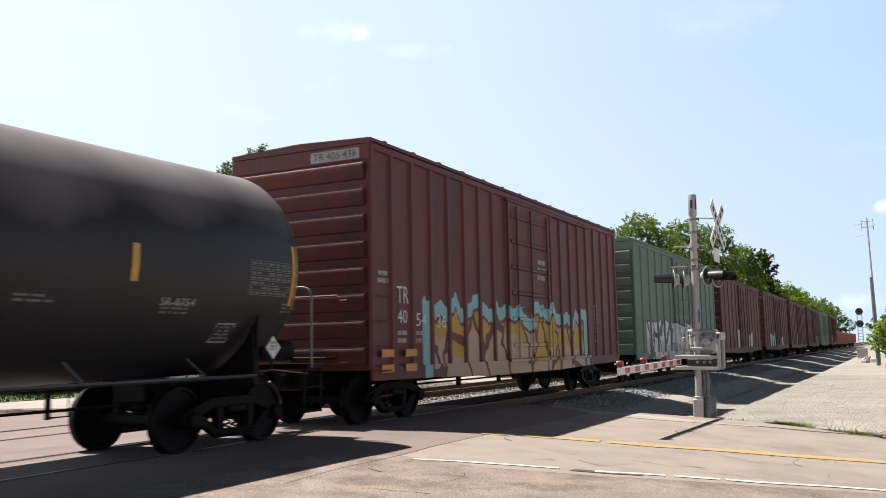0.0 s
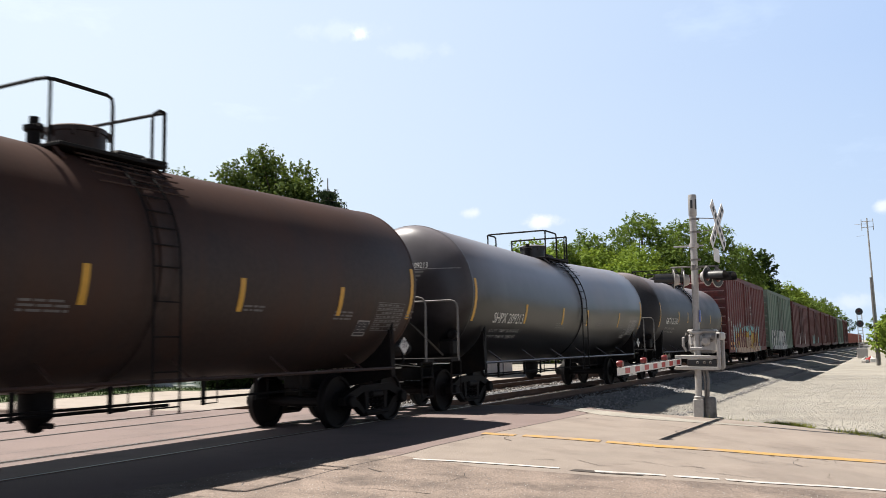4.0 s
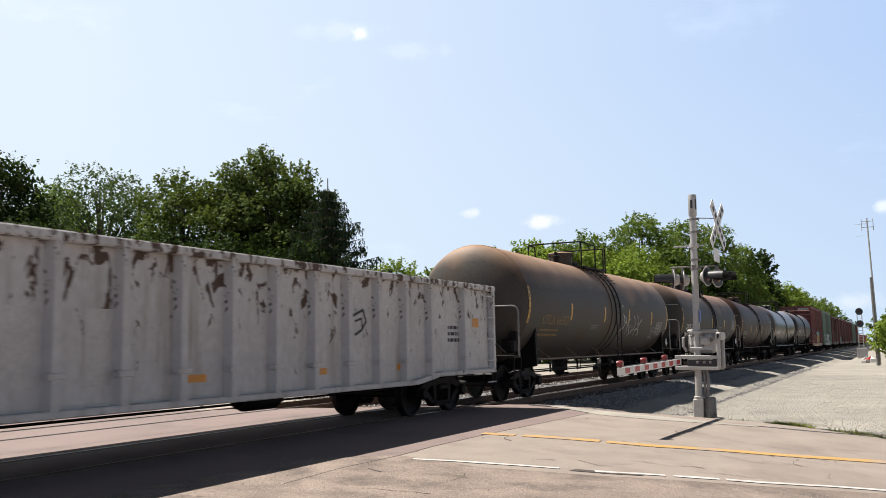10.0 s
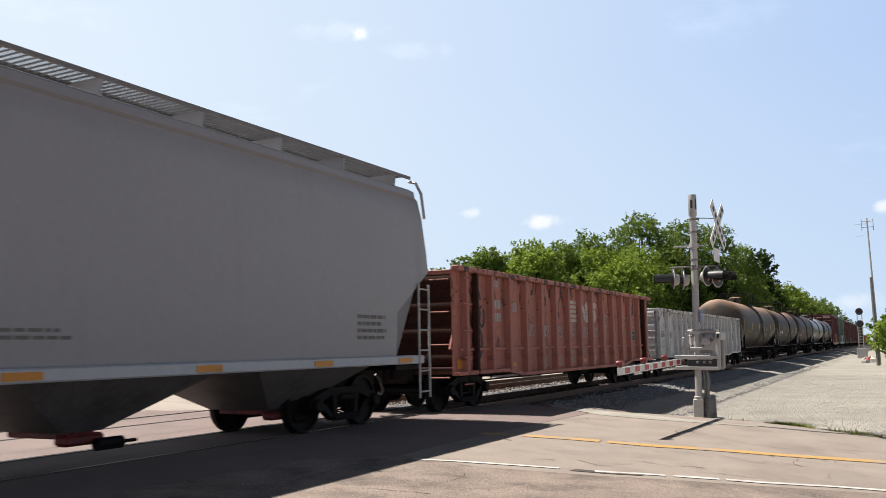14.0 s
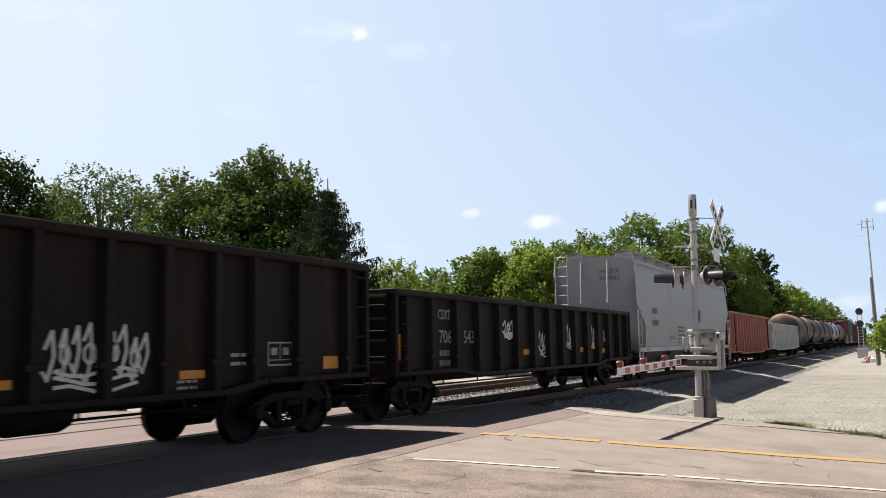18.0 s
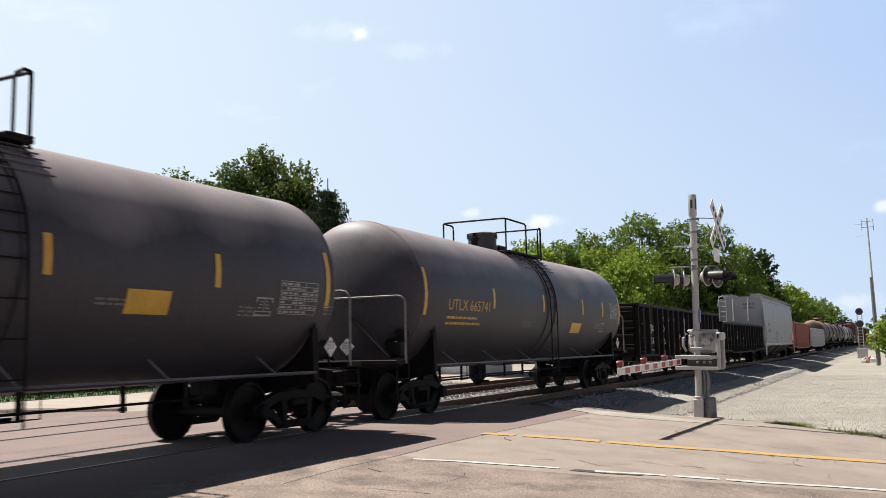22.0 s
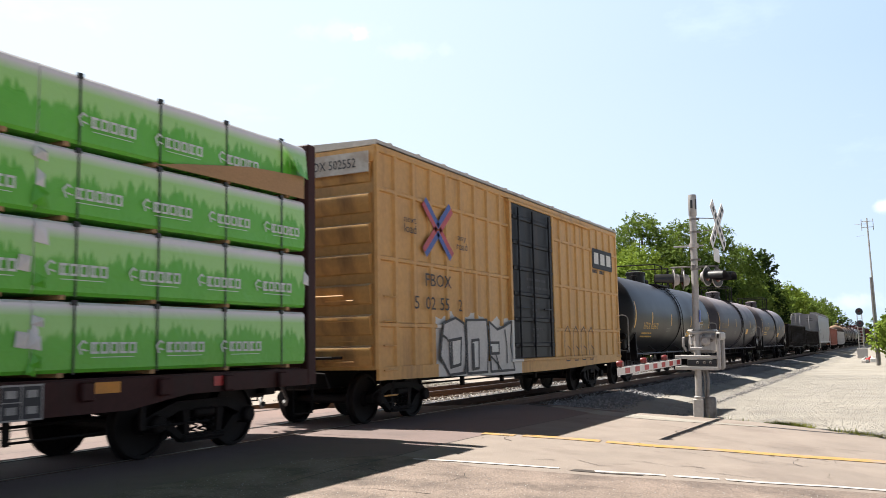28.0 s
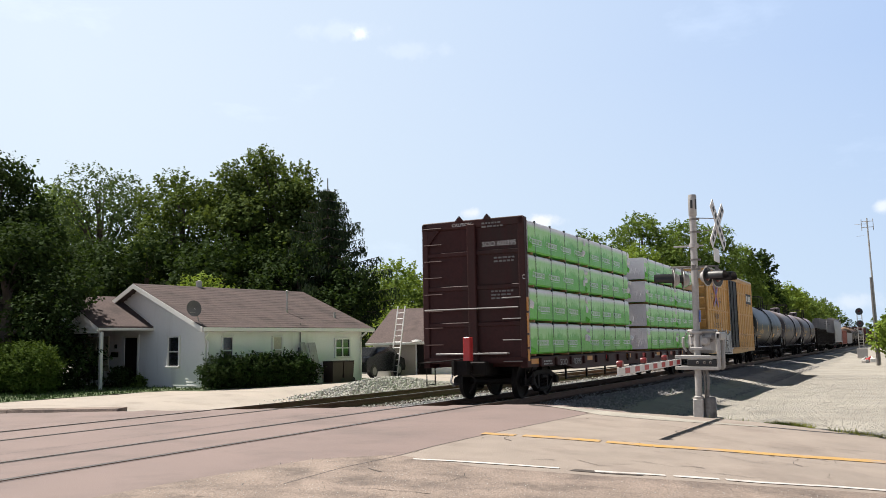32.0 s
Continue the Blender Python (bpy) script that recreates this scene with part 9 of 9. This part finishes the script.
# ---- the house ----
M["siding"] = material("white_clapboard", (0.80, 0.79, 0.775), 0.6, 0, 0.05, 1.0, 20, 0.05, (0.66, 0.64, 0.61), 0.3, 1.2, True)
M["trim_white"] = material("white_trim_paint", (0.74, 0.73, 0.70), 0.55, 0, 0.05, 2, 20, 0.03)
M["shingle"] = material("mauve_brown_shingles", (0.105, 0.074, 0.070), 0.95, 0, 0.35, 0.9, 14, 0.3, (0.055, 0.040, 0.038), 0.55, 1.0, rnd=0.06)
M["glass"] = material("dark_window_glass", (0.02, 0.022, 0.025), 0.06, 0, 0.05, 1, 10, 0.0, spec=0.8)
M["blind"] = material("pale_blind", (0.5, 0.45, 0.36), 0.8)
M["door_dark"] = material("dark_front_door", (0.010, 0.008, 0.008), 0.6, spec=0.15)
M["porch_floor"] = material("porch_concrete", (0.35, 0.32, 0.29), 0.85)
M["bin_brown"] = material("brown_plastic", (0.04, 0.025, 0.02), 0.5)
M["car_paint"] = material("dark_car_paint", (0.012, 0.013, 0.016), 0.2)
M["grey_metal"] = material("grey_dish_paint", (0.10, 0.10, 0.10), 0.5)


def clapboards(g, x0, x1, z0, z1, y, top=None, gaps=(), dz=.115):
    """Overlapping boards on a wall in the plane y (facing -y), cut off by top(x) and by gaps (x0, x1, z0, z1)."""
    z = z0
    while z < z1 - .02:
        zt = min(z + dz, z1)
        a, b = x0, x1
        if top:
            xs = np.linspace(x0, x1, 121)
            ok = [x for x in xs if top(x) > z + dz * .5]
            if not ok:
                break
            a, b = ok[0], ok[-1]
        spans = [(a, b)]
        for (g0, g1, h0, h1) in gaps:
            if z + dz * .5 > h0 and z + dz * .5 < h1:
                nxt = []
                for s0, s1 in spans:
                    if g1 <= s0 or g0 >= s1:
                        nxt.append((s0, s1))
                    else:
                        if g0 > s0:
                            nxt.append((s0, g0))
                        if g1 < s1:
                            nxt.append((g1, s1))
                spans = nxt
        for s0, s1 in spans:
            if s1 - s0 > .02:
                yield s0, s1, z, zt
        z += dz


def house_window(parent, x, z, w, h, at, blind=False, double=False):
    """A sash window set in a wall that faces -y in its own space."""
    g = Geo()
    t = .07
    g.bbox(x - w / 2 - t, x + w / 2 + t, -.05, .03, z + h, z + h + t, .008)
    g.bbox(x - w / 2 - t - .03, x + w / 2 + t + .03, -.09, .03, z - .06, z, .008)
    for s in (-1, 1):
        g.bbox(x + s * (w / 2 + t / 2) - t / 2, x + s * (w / 2 + t / 2) + t / 2, -.05, .03, z, z + h, .008)
    wn = part("window", g, M["trim_white"], parent, "white-framed sash window", at)
    g = Geo()
    g.box(x - w / 2, x + w / 2, .012, .02, z, z + h)
    part("pane", g, M["blind"] if blind else M["glass"], wn, "pale drawn blind" if blind else "dark pane")
    g = Geo()
    g.bbox(x - w / 2, x + w / 2, -.02, .03, z + h / 2 - .025, z + h / 2 + .025, .005)
    if double:
        g.bbox(x - .03, x + .03, -.02, .03, z, z + h, .005)
    part("sash_bar", g, M["trim_white"], wn)
    return wn


# house space: gable wall on y = 0 facing the road, long wall on x = 0 facing the track
HX, HY, HR = -12.5, 24.3, -11.6
house = thing("house", "white clapboard bungalow with a brown shingle roof", "house", pose(HX, HY, 0.0, 0, 0, HR))
GW, GL, EV, RG = 8.2, 8.0, 2.36, 4.02       # gable width, length, eaves and ridge heights
core = Geo()
core.prism([(-GW, -.1), (-.03, -.1), (-.03, EV), (-GW / 2, RG - .12), (-GW, EV)], "y", .03, GL)
part("wall_core", core, M["siding"], house, "white house walls")
roofline = lambda x: EV + (RG - EV) * (1 - abs(x + GW / 2) / (GW / 2))
gapsF = [(-2.4, -1.54, .82, 2.02), (-5.36, -4.32, .05, 2.05)]
board_i = 0
for s0, s1, z, zt in clapboards(None, -GW, -.03, .05, RG - .1, 0, roofline, gapsF):
    gB = Geo()
    gB.prism([(.03, z), (.004, z), (.02, zt), (.03, zt)], "x", s0, s1)
    part("clapboard", gB, M["siding"], house)
gapsS = [(.66, 1.24, .88, 1.97), (3.04, 3.62, .88, 1.97), (6.4, 7.36, 1.04, 1.86)]
wallS = part("side_wall", Geo().box(-.03, -.028, .03, GL, -.1, EV), M["siding"], house)
for s0, s1, z, zt in clapboards(None, .03, GL, .05, EV - .02, 0, None, gapsS):
    gB = Geo()
    gB.prism([(-.03, z), (-.004, z), (-.02, zt), (-.03, zt)], "y", s0, s1)
    part("clapboard", gB, M["siding"], house)
g = Geo()
for y in (.0, GL):
    g.bbox(-.06, .012, y - .06, y + .03, -.05, EV, .01)
g.bbox(-GW - .01, -GW + .06, -.03, .05, -.05, EV, .01)
part("corner_board", g, M["trim_white"], house)
# roof slabs
for s in (-1, 1):
    xe = -GW / 2 + s * (GW / 2 + .38)
    ze = EV - .38 * (RG - EV) / (GW / 2)
    g = Geo()
    a = [(-GW / 2, RG), (xe, ze), (xe, ze + .07), (-GW / 2, RG + .07)]
    g.prism(a, "y", -.42, GL + .35)
    rf = part("roof", g, M["shingle"], house, "brown shingle roof slope")
    for k in range(22):
        t0 = k / 22
        xa, za = xe + (-GW / 2 - xe) * t0, ze + (RG - ze) * t0 + .07
        xb, zb = xe + (-GW / 2 - xe) * (t0 + 1 / 22), ze + (RG - ze) * (t0 + 1 / 22) + .07
        g = Geo()
        g.prism([(xa, za), (xb, zb), (xb, zb + .004), (xa, za + .010)], "y", -.43, GL + .36)
        part("shingle_course", g, M["shingle"], rf)
    g = Geo()
    for y in (-.43, GL + .32):
        g.prism([(-GW / 2, RG - .12), (xe, ze - .12), (xe, ze + .06), (-GW / 2, RG + .06)], "y", y - .02, y + .02)
    part("barge_board", g, M["trim_white"], house)
    g = Geo()
    g.prism([(xe - .01 * s, ze - .1), (xe + .1 * s, ze - .08), (xe + .11 * s, ze + .05), (xe + .09 * s, ze + .05), (xe + .08 * s, ze - .05), (xe, ze + .05)], "y", -.42, GL + .35)
    part("gutter", g, M["trim_white"], house, "white eaves gutter")
    g = Geo()
    g.box(*sorted((xe, -GW / 2 + s * GW / 2)), -.4, GL + .3, ze - .1, ze - .07)
    part("soffit", g, M["trim_white"], house)
g = Geo()
g.rod([(.42, -.2, EV - .28), (.1, -.12, EV - .45), (.07, .05, EV - .6), (.07, .05, .05)], .04, 8)
g.rod([(.42, GL - .1, EV - .28), (.1, GL - .1, EV - .45), (.07, GL - .1, EV - .6), (.07, GL - .1, .05)], .04, 8)
part("downspout", g, M["trim_white"], house, "white downspout")
front = Matrix.Identity(4)
side_at = pose(0, 0, 0, 0, 0, 90)
house_window(house, -1.97, .89, .66, 1.06, front)
house_window(house, .95, .95, .42, .95, side_at)
house_window(house, 3.33, .95, .42, .95, side_at, True)
house_window(house, 6.88, 1.1, .80, .70, side_at, False, True)
g = Geo()
g.bbox(-5.28, -4.4, -.01, .03, .08, 2.0, .01)
dr = part("front_door", g, M["door_dark"], house, "dark front door")
g = Geo()
for x in (-5.33, -4.35):
    g.bbox(x - .05, x + .05, -.03, .03, .05, 2.08, .008)
g.bbox(-5.38, -4.3, -.03, .03, 2.0, 2.1, .008)
part("door_frame", g, M["trim_white"], dr)
g = Geo()
g.bbox(-6.15, -5.75, -.12, 0, 1.25, 1.45, .02)
part("mailbox", g, M["door_dark"], house, "dark wall mailbox")
g = Geo()
g.bbox(-6.02, -5.86, -.03, 0, 1.6, 1.76, .01)
for q in range(3):
    g.box(-6.01 + .05 * q, -5.985 + .05 * q, -.035, -.03, 1.64, 1.72)
part("number_plate", g, M["door_dark"], house, "small dark plate with plain bars")
# porch: gable roof over the front, posts, slab, back wall panels
porch_w = (-8.4, -3.5)
g = Geo()
g.bbox(porch_w[0], -3.3, -2.15, .0, -.05, .07, .02)
part("porch_slab", g, M["porch_floor"], house, "concrete porch slab")
pr = -6.0
for s in (-1, 1):
    xe = -3.35 if s > 0 else -8.65
    g = Geo()
    g.prism([(pr, 3.62), (xe, 2.34), (xe, 2.40), (pr, 3.69)], "y", -2.3, 1.2)
    rf = part("porch_roof", g, M["shingle"], house, "brown shingle porch roof")
    g = Geo()
    g.prism([(pr, 3.50), (xe, 2.22), (xe, 2.36), (pr, 3.65)], "y", -2.33, -2.29)
    part("porch_barge_board", g, M["trim_white"], house)
    g = Geo()
    g.bbox(xe - .06, xe + .06, -2.3, .3, 2.24, 2.34, .01)
    part("porch_gutter", g, M["trim_white"], house)
g = Geo()
g.prism([(-8.45, 2.3), (-3.55, 2.3), (pr, 3.52)], "y", -2.12, -2.06)
part("porch_gable", g, M["siding"], house, "clapboard porch gable")
g = Geo()
g.bbox(-8.45, -3.55, -2.15, -2.0, 2.16, 2.32, .01)
part("porch_beam", g, M["trim_white"], house)
for x in (-3.5, -8.3):
    g = Geo()
    g.bbox(x - .06, x + .06, -2.12, -2.0, .05, 2.2, .012)
    part("porch_post", g, M["trim_white"], house, "square white porch post")
g = Geo()
g.box(-9.2, -8.2, -.06, -.02, .1, 2.16)
part("porch_wall", g, M["siding"], house)
for k in range(2):
    g = Geo()
    g.bbox(-8.1 + .92 * k, -7.25 + .92 * k, -.12, -.06, .7, 2.1, .01)
    part("porch_screen", g, M["blind"], house, "pale screen panel")
# small roof things
g = Geo()
g.rod([(-1.3, 4.95, 2.9), (-1.3, 4.95, 3.82)], .03, 8)
g.lathe([(.06, 0), (.07, .05), (.01, .09)], "z", 10, (-1.3, 4.95, 3.8))
part("vent_pipe", g, M["alu"], house, "tall roof vent pipe")
g = Geo()
g.rod([(-.8, 7.2, 2.6), (-.8, 7.2, 2.98)], .05, 8)
part("vent_pipe", g, M["alu"], house)
g = Geo()
g.lathe([(.13, -.05), (.13, .3), (.01, .34)], "z", 10, (-GW / 2, 2.6, RG))
part("roof_vent", g, M["alu"], house)
g = Geo()
g.lathe([(.01, .09), (.2, .06), (.36, .0), (.37, -.01), (.2, .03), (.01, .06)], "y", 22, (0, 0, 0))
dish = part("satellite_dish", g, M["grey_metal"], house, "dark grey satellite dish", pose(-.1, -.45, 2.95, 12, 0, 25) @ Matrix.Scale(.8, 4))
g = Geo()
g.rod([(0, .05, 0), (.05, .15, -.3), (.05, .18, -.6)], .025)
g.rod([(0, .05, -.2), (.0, -.4, -.1)], .015)
part("dish_arm", g, M["alu"], dish)
g = Geo()
g.rod([(.05, 4.47, EV + .1), (.05, 4.47, .9)], .025)
g.bbox(.01, .14, 4.36, 4.6, 1.1, 1.5, .02)
part("power_meter", g, M["grey_metal"], house, "grey power meter box")


def on_house(x, y, z=0.0, r=0.0):
    return pose(HX, HY, 0, 0, 0, HR) @ pose(x, y, z, 0, 0, r)


# hedge, planks, bins beside the long wall
hd = on_house(.95, 3.7).translation
hb = bush(0, 0, 0, 1.1, 4.9, 1.25, M["leaf_dark"], 401, "clipped dark green hedge beside the house wall", "hedge", 16000, .042)
hb.matrix_world = on_house(.85, 1.85)
for i, (x, y, tilt, w) in enumerate(((.75, 4.85, 14, .45), (.6, 4.45, 12, .3))):
    g = Geo()
    g.bbox(-.02, .02, -w / 2, w / 2, 0, 1.68, .008)
    solid("old_door_panel", g, M["dull_white"], "weathered grey panel leaning on the wall", "panel", on_house(x, y, .05) @ pose(0, 0, 0, 0, -tilt, 8))
for i in range(2):
    b = thing("wheelie_bin", "brown plastic wheelie bin beside the wall", "bin", on_house(.7, 5.65 + .62 * i, .05), "bins by the wall")
    g = Geo()
    g.add([(-.24, -.26, 0), (.24, -.26, 0), (.24, .26, 0), (-.24, .26, 0), (-.3, -.29, .82), (.3, -.29, .82), (.3, .29, .82), (-.3, .29, .82)], [(3, 2, 1, 0), (4, 5, 6, 7), (0, 1, 5, 4), (1, 2, 6, 5), (2, 3, 7, 6), (3, 0, 4, 7)])
    part("bin_body", g, M["bin_brown"], b)
    g = Geo()
    g.bbox(-.32, .32, -.31, .31, .82, .88, .03)
    part("bin_lid", g, M["bin_brown"], b)
    for s in (-1, 1):
        part("bin_wheel", Geo().lathe([(.01, -.03), (.1, -.03), (.1, .03), (.01, .03)], "x", 14, (s * .22, .3, .1)), M["black_metal"], b)
# porch chairs and plants
for i, (x, y, r) in enumerate(((-4.9, -1.5, 200), (-6.1, -1.3, 160))):
    c = thing("porch_chair", "dark metal porch armchair", "chair", on_house(x, y, .075, r), "chairs on the porch")
    part("seat", Geo().bbox(-.25, .25, -.25, .25, .40, .44, .015), M["black_metal"], c)
    part("backrest", Geo().bbox(-.25, .25, .22, .26, .5, .95, .015), M["black_metal"], c)
    for sx in (-1, 1):
        for sy in (-1, 1):
            part("leg", Geo().rod([(sx * .23, sy * .23, .42), (sx * .27, sy * .28, 0)], .016), M["black_metal"], c)
        part("armrest", Geo().rod([(sx * .27, .24, .72), (sx * .27, -.2, .66), (sx * .25, -.22, .42)], .018), M["black_metal"], c)
bush(*on_house(-3.9, -1.0).translation[:2], .07, .7, .7, .8, M["leaf_dark"], 402, "dark potted shrub on the porch", "potted_shrub", 600, .06)
bush(*on_house(-3.9, -.3).translation[:2], .05, .5, .4, .4, M["leaf"], 403, "low plants by the door", "low_plant", 400, .05)
bush(-18.0, 20.2, .02, 5.2, 3.0, 1.78, M["leaf_yew"], 404, "large clipped yew bush by the lawn", "yew_bush", 30000, .036)

# ---- garage with a ladder, and a parked car ----
gar = thing("garage", "grey-roofed white garage beyond the house", "garage", pose(-14.5, 38.6, 0, 0, 0, 0))
g = Geo()
g.prism([(0, -.1), (4.6, -.1), (4.6, 1.75), (2.3, 3.38), (0, 1.75)], "x", 0.2, 6)
part("wall", g, M["siding"], gar)
for s in (-1, 1):
    g = Geo()
    ye = 2.3 + s * 2.65
    g.prism([(2.3, 3.42), (ye, 1.62), (ye, 1.70), (2.3, 3.50)], "x", 0, 6.3)
    part("roof", g, M["shingle"], gar, "brown shingle roof slope")
g = Geo()
g.bbox(0, 6.3, -.42, -.33, 1.56, 1.68, .01)
part("gutter", g, M["trim_white"], gar)
g = Geo()
g.box(1.2, 2.7, -.03, .0, 0, 1.6)
part("garage_door", g, M["concrete"], gar, "pale worn garage door")
g = Geo()
g.box(2.8, 3.6, -.03, .0, 0, 1.6)
part("open_doorway", g, M["door_dark"], gar, "dark open doorway")
g = Geo()
g.lathe([(.01, .12), (.25, .05), (.3, 0)], "z", 14, (3.0, -.45, 1.7))
part("roof_turbine", g, M["white_board"], gar)
ld = thing("ladder", "aluminium extension ladder leaning on the garage roof", "ladder", pose(-12.25, 37.15, .02, -16, 0, 3))
for x in (-.2, .2):
    part("stile", Geo().bbox(x - .03, x + .03, -.02, .02, 0, 3.6, .008), M["white_board"], ld)
for k in range(11):
    part("rung", Geo().rod([(-.2, 0, .25 + .3 * k), (.2, 0, .25 + .3 * k)], .02), M["white_board"], ld)
pc = thing("parked_car", "dark hatchback parked beside the garage", "car", pose(-12.95, 36.3, .03, 0, 0, 3))
g = Geo()
side = [(-2.0, .3), (-2.05, .75), (-1.9, .95), (-1.35, 1.02), (-.8, 1.42), (.7, 1.45), (1.35, 1.0), (1.95, .85), (2.05, .5), (2.0, .28)]
n = len(side)
v = []
for x, k in ((-.82, .9), (-.72, 1.0), (.72, 1.0), (.82, .9)):
    v += [(x, yy * (1.0 if abs(x) < .8 else .97), zz if zz < 1.0 or abs(x) < .8 else 1.0 + (zz - 1.0) * .55) for yy, zz in side]
f = []
for j in range(3):
    for i in range(n):
        f.append((j * n + i, j * n + (i + 1) % n, (j + 1) * n + (i + 1) % n, (j + 1) * n + i))
f += [tuple(range(n)), tuple(range(4 * n - 1, 3 * n - 1, -1))]
g.add(v, f)
part("body", g, M["car_paint"], pc, "dark glossy body")
for sx in (-1, 1):
    for sy in (-1.25, 1.25):
        w = part("wheel", Geo().lathe([(.01, -.1), (.2, -.1), (.3, -.1), (.32, -.07), (.32, .07), (.3, .1), (.01, .1)], "x", 20, (sx * .74, sy, .32)), M["black_metal"], pc)
        part("rim", Geo().lathe([(.01, sx * .11), (.18, sx * .11), (.2, sx * .09)], "x", 16, (sx * .74, sy, .32)), M["alu"], w)
g = Geo()
g.prism([(-1.32, 1.06), (-.84, 1.39), (-.82, 1.41), (-1.36, 1.04)], "x", -.62, .62)
part("rear_window", g, M["glass"], pc)
g = Geo()
g.box(-.26, .26, -2.075, -2.05, .62, .74)
part("number_plate", g, M["white_board"], pc)


def motions():
    """The train rolls away along the track; the wheels of the cars that pass close by turn."""
    times = [i * 1.0 for i in range(33)]
    for row in MOVING:
        ob, y0 = row[0], row[1]
        z0 = row[2] if len(row) > 2 else 0.0
        walk(ob, [(t, Matrix.Translation((0, y0 + travelled(t), z0))) for t in times])

    # wheels: a turn of the wheelset every two steps, in its bogie's own space
    steps = [i / 15 for i in range(481)]
    turns = [-travelled(t) / WR for t in steps]
    for wheel, s in SPINNING:
        walk(wheel, [(t, Matrix.Translation((0, s, WR)) @ Matrix.Rotation(a, 4, "X")) for t, a in zip(steps, turns)])


motions()
